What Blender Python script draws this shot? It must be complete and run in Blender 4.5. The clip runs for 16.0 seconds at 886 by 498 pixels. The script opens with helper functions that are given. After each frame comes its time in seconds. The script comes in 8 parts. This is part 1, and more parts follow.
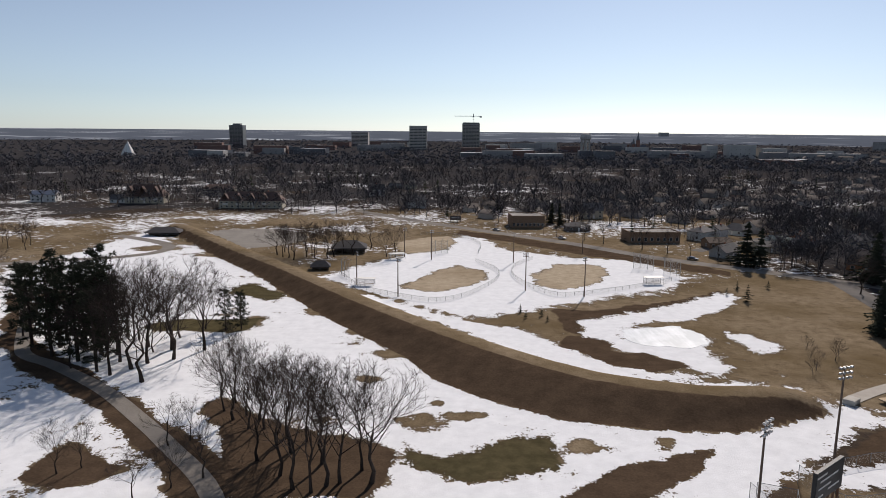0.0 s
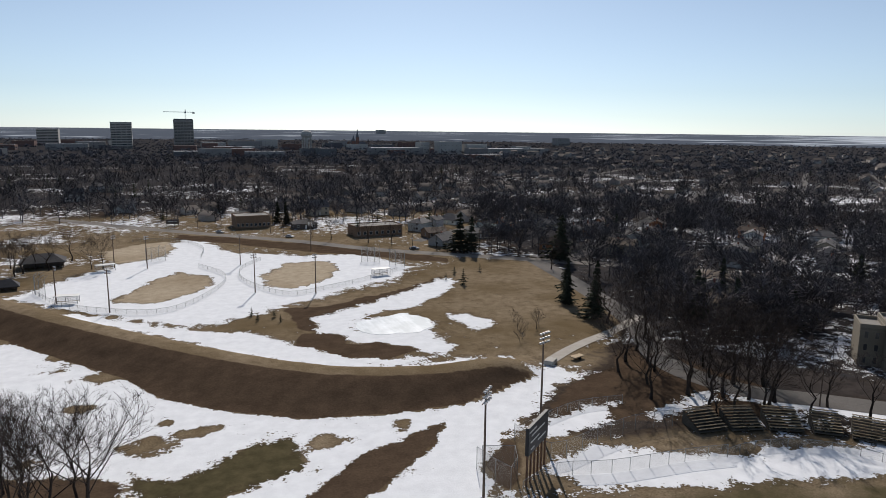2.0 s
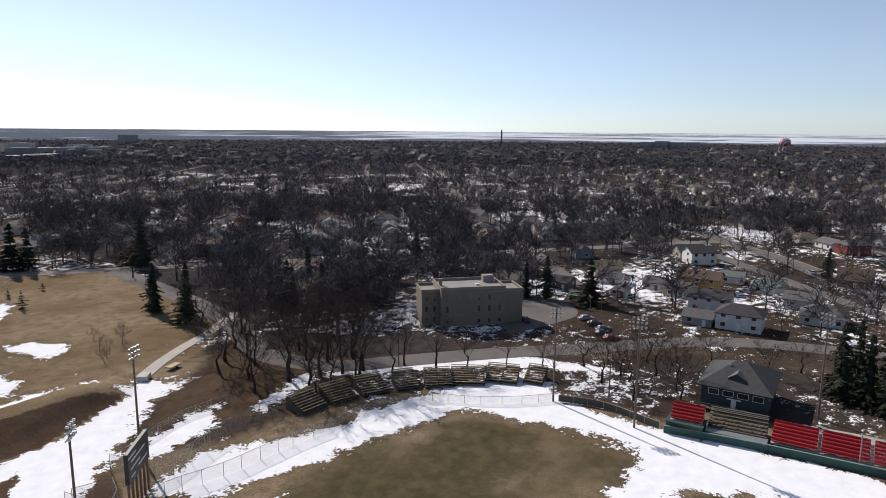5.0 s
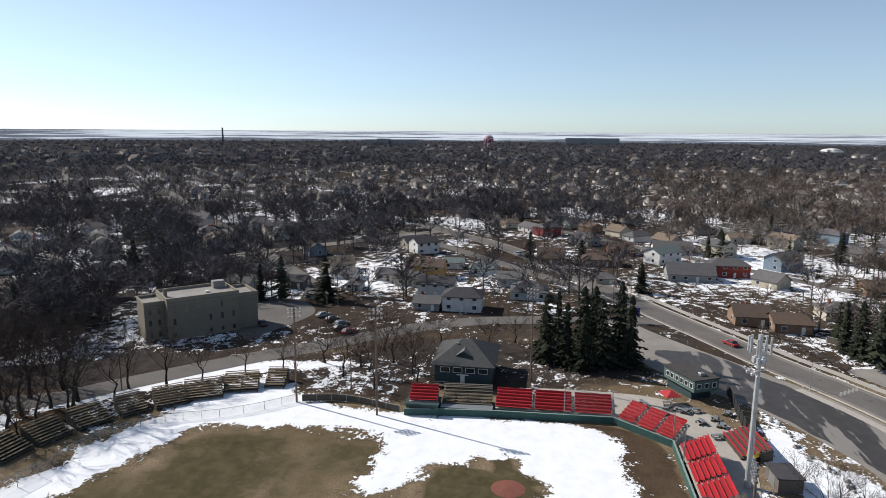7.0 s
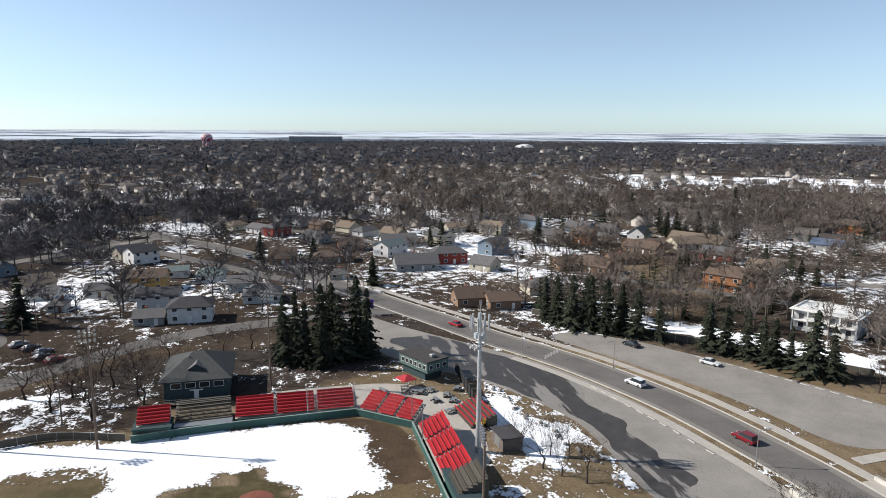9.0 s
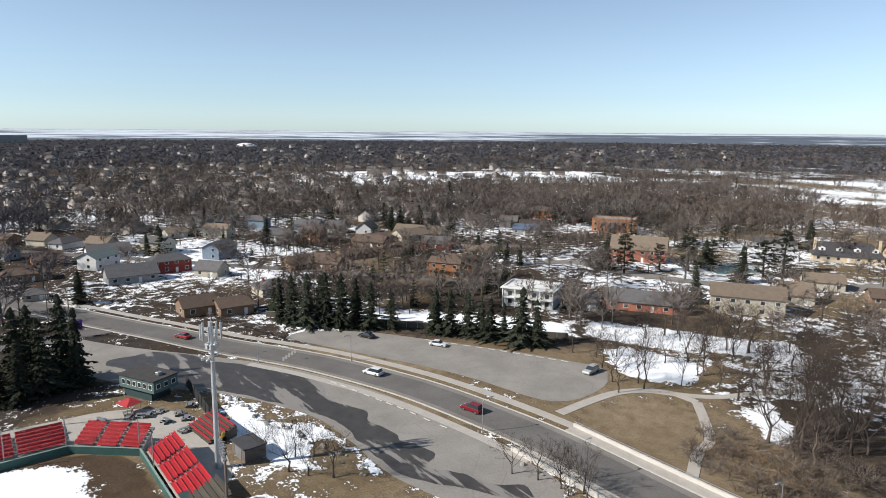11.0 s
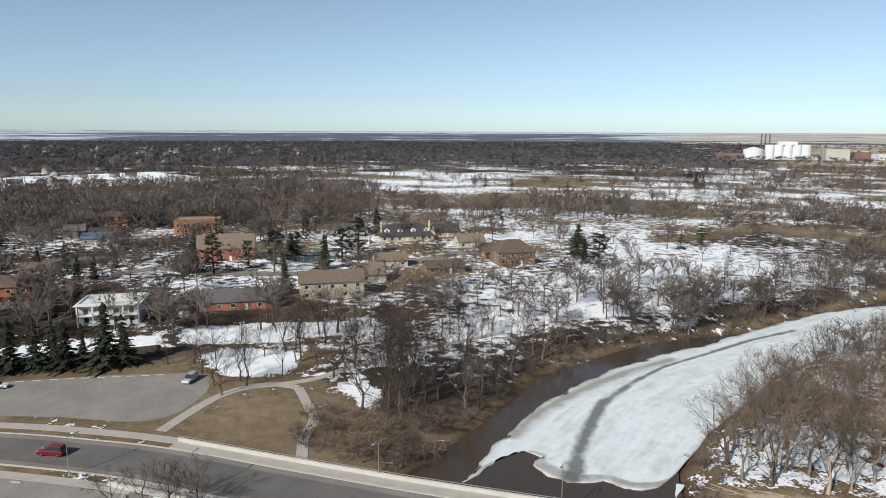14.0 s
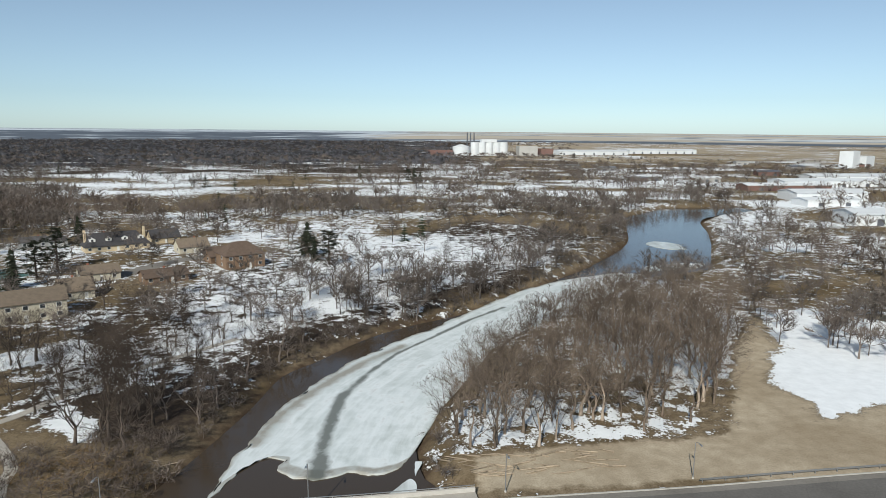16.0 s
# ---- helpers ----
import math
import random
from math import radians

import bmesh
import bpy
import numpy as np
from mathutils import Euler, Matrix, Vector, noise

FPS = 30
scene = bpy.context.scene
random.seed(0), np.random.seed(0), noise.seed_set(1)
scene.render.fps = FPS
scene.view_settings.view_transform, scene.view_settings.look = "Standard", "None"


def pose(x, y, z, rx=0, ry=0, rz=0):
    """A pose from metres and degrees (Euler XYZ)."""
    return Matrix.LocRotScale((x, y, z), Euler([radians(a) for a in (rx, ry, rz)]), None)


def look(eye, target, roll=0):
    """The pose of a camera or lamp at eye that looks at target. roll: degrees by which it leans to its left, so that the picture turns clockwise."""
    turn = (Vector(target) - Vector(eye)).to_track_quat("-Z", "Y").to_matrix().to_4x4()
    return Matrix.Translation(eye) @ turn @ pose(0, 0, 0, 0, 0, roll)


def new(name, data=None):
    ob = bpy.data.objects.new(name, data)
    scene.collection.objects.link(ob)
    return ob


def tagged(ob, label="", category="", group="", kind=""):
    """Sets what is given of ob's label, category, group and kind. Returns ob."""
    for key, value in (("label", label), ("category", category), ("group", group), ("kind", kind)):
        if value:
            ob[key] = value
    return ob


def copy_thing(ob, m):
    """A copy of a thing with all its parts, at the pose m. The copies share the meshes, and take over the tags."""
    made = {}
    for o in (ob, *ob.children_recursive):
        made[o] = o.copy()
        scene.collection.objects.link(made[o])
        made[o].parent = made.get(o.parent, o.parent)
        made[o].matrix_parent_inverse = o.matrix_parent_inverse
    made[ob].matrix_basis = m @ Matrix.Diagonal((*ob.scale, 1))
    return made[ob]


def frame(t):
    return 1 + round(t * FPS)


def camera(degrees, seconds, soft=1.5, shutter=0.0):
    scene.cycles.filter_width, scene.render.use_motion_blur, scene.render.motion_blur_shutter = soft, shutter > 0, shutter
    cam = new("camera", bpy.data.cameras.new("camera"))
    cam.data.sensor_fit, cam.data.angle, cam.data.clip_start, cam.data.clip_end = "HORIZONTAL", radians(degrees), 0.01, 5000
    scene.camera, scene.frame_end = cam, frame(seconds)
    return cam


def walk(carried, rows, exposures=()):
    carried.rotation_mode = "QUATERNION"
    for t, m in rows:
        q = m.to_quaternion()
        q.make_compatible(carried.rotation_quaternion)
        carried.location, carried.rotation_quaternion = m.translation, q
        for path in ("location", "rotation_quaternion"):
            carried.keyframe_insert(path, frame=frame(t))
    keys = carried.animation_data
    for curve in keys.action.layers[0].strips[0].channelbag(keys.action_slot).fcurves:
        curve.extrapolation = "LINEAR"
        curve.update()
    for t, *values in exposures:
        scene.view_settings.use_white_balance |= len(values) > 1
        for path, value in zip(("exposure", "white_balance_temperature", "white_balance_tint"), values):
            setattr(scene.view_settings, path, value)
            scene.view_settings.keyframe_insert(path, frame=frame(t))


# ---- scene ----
# the drone hangs in the air at one place and turns to its right
cam = camera(66.97, 16.0, soft=0.72)
EYE = 55.0
TURNS = [(0.0, 0.0, 0.50), (0.5, 5.8, 0.57), (1.0, 11.61, 0.59), (1.5, 17.45, 0.61), (2.0, 23.25, 0.62), (2.5, 29.03, 0.62),
         (3.0, 34.84, 0.58), (3.5, 40.63, 0.56), (4.0, 46.45, 0.53), (6.5, 75.15, 0.40), (7.0, 80.88, 0.40), (7.5, 86.6, 0.40),
         (8.0, 92.39, 0.36), (8.5, 98.18, 0.30), (9.0, 103.88, 0.33), (11.5, 132.75, 0.38), (12.0, 138.54, 0.33), (12.5, 144.32, 0.32),
         (13.0, 150.08, 0.29), (13.5, 155.87, 0.28), (14.0, 161.67, 0.27), (14.5, 167.48, 0.30), (15.0, 173.24, 0.40),
         (15.5, 179.02, 0.48), (16.0, 184.81, 0.53)]
DOWN = math.tan(radians(-10.0))


def heading(t, az, roll):
    a = radians(az)
    return (t, look((0, 0, EYE), (math.sin(a), math.cos(a), EYE + DOWN), roll))


walk(cam, [heading(*row) for row in TURNS],
     exposures=[(0.0, -0.20, 6850, 17), (1.0, -0.24, 6650, 13), (3.0, -0.18, 6600, 13), (4.0, 0.02, 6650, 18), (7.0, 0.26, 6500, 12), (9.0, 0.42, 6450, 11), (12.0, 0.36, 6450, 10), (14.0, 0.07, 6450, 9), (16.0, -0.07, 6400, 5)])

# ---- light ----
SUN_AZ, SUN_EL = 21.0, 35.0
world = bpy.data.worlds.new("sky")
scene.world = world
world.use_nodes = True
wn = world.node_tree
sky = wn.nodes.new("ShaderNodeTexSky")
sky.sky_type, sky.sun_disc = "NISHITA", False
sky.sun_elevation, sky.sun_rotation = radians(SUN_EL), radians(SUN_AZ)
sky.altitude, sky.air_density, sky.dust_density, sky.ozone_density = 300, 0.8, 0.3, 1.0
back = wn.nodes["Background"]
back.inputs["Strength"].default_value = 0.098
pale = wn.nodes.new("ShaderNodeHueSaturation")
pale.inputs["Saturation"].default_value = 0.60
tint = wn.nodes.new("ShaderNodeMix")
tint.data_type, tint.blend_type = "RGBA", "MULTIPLY"
tint.inputs["Factor"].default_value = 1.0
tint.inputs["B"].default_value = (0.80, 0.955, 1.085, 1)
wn.links.new(sky.outputs[0], pale.inputs["Color"])
wn.links.new(pale.outputs[0], tint.inputs["A"])
wn.links.new(tint.outputs["Result"], back.inputs["Color"])
sun = new("sun", bpy.data.lights.new("sun", "SUN"))
sun.data.energy, sun.data.angle, sun.data.color = 5.0, radians(0.53), (1.0, 0.95, 0.87)
sa, se = radians(SUN_AZ), radians(SUN_EL)
sun.matrix_world = look((math.sin(sa) * math.cos(se) * 100, math.cos(sa) * math.cos(se) * 100, math.sin(se) * 100), (0, 0, 0))
# ---- materials ----
class Nodes:
    """Short hand for building a node tree."""

    def __init__(self, name, rough=0.8, metal=0.0, spec=0.3):
        self.m = bpy.data.materials.new(name)
        self.m.use_nodes = True
        self.t = self.m.node_tree
        self.b = self.t.nodes["Principled BSDF"]
        self.b.inputs["Roughness"].default_value = rough
        self.b.inputs["Metallic"].default_value = metal
        self.b.inputs["Specular IOR Level"].default_value = spec
        self.co = self.t.nodes.new("ShaderNodeTexCoord").outputs["Object"]

    def n(self, kind, **settings):
        node = self.t.nodes.new("ShaderNode" + kind)
        for key, value in settings.items():
            setattr(node, key, value)
        return node

    def put(self, socket, value):
        if isinstance(value, bpy.types.NodeSocket):
            self.t.links.new(value, socket)
        else:
            socket.default_value = value

    def world(self):
        return self.n("NewGeometry").outputs["Position"]

    def noise(self, scale, detail=4.0, rough=0.6, co=None, stretch=None):
        node = self.n("TexNoise")
        vec = self.co if co is None else co
        if stretch:
            mp = self.n("Mapping")
            mp.inputs["Scale"].default_value = stretch
            self.put(mp.inputs["Vector"], vec)
            vec = mp.outputs[0]
        self.put(node.inputs["Vector"], vec)
        self.put(node.inputs["Scale"], scale)
        self.put(node.inputs["Detail"], detail)
        self.put(node.inputs["Roughness"], rough)
        return node.outputs["Fac"]

    def math(self, op, a, b=0.0, c=0.0):
        node = self.n("Math", operation=op)
        for s, v in zip(node.inputs, (a, b, c)):
            self.put(s, v)
        return node.outputs[0]

    def ramp(self, fac, lo, hi, a=0.0, b=1.0):
        node = self.n("MapRange", clamp=True)
        for s, v in zip(node.inputs, (fac, lo, hi, a, b)):
            self.put(s, v)
        return node.outputs[0]

    def mix(self, fac, a, b):
        node = self.n("Mix", data_type="RGBA")
        self.put(node.inputs["Factor"], fac)
        self.put(node.inputs["A"], (*a, 1) if isinstance(a, tuple) else a)
        self.put(node.inputs["B"], (*b, 1) if isinstance(b, tuple) else b)
        return node.outputs["Result"]

    def attr(self, name):
        return self.n("Attribute", attribute_name=name).outputs["Fac"]

    def colour(self, value):
        self.put(self.b.inputs["Base Color"], (*value, 1) if isinstance(value, tuple) else value)

    def bump(self, height, strength=0.3, distance=0.1):
        node = self.n("Bump")
        node.inputs["Strength"].default_value = strength
        node.inputs["Distance"].default_value = distance
        self.put(node.inputs["Height"], height)
        self.put(self.b.inputs["Normal"], node.outputs[0])


def plain(name, colour, rough=0.7, var=0.25, scale=1.0, metal=0.0, spec=0.3, bump=0.2, each=0.0):
    """A surface with mottling at two scales; each: how far one piece differs from the next."""
    k = Nodes(name, rough, metal, spec)
    co = k.world()
    f = k.math("ADD", k.math("MULTIPLY", k.noise(scale, co=co), 0.6), k.math("MULTIPLY", k.noise(scale * 9, co=co), 0.4))
    dark = tuple(c * (1 - var) for c in colour)
    light = tuple(min(1.0, c * (1 + var)) for c in colour)
    c = k.mix(k.ramp(f, 0.3, 0.7), dark, light)
    if each:
        hsv = k.n("HueSaturation")
        rnd = k.n("ObjectInfo").outputs["Random"]
        k.put(hsv.inputs["Value"], k.ramp(rnd, 0, 1, 1 - each, 1 + each))
        k.put(hsv.inputs["Color"], c)
        c = hsv.outputs[0]
    k.colour(c)
    if bump:
        k.bump(f, bump, 0.05)
    return k.m


def island(name, colour, spread=0.4, rough=0.9):
    """For joined heaps: each loose piece has its own shade."""
    k = Nodes(name, rough, 0.0, 0.03)
    r = k.n("NewGeometry").outputs["Random Per Island"]
    f = k.math("ADD", k.math("MULTIPLY", r, 0.7), k.math("MULTIPLY", k.noise(0.02, 2, co=k.world()), 0.5))
    dark = tuple(c * (1 - spread) for c in colour)
    light = tuple(min(1.0, c * (1 + spread)) for c in colour)
    k.colour(k.mix(k.ramp(f, 0.1, 0.95), dark, light))
    return k.m


def foliage(name, colour, spread=0.4):
    """For woods in one mesh: each tree has its own shade, each twig a little of it too."""
    k = Nodes(name, 0.95, 0.0, 0.03)
    r = k.n("NewGeometry").outputs["Random Per Island"]
    f = k.math("ADD", k.math("MULTIPLY", k.attr("tone"), 0.75), k.math("MULTIPLY", r, 0.25))
    dark = tuple(c * (1 - spread) for c in colour)
    light = tuple(min(1.0, c * (1 + spread)) for c in colour)
    c = k.mix(f, dark, light)
    k.colour(k.mix(k.ramp(k.noise(0.006, 2, co=k.world()), 0.45, 0.7, 0, 0.35), c, (colour[0] * 1.25, colour[1] * 1.02, colour[2] * 0.85)))
    return k.m


def ground_material():
    k = Nodes("ground", 0.95, 0.0, 0.0)
    co = k.world()
    big, mid, fine = k.noise(0.03, 4, co=co), k.noise(0.35, 5, co=co), k.noise(3.0, 4, co=co)
    streak = k.math("ADD", k.math("MULTIPLY", k.noise(0.22, 6, 0.65, co=co), 0.6), k.math("MULTIPLY", k.noise(2.2, 4, co=co), 0.4))
    grass = k.mix(k.ramp(mid, 0.3, 0.7), (0.165, 0.127, 0.084), (0.31, 0.245, 0.168))
    grass = k.mix(k.ramp(big, 0.42, 0.66), grass, (0.145, 0.108, 0.062))
    grass = k.mix(k.ramp(fine, 0.4, 0.7, 0, 0.7), grass, (0.10, 0.070, 0.042))
    green = k.mix(k.ramp(mid, 0.3, 0.7), (0.052, 0.046, 0.025), (0.102, 0.084, 0.047))
    earth = k.mix(k.ramp(streak, 0.3, 0.7), (0.044, 0.031, 0.022), (0.108, 0.075, 0.051))
    sand = k.mix(k.ramp(mid, 0.3, 0.7), (0.33, 0.27, 0.195), (0.48, 0.405, 0.305))
    sand = k.mix(k.ramp(fine, 0.45, 0.75, 0, 0.5), sand, (0.19, 0.145, 0.095))
    sand = k.mix(k.ramp(big, 0.45, 0.65, 0, 0.5), sand, (0.22, 0.165, 0.105))
    wob = k.math("MULTIPLY", k.math("SUBTRACT", mid, 0.5), 1.2)

    def mask(name):
        return k.ramp(k.math("ADD", k.attr(name), wob), -0.15, 0.25)

    c = k.mix(mask("green"), grass, green)
    # dead leaves, darkened further to hold the shade under the trees
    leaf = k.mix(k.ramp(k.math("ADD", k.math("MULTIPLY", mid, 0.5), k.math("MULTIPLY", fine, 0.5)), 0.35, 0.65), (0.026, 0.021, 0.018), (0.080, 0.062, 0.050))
    c = k.mix(mask("litter_shade"), c, leaf)
    # strongest mask goes cooler and greyer: tree shade and distance haze as colour
    c = k.mix(k.ramp(k.attr("litter_shade"), 0.6, 0.8), c, k.mix(k.ramp(mid, 0.3, 0.7), (0.030, 0.029, 0.031), (0.058, 0.055, 0.057)))
    c = k.mix(mask("earth"), c, earth)
    c = k.mix(mask("sand"), c, sand)
    ragged = k.math("ADD", k.math("MULTIPLY", k.math("SUBTRACT", k.noise(0.26, 8, 0.7, co=co), 0.5), 3.3),
                    k.math("MULTIPLY", k.math("SUBTRACT", k.noise(1.7, 5, co=co), 0.5), 1.5))
    s = k.math("ADD", k.attr("snow"), ragged)
    snow = k.ramp(s, -0.03, 0.07)
    damp = k.ramp(s, -0.55, -0.02, 0.0, 0.55)
    c = k.mix(damp, c, (0.055, 0.04, 0.026))
    old = k.mix(k.ramp(mid, 0.35, 0.7), (0.80, 0.815, 0.835), (0.70, 0.715, 0.735))
    c = k.mix(snow, c, old)
    k.colour(c)
    k.put(k.b.inputs["Roughness"], k.ramp(snow, 0, 1, 0.95, 0.55))
    h = k.math("ADD", k.math("MULTIPLY", snow, 1.2), k.math("MULTIPLY", k.math("ADD", mid, fine), 0.8))
    k.bump(h, 0.5, 0.12)
    return k.m


GROUND = ground_material()
BARK = plain("bark", (0.048, 0.038, 0.032), 0.95, 0.35, 1.5, spec=0.03, each=0.4)
TWIGS = plain("twigs", (0.052, 0.041, 0.036), 0.95, 0.3, 0.3, bump=0, spec=0.03, each=0.4)
BARK_PALE = plain("pale_bark", (0.26, 0.21, 0.165), 0.95, 0.3, 1.5, spec=0.03, each=0.45)
TWIGS_PALE = plain("pale_twigs", (0.140, 0.110, 0.088), 0.95, 0.3, 0.3, bump=0, spec=0.03, each=0.45)
BARK_DUSKY = plain("brown_bark", (0.085, 0.068, 0.056), 0.95, 0.35, 1.5, spec=0.03, each=0.35)
TWIGS_DUSKY = plain("brown_twigs", (0.060, 0.047, 0.039), 0.95, 0.3, 0.3, bump=0, spec=0.03, each=0.35)
# grey twigs with a little of the distance's blue haze in the colour
FAR_TWIGS = foliage("far_twigs", (0.078, 0.074, 0.079), 0.55)
# lighter copy for southern trees: front sunlight painted into the twig colour
LIT_TWIGS = foliage("sunlit_twigs", (0.125, 0.106, 0.094), 0.65)
# paler and bluer still: aerial haze painted into the far woods
FAR_WOODS = foliage("hazy_far_woods", (0.105, 0.105, 0.117), 0.5)
# lightest copy, for the thicket: sunlit bark and twigs as colour
PALE_LIT = foliage("sunlit_thicket_twigs", (0.165, 0.130, 0.102), 0.65)
NEEDLES = plain("needles", (0.034, 0.038, 0.026), 0.9, 0.4, 2.0, bump=0, spec=0.03, each=0.3)
FAR_NEEDLES = foliage("far_needles", (0.026, 0.034, 0.020), 0.4)
PAVING = plain("concrete", (0.36, 0.33, 0.29), 0.9, 0.15, 0.4, bump=0.15)
GLASS = plain("window_glass", (0.03, 0.035, 0.04), 0.12, 0.2, 1.0, spec=0.6, bump=0)
WHITE = plain("white_paint", (0.74, 0.73, 0.70), 0.6, 0.08, 1.0, bump=0.05)
# ---- ground: one sheet out to the horizon ----
def lattice(p, size, seed=0):
    """Smooth value noise in the plan, -1 to 1."""
    q = p / size + seed * 17.31
    i = np.floor(q).astype(np.int64)
    f = q - i
    f = f * f * (3 - 2 * f)

    def h(a, b):
        n = (a * 374761393 + b * 668265263 + seed * 362437) & 0x7FFFFFFF
        n = ((n ^ (n >> 13)) * 1274126177) & 0x7FFFFFFF
        return ((n ^ (n >> 16)) & 0xFFFF) / 32767.5 - 1

    a, b = i[:, 0], i[:, 1]
    top = h(a, b) * (1 - f[:, 0]) + h(a + 1, b) * f[:, 0]
    low = h(a, b + 1) * (1 - f[:, 0]) + h(a + 1, b + 1) * f[:, 0]
    return top * (1 - f[:, 1]) + low * f[:, 1]


def cloud(p, size, seed=0):
    return 0.6 * lattice(p, size, seed) + 0.3 * lattice(p, size / 2.3, seed + 1) + 0.15 * lattice(p, size / 5, seed + 2)


def along(p, line):
    """Distance to a line of points, the side (plus: to its left) and how far along, in segments."""
    best = np.full(len(p), 1e9)
    side, where = np.zeros(len(p)), np.zeros(len(p))
    for i, (a, b) in enumerate(zip(line, line[1:])):
        a, b = np.array(a, float), np.array(b, float)
        d = b - a
        u = np.clip(((p - a) @ d) / (d @ d), 0, 1)
        q = p - a - u[:, None] * d
        dist = np.hypot(q[:, 0], q[:, 1])
        near = dist < best
        best = np.where(near, dist, best)
        side = np.where(near, np.sign(d[0] * q[:, 1] - d[1] * q[:, 0]), side)
        where = np.where(near, i + u, where)
    return best, side, where


def inside(p, ring):
    """Signed distance to a closed outline, plus inside; far outside it is a mere -20."""
    corner = np.array(ring, float)
    near = np.all((p > corner.min(0) - 20) & (p < corner.max(0) + 20), axis=1)
    out = np.full(len(p), -20.0)
    if near.any():
        out[near] = inside_near(p[near], ring)
    return out


def inside_near(p, ring):
    d, _, _ = along(p, list(ring) + [ring[0]])
    odd = np.zeros(len(p), bool)
    for (x0, y0), (x1, y1) in zip(ring, list(ring[1:]) + [ring[0]]):
        if y0 != y1:
            odd ^= ((y0 > p[:, 1]) != (y1 > p[:, 1])) & (p[:, 0] < (x1 - x0) * (p[:, 1] - y0) / (y1 - y0) + x0)
    return np.where(odd, d, -d)


def smooth(x, a, b):
    t = np.clip((x - a) / (b - a), 0, 1)
    return t * t * (3 - 2 * t)


CREST = [(-165, 395), (-140, 360), (-91, 292), (-62, 255), (-45, 231), (-25, 203), (-10, 184), (3, 168), (13, 157), (23, 147), (33, 139),
         (44, 134), (55, 131), (72, 131), (84, 131)]
TOE_WIDTH = [8, 8, 10, 11, 13, 15, 16, 17, 22, 22, 21, 18, 15, 8, 4]
RIVER = [(62, -30), (46, -75), (39, -99), (35, -111), (29, -133), (25, -153), (18, -163), (7, -180), (-6, -193), (-30, -211), (-65, -252),
         (-91, -284), (-128, -344), (-166, -450), (-215, -500), (-280, -510), (-275, -480), (-228, -450), (-205, -421), (-182, -362),
         (-136, -270), (-92, -250), (-67, -213), (-41, -191), (-26, -171), (-18, -151), (-8, -129), (-5, -114), (-6, -104), (-8, -96),
         (0, -60), (15, -25)]


def levee(p):
    near = (p[:, 0] > -200) & (p[:, 0] < 110) & (p[:, 1] > 90) & (p[:, 1] < 430)
    d, side, where = np.full(len(p), 99.0), np.ones(len(p)), np.zeros(len(p))
    if near.any():
        d[near], side[near], where[near] = along(p[near], CREST)
    w = np.interp(where, range(len(CREST)), TOE_WIDTH)
    fade = smooth(where, 0, 1) * (1 - smooth(where, len(CREST) - 2.2, len(CREST) - 1))
    slope = np.where(side < 0, np.clip(1 - (d - 1.5) / (w - 1.5), 0, 1), np.clip(1 - (d - 1.5) / 7.5, 0, 1))
    return slope, fade, d, side, w


FLAT_END, FAR_END = 3480.0, 4950.0


def far_plain(r):
    """How far the land shown at the backdrop's radius r really lies."""
    return FLAT_END * np.exp(2.9 * np.clip((r - FLAT_END) / (FAR_END - FLAT_END), 0, 1))


def rise_far(r):
    return np.where(r > FLAT_END, EYE * (1 - r / far_plain(r)), 0.0)


def height(p):
    r = np.hypot(p[:, 0], p[:, 1])
    slope, fade, *_ = levee(p)
    z = 3.0 * smooth(slope, 0, 1) * fade
    z += rise_far(r)
    s = inside(p, RIVER)
    z -= 4.2 * smooth(s, -9, 4)
    z += 0.3 * cloud(p, 40, 5) * smooth(r, 380, 520)
    return z


def at(x, y):
    """The ground's height at one place."""
    return float(height(np.array([[x, y]], float))[0])


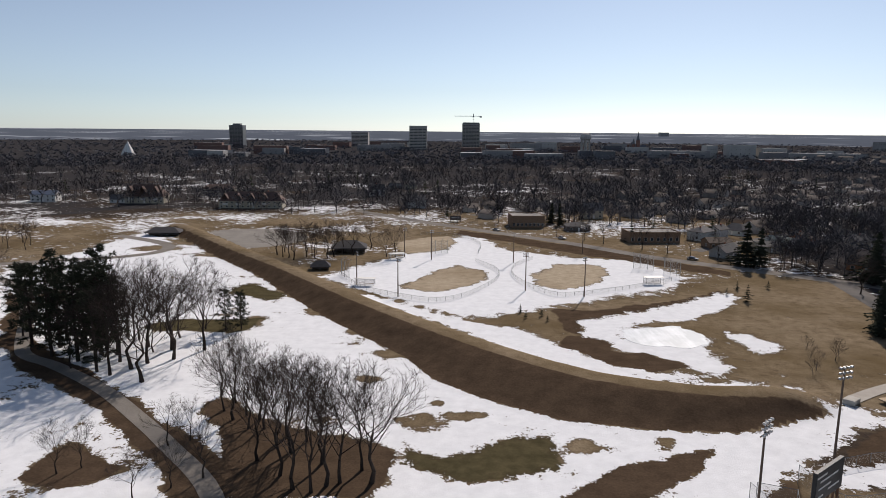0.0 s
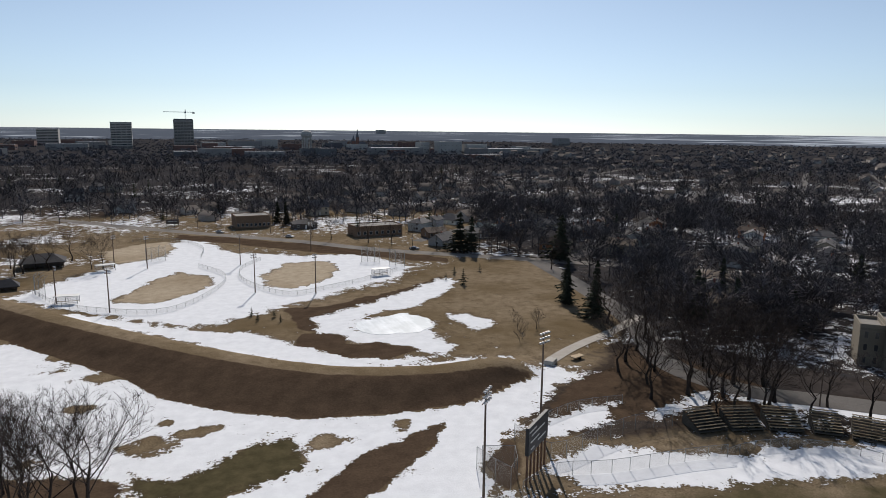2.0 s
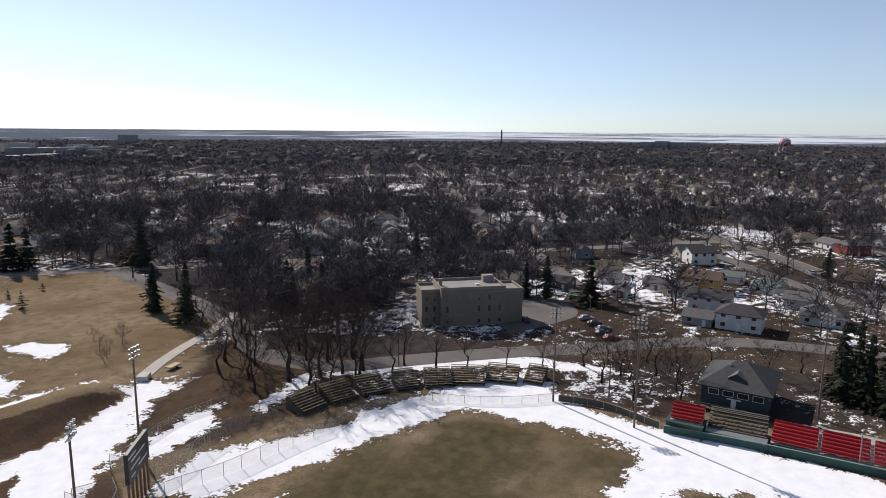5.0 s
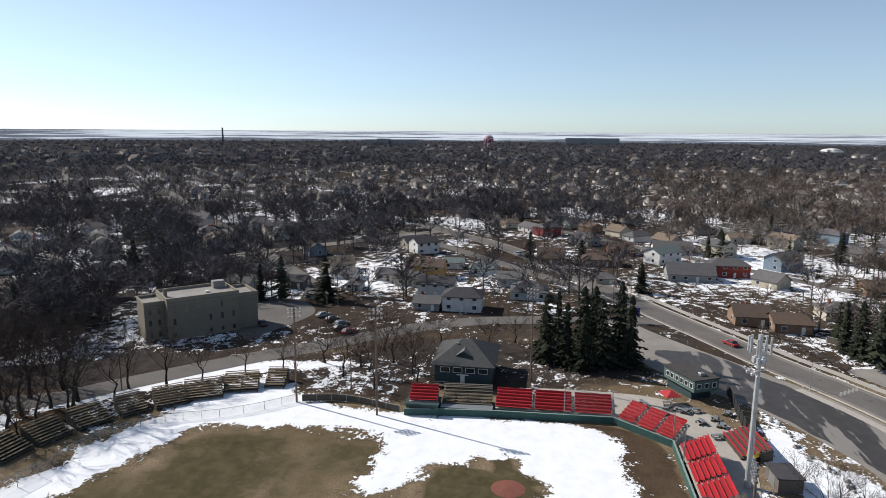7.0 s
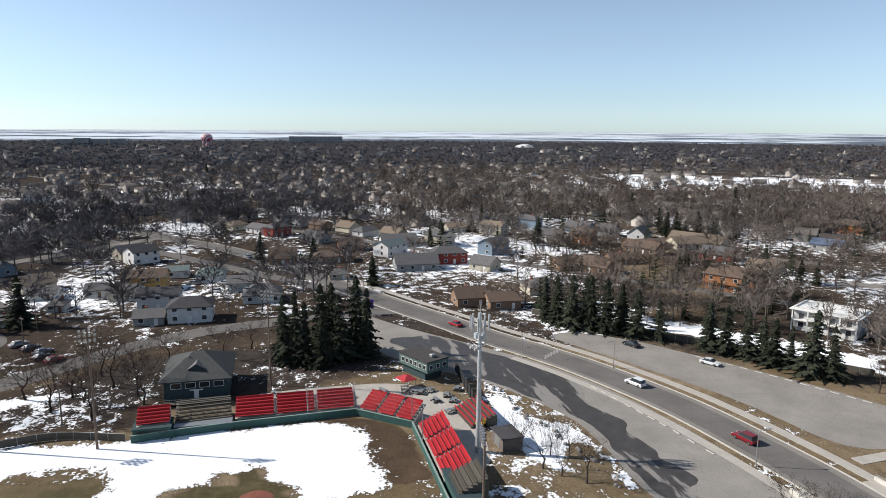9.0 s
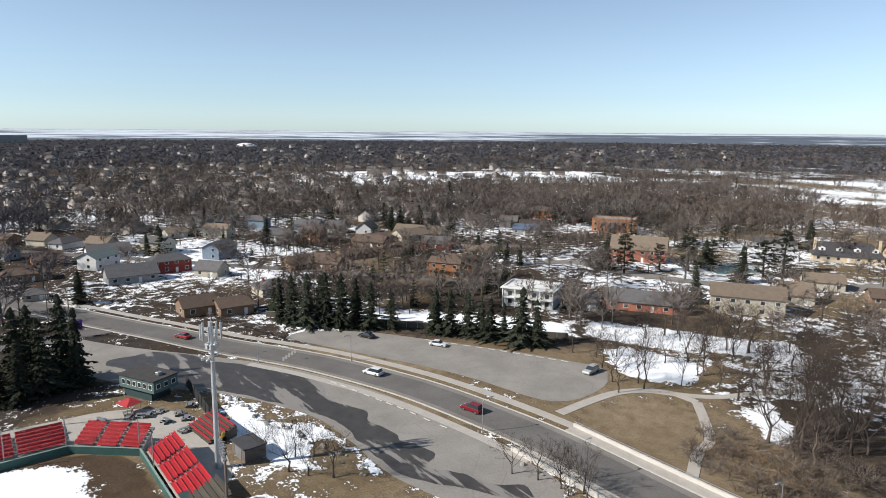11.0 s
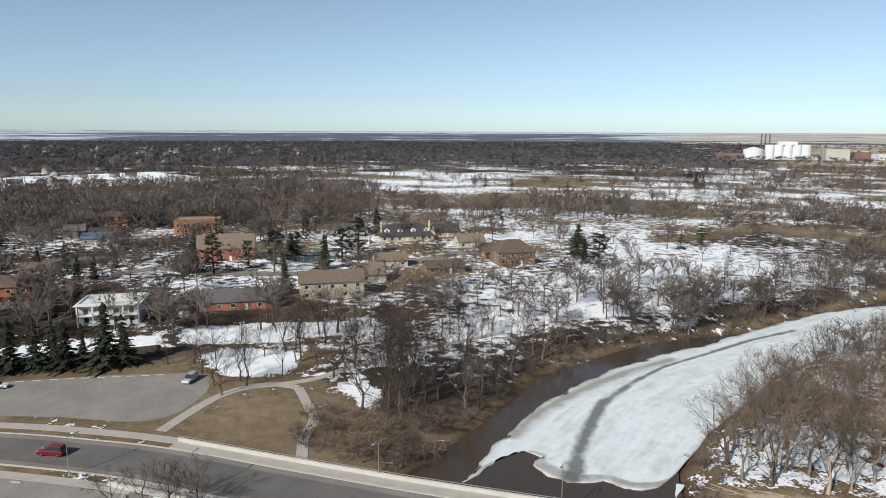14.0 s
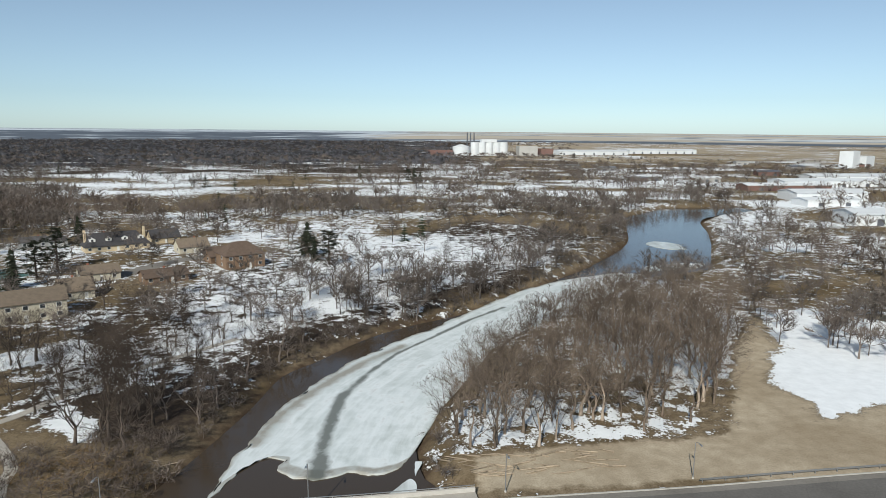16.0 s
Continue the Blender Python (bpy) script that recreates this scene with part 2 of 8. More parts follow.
def layers(p):
    r = np.hypot(p[:, 0], p[:, 1])
    true = p
    warp = np.clip(r / 130, 0.6, 2.5)[:, None]
    p = p + warp * np.stack([1.6 * cloud(p, 11, 21) + 0.7 * cloud(p, 4, 23), 1.6 * cloud(p, 11, 25) + 0.7 * cloud(p, 4, 27)], 1)
    az = np.degrees(np.arctan2(p[:, 0], p[:, 1]))
    az = np.where(az < -100, az + 360, az)
    wide, small = cloud(p, 70, 1), cloud(p, 24, 7)
    snow = -0.36 + 0.5 * wide + 0.55 * small
    south = smooth(az, 138, 165) * smooth(r, 120, 200)
    snow += 0.24 * south + 0.12 * smooth(az, 92, 108) * (1 - smooth(az, 140, 160)) * (1 - smooth(r, 500, 800))
    golf = smooth(az, 118, 150) * smooth(r, 420, 600)
    snow += 0.12 * golf + 0.42 * golf * lattice(np.stack([p[:, 0] * 0.35, p[:, 1]], 1), 40, 77)
    west = smooth(-az, -2, 14) * smooth(r, 230, 320) * (1 - smooth(r, 430, 520))
    snow += (0.1 + 0.75 * cloud(np.stack([p[:, 0] * 0.5, p[:, 1]], 1), 26, 83)) * west
    snow -= 0.35 * smooth(r, 600, 1500)
    far = smooth(r, 3000, 4200)
    bands = cloud(p * np.array([1.0, 1.0]), 700, 11)
    snow = snow * (1 - far) + far * (0.25 + 0.9 * bands)
    earth, sand, green = np.full(len(p), -1.0), np.full(len(p), -1.0), 0.5 * cloud(p, 45, 9) - 0.5

    def lay(ring, soft=3.0):
        return np.clip(inside(p, ring) / soft, -2, 2)

    def white(ring, soft=3.0):
        return np.maximum(snow, lay(ring, soft))

    def bare(ring, soft=3.0):
        return np.minimum(snow, -lay(ring, soft))

    # meadow between the camera and the levee, under snow
    slope, fade, d, side, w = levee(true)
    meadow = [(-160, 355), (-91, 285), (-45, 222), (0, 150), (25, 121), (58, 118), (84, 131), (97, 124), (84, 121), (73, 115), (64, 105),
              (52, 96), (40, 75), (-20, 60), (-120, 80), (-170, 200)]
    snow = white(meadow, 5)
    on = fade * smooth(slope, 0.02, 0.14)
    snow = np.where(on > 0, np.minimum(snow, 0.9 - 2.3 * on), snow)
    left = smooth(-p[:, 0], 20, 60) * on
    snow += 0.75 * left * (0.6 + small)
    earth = np.where((side < 0) & (on > 0), np.maximum(earth, on * 2 - 0.9 - 2.2 * (1 - smooth(d, 1.5, 4.5))), earth)
    patchy = 0.95 + 1.5 * cloud(p, 13, 61)
    snow = np.where((inside(true, meadow) > 0), np.minimum(snow, np.maximum(patchy, 0.3 * patchy)), snow)
    for x, y, a, b in SPOTS:
        q = (p - np.array([x, y])) / np.array([a, b])
        snow = np.minimum(snow, (np.hypot(q[:, 0], q[:, 1]) - 1) * 1.2)
    for ring in BARE:
        snow = bare(ring, 3.0)
    for ring in GREEN:
        green = np.maximum(green, lay(ring, 2.0))
    green = np.maximum(green, np.clip(lay(BARE[7], 10), -1, 0.6) * 0.5 + 0.0 + 0.5 * cloud(p, 12, 63))
    for ring in EARTH_SHADE:
        earth = np.maximum(earth, lay(ring, 2.0))
        snow = bare(ring, 1.5)
    # softball fields behind the levee
    snow = np.where(inside(p, MEADOW_EAST) > 0, np.minimum(snow, -0.7 + 0.25 * small), snow)
    snow = white(FIELDS, 5)
    for ring in SAND:
        sand = np.maximum(sand, lay(ring, 3.0))
        snow = bare(ring, 3.0)
    for ring in WHITE_RINGS:
        snow = white(ring, 3.5)
    for ring in EARTH_LATE:
        earth = np.maximum(earth, lay(ring, 1.5))
        snow = bare(ring, 1.5)
    # river banks
    snow += 0.2 * smooth(inside(p, LITTER_SHADE[0]), -4, 6) + 0.4 * smooth(inside(p, LITTER_SHADE[1]), 3, 9)
    shade = smooth(inside(p, [(44, -100), (66, -124), (48, -160), (20, -196), (-18, -226), (-60, -270), (-62, -250), (-28, -212), (8, -182), (24, -156), (32, -118)]), -5, 3)
    snow = snow - 0.45 * shade
    s = inside(true, RIVER)
    snow = np.where(s > -6, np.minimum(snow, -0.5 - 0.1 * s), snow)
    earth = np.where(s > -5, np.maximum(earth, 0.25 + 0.12 * s), earth)
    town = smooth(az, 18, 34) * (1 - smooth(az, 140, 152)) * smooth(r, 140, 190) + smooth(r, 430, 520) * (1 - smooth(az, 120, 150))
    wood = np.clip(inside(p, LITTER_SHADE[0]) / 6, -1, 1)
    # rings by the hall and bleachers, darkened as if tree shadows lay there
    shady = np.clip(np.maximum(inside(p, LITTER_SHADE[4]), np.maximum(inside(p, LITTER_SHADE[2]), inside(p, LITTER_SHADE[3]))) / 6, -1, 1)
    litter_shade = np.maximum(np.clip(town, 0, 1) * (1.05 + 0.35 * (1 - smooth(az, 55, 90))) - 0.5 + 0.5 * cloud(p, 35, 71), np.maximum(wood * 0.45 - 0.1 + 0.35 * small, shady * 0.7))
    litter_shade = np.maximum(litter_shade, (smooth(r, 700, 1100) * (1 - smooth(r, 3400, 4300)) * (1 - smooth(az, 183, 192))) * 1.2 - 0.4)
    snow = snow + 0.08 * smooth(az, 40, 55) * (1 - smooth(az, 100, 115)) * smooth(r, 190, 230) * (1 - smooth(r, 480, 650))
    snow = snow - 0.25 * smooth(r, 800, 1200) * (1 - smooth(r, 3300, 4200)) * (1 - smooth(az, 120, 140))
    snow = snow - 0.5 * smooth(r, 1000, 1600) * (1 - smooth(r, 3000, 4300)) * smooth(az, 112, 138) * (1 - smooth(az, 168, 196))
    works = smooth(az, 184, 190) * smooth(r, 1000, 1500)
    sand = np.maximum(sand, works * 1.2 - 0.8 + 0.9 * cloud(np.stack([p[:, 0] * 0.4, p[:, 1]], 1), 240, 91) * works)
    litter_shade = litter_shade - 0.3 * smooth(az, 95, 115) * (1 - smooth(az, 140, 150)) * (1 - smooth(r, 500, 700))
    litter_shade = litter_shade - 2.2 * smooth(inside(true, LAWN), -4, 2)
    return snow, earth, sand, green, litter_shade


SPOTS = [(-57, 217, 3.3, 6.3), (-38, 197, 3.1, 3.8), (-26, 179, 1.7, 2.9), (-10, 162, 4.9, 5.3), (-1, 130, 1.8, 1.7), (4, 124, 3.4, 2.4), (-4, 121, 4.1, 3.9), (-17, 143, 2.3, 1.9), (25, 111, 2.9, 2.4), (-55, 187, 3.7, 6.7), (0, 155, 3.5, 3.8), (-13, 167, 1.8, 2.9),
         (-4, 121, 5, 3), (5, 124, 4, 2), (40, 113, 2, 1.6), (25, 110, 4, 2), (-16, 144, 3, 1.5), (-38, 200, 4, 3), (-12, 161, 6, 3), (9, 153, 4, 3), (-57, 218, 4, 3),
         (-25, 180, 3, 2), (16, 144, 4, 3), (-8, 166, 4, 3), (-241, 434, 16, 10), (-210, 415, 14, 8), (-133, 307, 12, 7), (-126, 323, 10, 6), (-97, 294, 12, 7), (-172, 300, 10, 5), (-230, 300, 16, 8)]
BARE = [
    [(-48, 128), (-45, 132), (-40, 128), (-35, 122), (-23, 115), (-14, 112), (-9, 111), (-7, 106), (-8, 101), (-11, 93), (-35, 93), (-41, 113)],
    [(0, 106), (6, 111), (13, 115), (20, 115), (21, 107), (20, 102), (12, 100), (4, 98), (-2, 101), (-6, 103), (-6, 111)],
    [(-67, 98), (-68, 107), (-65, 111), (-59, 107), (-52, 102), (-55, 97), (-60, 95)],
    [(-84, 184), (-77, 191), (-54, 191), (-52, 183), (-57, 177), (-79, 177)],
    [(-74, 224), (-69, 236), (-53, 219), (-58, 210)],
    [(47, 93), (56, 99), (59, 100), (53, 89), (48, 83), (47, 87)],
    [(-152, 227), (-126, 200), (-108, 170), (-91, 154), (-73, 140), (-59, 126), (-44, 112), (-30, 94), (-39, 92), (-52, 108), (-63, 118),
     (-77, 132), (-95, 146), (-106, 156), (-114, 165), (-130, 192)],
    [(83, 72), (91, 71), (94, 68), (103, 67), (108, 62), (110, 54), (112, 46), (110, 35), (111, 29), (104, 29), (96, 29), (90, 30), (70, 25), (40, 40), (60, 70)],
    [(-60, -109), (-94, -168), (-116, -196), (-177, -187), (-200, -92), (-56, -92)],
    [(82, -94), (85, -114), (71, -118), (63, -109), (57, -100), (40, -88), (79, -86)],
    [(64, 130), (84, 131), (97, 124), (90, 112), (110, 100), (125, 75), (150, 70), (130, 130), (110, 140)],
    [(-8, -97), (-10, -107), (-33, -111), (-62, -114), (-62, -92), (-8, -92)],
]
GREEN = [BARE[1], BARE[3], BARE[4], [(97, 18), (101, 18), (104, 14), (102, 9), (108, 9), (108, 5), (104, 5), (100, 0), (98, 2), (94, -4), (80, -4), (80, 16)], [(108, -22), (118, -20), (121, -12), (122, -3), (119, -3), (117, -12), (107, -19)]]
BARE.append(GREEN[3])
EARTH_SHADE = [
    # the first ring darkens the soil for the shade of the trees over it
    [(86, 121), (72, 110), (68, 103), (92, 93), (126, 87), (119, 112), (113, 139), (98, 124)],
    [(18, 94), (30, 104), (39, 107), (50, 112), (44, 104), (34, 95), (31, 92), (18, 88)],
    [(34, 204), (46, 204), (63, 209), (83, 221), (100, 233), (95, 224), (70, 207), (50, 197), (40, 190), (39, 176), (34, 180)],
    [(122, 0), (124, -13), (116, -20), (107, -22), (97, -23), (96, -16), (106, -14), (116, -13), (120, -10)],
]
# tree islands and path verge: brown soil, the islands' tree shade included
EARTH_SHADE += [BARE[0], BARE[2], BARE[5], BARE[6]]
# leaf-strewn ground; the last rings mainly paint tree shade on the ground
LITTER_SHADE = [[(75, -130), (49, -110), (36, -112), (28, -150), (0, -192), (-40, -225), (-110, -345), (-60, -420), (40, -300), (95, -200)],
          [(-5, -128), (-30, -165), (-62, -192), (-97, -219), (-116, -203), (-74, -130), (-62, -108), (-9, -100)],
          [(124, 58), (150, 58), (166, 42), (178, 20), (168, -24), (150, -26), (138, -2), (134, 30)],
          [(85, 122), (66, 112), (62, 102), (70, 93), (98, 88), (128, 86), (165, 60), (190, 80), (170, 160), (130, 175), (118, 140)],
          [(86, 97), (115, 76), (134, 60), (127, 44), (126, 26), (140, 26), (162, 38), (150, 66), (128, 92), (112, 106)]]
MEADOW_EAST = [(0, 195), (40, 205), (100, 236), (125, 262), (150, 240), (134, 156), (116, 148), (88, 136), (40, 143), (10, 170)]
LAWN = [(0, 195), (100, 236), (112, 262), (128, 268), (152, 246), (140, 205), (130, 165), (112, 142), (88, 136), (40, 143)]
FIELDS = [(-46, 249), (-21, 291), (0, 320), (14, 369), (31, 307), (55, 294), (84, 283), (96, 250), (81, 235), (40, 210), (15, 196), (3, 195), (-28, 227)]
SAND = [
    [(-14, -95), (-15, -105), (-35, -110), (-62, -112), (-94, -168), (-116, -196), (-177, -187), (-200, -93)],
    [(-9, 248), (-3, 263), (6, 273), (16, 262), (14, 242), (3, 230), (-8, 226), (-15, 232)],
    [(36, 255), (46, 275), (66, 278), (67, 264), (58, 243), (44, 232), (34, 238)],
    [(-24, 329), (-10, 347), (5, 352), (9, 330), (-1, 306), (-19, 298)],
]
WHITE_RINGS = [
    [(40, 192), (54, 199), (74, 210), (99, 230), (100, 221), (89, 205), (73, 193), (62, 191), (50, 184), (49, 173), (56, 170), (68, 167),
     (68, 154), (70, 152), (64, 145), (58, 151), (53, 160), (44, 166), (39, 176)],
    [(48, 182), (59, 186), (70, 185), (72, 174), (67, 165), (59, 166), (50, 171)],
    [(79, 181), (84, 179), (89, 169), (81, 162), (78, 172)],
    [(6, 181), (21, 164), (38, 149), (55, 143), (80, 139), (78, 137), (54, 140), (37, 146), (20, 159)],
    [(-25, 222), (0, 195), (23, 182), (34, 164), (42, 154), (53, 148), (65, 145), (51, 143), (32, 149), (16, 167), (0, 185), (-28, 216)],
    [(91, 77), (97, 80), (111, 74), (129, 70), (138, 61), (124, 47), (122, 35), (122, 19), (106, 17), (93, 23), (91, 29), (111, 28), (113, 46), (109, 64), (95, 69), (83, 72), (60, 80), (57, 88), (69, 92)],
    [(122, 23), (123, 10), (123, -5), (118, -13), (111, -14), (101, -15), (96, -16), (93, 1), (99, -1), (103, 3), (108, 5), (107, 10), (102, 19)],
    [(133, -43), (127, -46), (117, -46), (111, -53), (100, -53), (89, -53), (87, -52), (103, -52), (103, -48), (94, -45), (98, -39), (117, -39)],
    [(66, -123), (64, -134), (54, -124), (51, -115), (56, -115)],
    [(182, -84), (160, -104), (135, -122), (118, -134), (128, -142), (150, -128), (185, -100)],
    [(130, -150), (108, -160), (80, -175), (70, -165), (95, -148), (118, -138)],
    [(106, -130), (105, -141), (86, -143), (79, -129), (85, -124), (93, -122)],
    [(-115, -193), (-133, -199), (-148, -182), (-157, -165), (-118, -121), (-102, -123), (-86, -118), (-88, -126), (-86, -135), (-93, -150), (-103, -160), (-107, -173)],
]
WHITE_RINGS += [[(65, 102.4), (80, 107.4), (85, 105.6), (78.5, 99.4), (64, 96.6)], [(112, 101), (133, 84), (147, 64), (148, 46), (143, 46), (141, 61), (127, 80), (109, 98)], [(89, 100), (104, 104), (109, 104), (107, 100), (97, 98), (87, 95)],
                [(600, -350), (820, -420), (640, -720), (470, -640)], [(330, -320), (400, -380), (380, -430), (310, -370)]]
EARTH_LATE = [[(10, 374), (62, 326), (93, 289), (118, 267), (112, 257), (85, 277), (52, 314), (5, 360)], [(34, 176), (44, 175), (44, 164), (52, 163), (60, 153), (51, 148), (41, 154), (36, 163), (31, 166)]]


def sheet(name, verts, faces, material):
    me = bpy.data.meshes.new(name)
    verts, faces = np.asarray(verts, np.float32), np.asarray(faces, np.int32)
    k = faces.shape[1]
    me.vertices.add(len(verts))
    me.vertices.foreach_set("co", verts.ravel())
    me.loops.add(faces.size)
    me.loops.foreach_set("vertex_index", faces.ravel())
    me.polygons.add(len(faces))
    me.polygons.foreach_set("loop_start", np.arange(0, faces.size, k, dtype=np.int32))
    me.update(calc_edges=True)
    me.validate()
    me.materials.append(material)
    return me


def make_ground():
    angles = np.radians(np.concatenate([np.arange(-42, 228, 0.5), np.arange(228, 318, 5.0)]))
    rings = np.exp(np.linspace(math.log(40), math.log(3500), 350))
    a, r = np.meshgrid(angles, rings)
    p = np.stack([(r * np.sin(a)).ravel(), (r * np.cos(a)).ravel()], 1)
    p = np.vstack([p, [[0.0, 0.0]]])
    z = height(p)
    na, nr = len(angles), len(rings)
    i, j = np.meshgrid(np.arange(nr - 1), np.arange(na), indexing="ij")
    j2 = (j + 1) % na
    quads = np.stack([i * na + j, (i + 1) * na + j, (i + 1) * na + j2, i * na + j2], -1).reshape(-1, 4)
    c = na * nr
    jj = np.arange(na)
    cap = np.stack([np.full(na // 2, c), (2 * np.arange(na // 2)), (2 * np.arange(na // 2) + 1), (2 * np.arange(na // 2) + 2) % na], 1)[:, ::-1]
    quads = np.vstack([quads[:, ::-1], cap])
    me = sheet("ground", np.column_stack([p, z]), quads, GROUND)
    for name, values in zip(("snow", "earth", "sand", "green", "litter_shade"), layers(p)):
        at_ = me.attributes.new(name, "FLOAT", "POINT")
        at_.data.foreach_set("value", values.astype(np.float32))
    me.polygons.foreach_set("use_smooth", np.ones(len(me.polygons), bool))
    return tagged(new("ground", me), "flat park and town ground with melting snow patches", "ground", kind="structure")


ground = make_ground()


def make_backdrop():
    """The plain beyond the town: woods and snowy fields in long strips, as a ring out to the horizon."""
    k = Nodes("hazy_far_country", 1.0, 0.0, 0.0)
    # blue-grey woods and bluish white fields: haze is part of these colours
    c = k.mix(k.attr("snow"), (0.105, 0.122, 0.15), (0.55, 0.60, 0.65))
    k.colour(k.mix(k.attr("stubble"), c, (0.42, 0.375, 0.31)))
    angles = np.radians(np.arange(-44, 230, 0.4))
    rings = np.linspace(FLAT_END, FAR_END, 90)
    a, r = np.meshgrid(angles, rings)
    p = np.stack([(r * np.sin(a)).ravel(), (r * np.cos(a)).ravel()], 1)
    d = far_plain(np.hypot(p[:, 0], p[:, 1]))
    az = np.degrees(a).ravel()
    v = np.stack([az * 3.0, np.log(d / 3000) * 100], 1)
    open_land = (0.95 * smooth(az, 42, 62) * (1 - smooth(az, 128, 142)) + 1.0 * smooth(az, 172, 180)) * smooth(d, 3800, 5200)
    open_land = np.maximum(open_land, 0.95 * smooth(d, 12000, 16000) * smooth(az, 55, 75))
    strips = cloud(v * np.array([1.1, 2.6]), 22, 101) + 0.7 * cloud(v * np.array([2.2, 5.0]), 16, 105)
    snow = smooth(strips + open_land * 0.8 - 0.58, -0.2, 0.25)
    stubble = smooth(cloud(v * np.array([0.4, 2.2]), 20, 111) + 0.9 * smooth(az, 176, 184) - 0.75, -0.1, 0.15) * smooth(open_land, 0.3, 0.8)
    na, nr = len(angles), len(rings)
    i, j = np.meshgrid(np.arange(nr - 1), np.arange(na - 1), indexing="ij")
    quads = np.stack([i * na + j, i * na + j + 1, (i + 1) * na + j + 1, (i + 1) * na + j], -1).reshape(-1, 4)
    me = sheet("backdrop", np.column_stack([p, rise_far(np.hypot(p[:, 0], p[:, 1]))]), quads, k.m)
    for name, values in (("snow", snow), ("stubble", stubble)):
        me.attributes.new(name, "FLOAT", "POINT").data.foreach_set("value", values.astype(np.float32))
    return tagged(new("backdrop", me), "far plain of snowy fields and woods at the horizon, tinted by haze", "backdrop", kind="structure")


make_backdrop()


def resample(line, step=2.0):
    """Points along a smooth curve through the given ones."""
    pts = [Vector((*p[:2], 0)) for p in line]
    pts = [pts[0] * 2 - pts[1]] + pts + [pts[-1] * 2 - pts[-2]]
    out = []
    for a, b, c, d in zip(pts, pts[1:], pts[2:], pts[3:]):
        n = max(1, int((c - b).length / step))
        for i in range(n):
            t = i / n
            out.append(0.5 * (2 * b + (c - a) * t + (2 * a - 5 * b + 4 * c - d) * t * t + (3 * b - a - 3 * c + d) * t ** 3))
    return out + [pts[-2]]


def strip(line, left, right, lift, thick=0.0, step=3.0, flat=None):
    """A bmesh ribbon beside a line: left and right are its edges' offsets, lift its height over the ground."""
    pts = resample(line, step)
    bm = bmesh.new()
    rows = []
    for i, p in enumerate(pts):
        d = (pts[min(i + 1, len(pts) - 1)] - pts[max(i - 1, 0)]).normalized()
        n = Vector((-d.y, d.x, 0))
        z = (max(at(p.x, p.y), 0.0) if flat is None else flat) + lift
        a, b = p + n * left, p - n * right
        row = [bm.verts.new((a.x, a.y, z)), bm.verts.new((b.x, b.y, z))]
        if thick:
            row += [bm.verts.new((b.x, b.y, z - thick)), bm.verts.new((a.x, a.y, z - thick))]
        rows.append(row)
    for r0, r1 in zip(rows, rows[1:]):
        n = len(r0)
        for k in range(n if thick else 1):
            bm.faces.new((r0[k], r0[(k + 1) % n], r1[(k + 1) % n], r1[k]))
    if thick:
        bm.faces.new(rows[0][::-1])
        bm.faces.new(rows[-1])
    bmesh.ops.recalc_face_normals(bm, faces=bm.faces)
    if not thick:
        for f in bm.faces:
            if f.normal.z < 0:
                f.normal_flip()
    return bm


def mesh_of(name, bm, material, shade=False):
    me = bpy.data.meshes.new(name)
    bm.to_mesh(me)
    bm.free()
    for m in material if isinstance(material, (list, tuple)) else [material]:
        me.materials.append(m)
    if shade:
        me.polygons.foreach_set("use_smooth", np.ones(len(me.polygons), bool))
    return me


def setting(name, bm, material, label, category):
    return tagged(new(name, mesh_of(name, bm, material)), label, category, kind="structure")


def part(name, bm, material, parent, label=""):
    """One mesh object under a thing or under a part."""
    ob = new(name, mesh_of(name, bm, material))
    ob.parent = parent
    return tagged(ob, label)


def box(bm, x0, y0, z0, x1, y1, z1, bevel=0.0):
    vs = [bm.verts.new((x, y, z)) for z in (z0, z1) for x, y in ((x0, y0), (x1, y0), (x1, y1), (x0, y1))]
    fs = [(3, 2, 1, 0), (4, 5, 6, 7), (0, 1, 5, 4), (1, 2, 6, 5), (2, 3, 7, 6), (3, 0, 4, 7)]
    faces = [bm.faces.new([vs[i] for i in f]) for f in fs]
    if bevel:
        bmesh.ops.bevel(bm, geom=list({e for f in faces for e in f.edges}), offset=bevel, segments=1, affect="EDGES")
    return vs


def boxed(*dims, bevel=0.0):
    bm = bmesh.new()
    box(bm, *dims, bevel=bevel)
    return bm


def tube(bm, a, b, r0, r1=None, sides=6, caps=True):
    a, b = Vector(a), Vector(b)
    r1 = r0 if r1 is None else r1
    q = (b - a).to_track_quat("Z", "Y")
    ring = [q @ Vector((math.cos(6.2832 * i / sides), math.sin(6.2832 * i / sides), 0)) for i in range(sides)]
    lo, hi = [bm.verts.new(a + v * r0) for v in ring], [bm.verts.new(b + v * r1) for v in ring]
    for i in range(sides):
        bm.faces.new((lo[i], lo[(i + 1) % sides], hi[(i + 1) % sides], hi[i]))
    if caps:
        bm.faces.new(lo[::-1])
        bm.faces.new(hi)


def tubed(*args, **kw):
    bm = bmesh.new()
    tube(bm, *args, **kw)
    return bm


def thing(name, m, label, category, group=""):
    ob = new(name)
    ob.matrix_world = m
    ob.empty_display_size = 0.5
    return tagged(ob, label, category, group)
# ---- water, ice, roads ----
def fill(ring, z, thick=0.0):
    bm = bmesh.new()
    vs = [bm.verts.new((p.x, p.y, z)) for p in resample(list(ring) + [ring[0]], 4.0)[:-1]]
    f = bm.faces.new(vs)
    if f.normal.z < 0:
        f.normal_flip()
    bmesh.ops.triangulate(bm, faces=[f])
    return bm


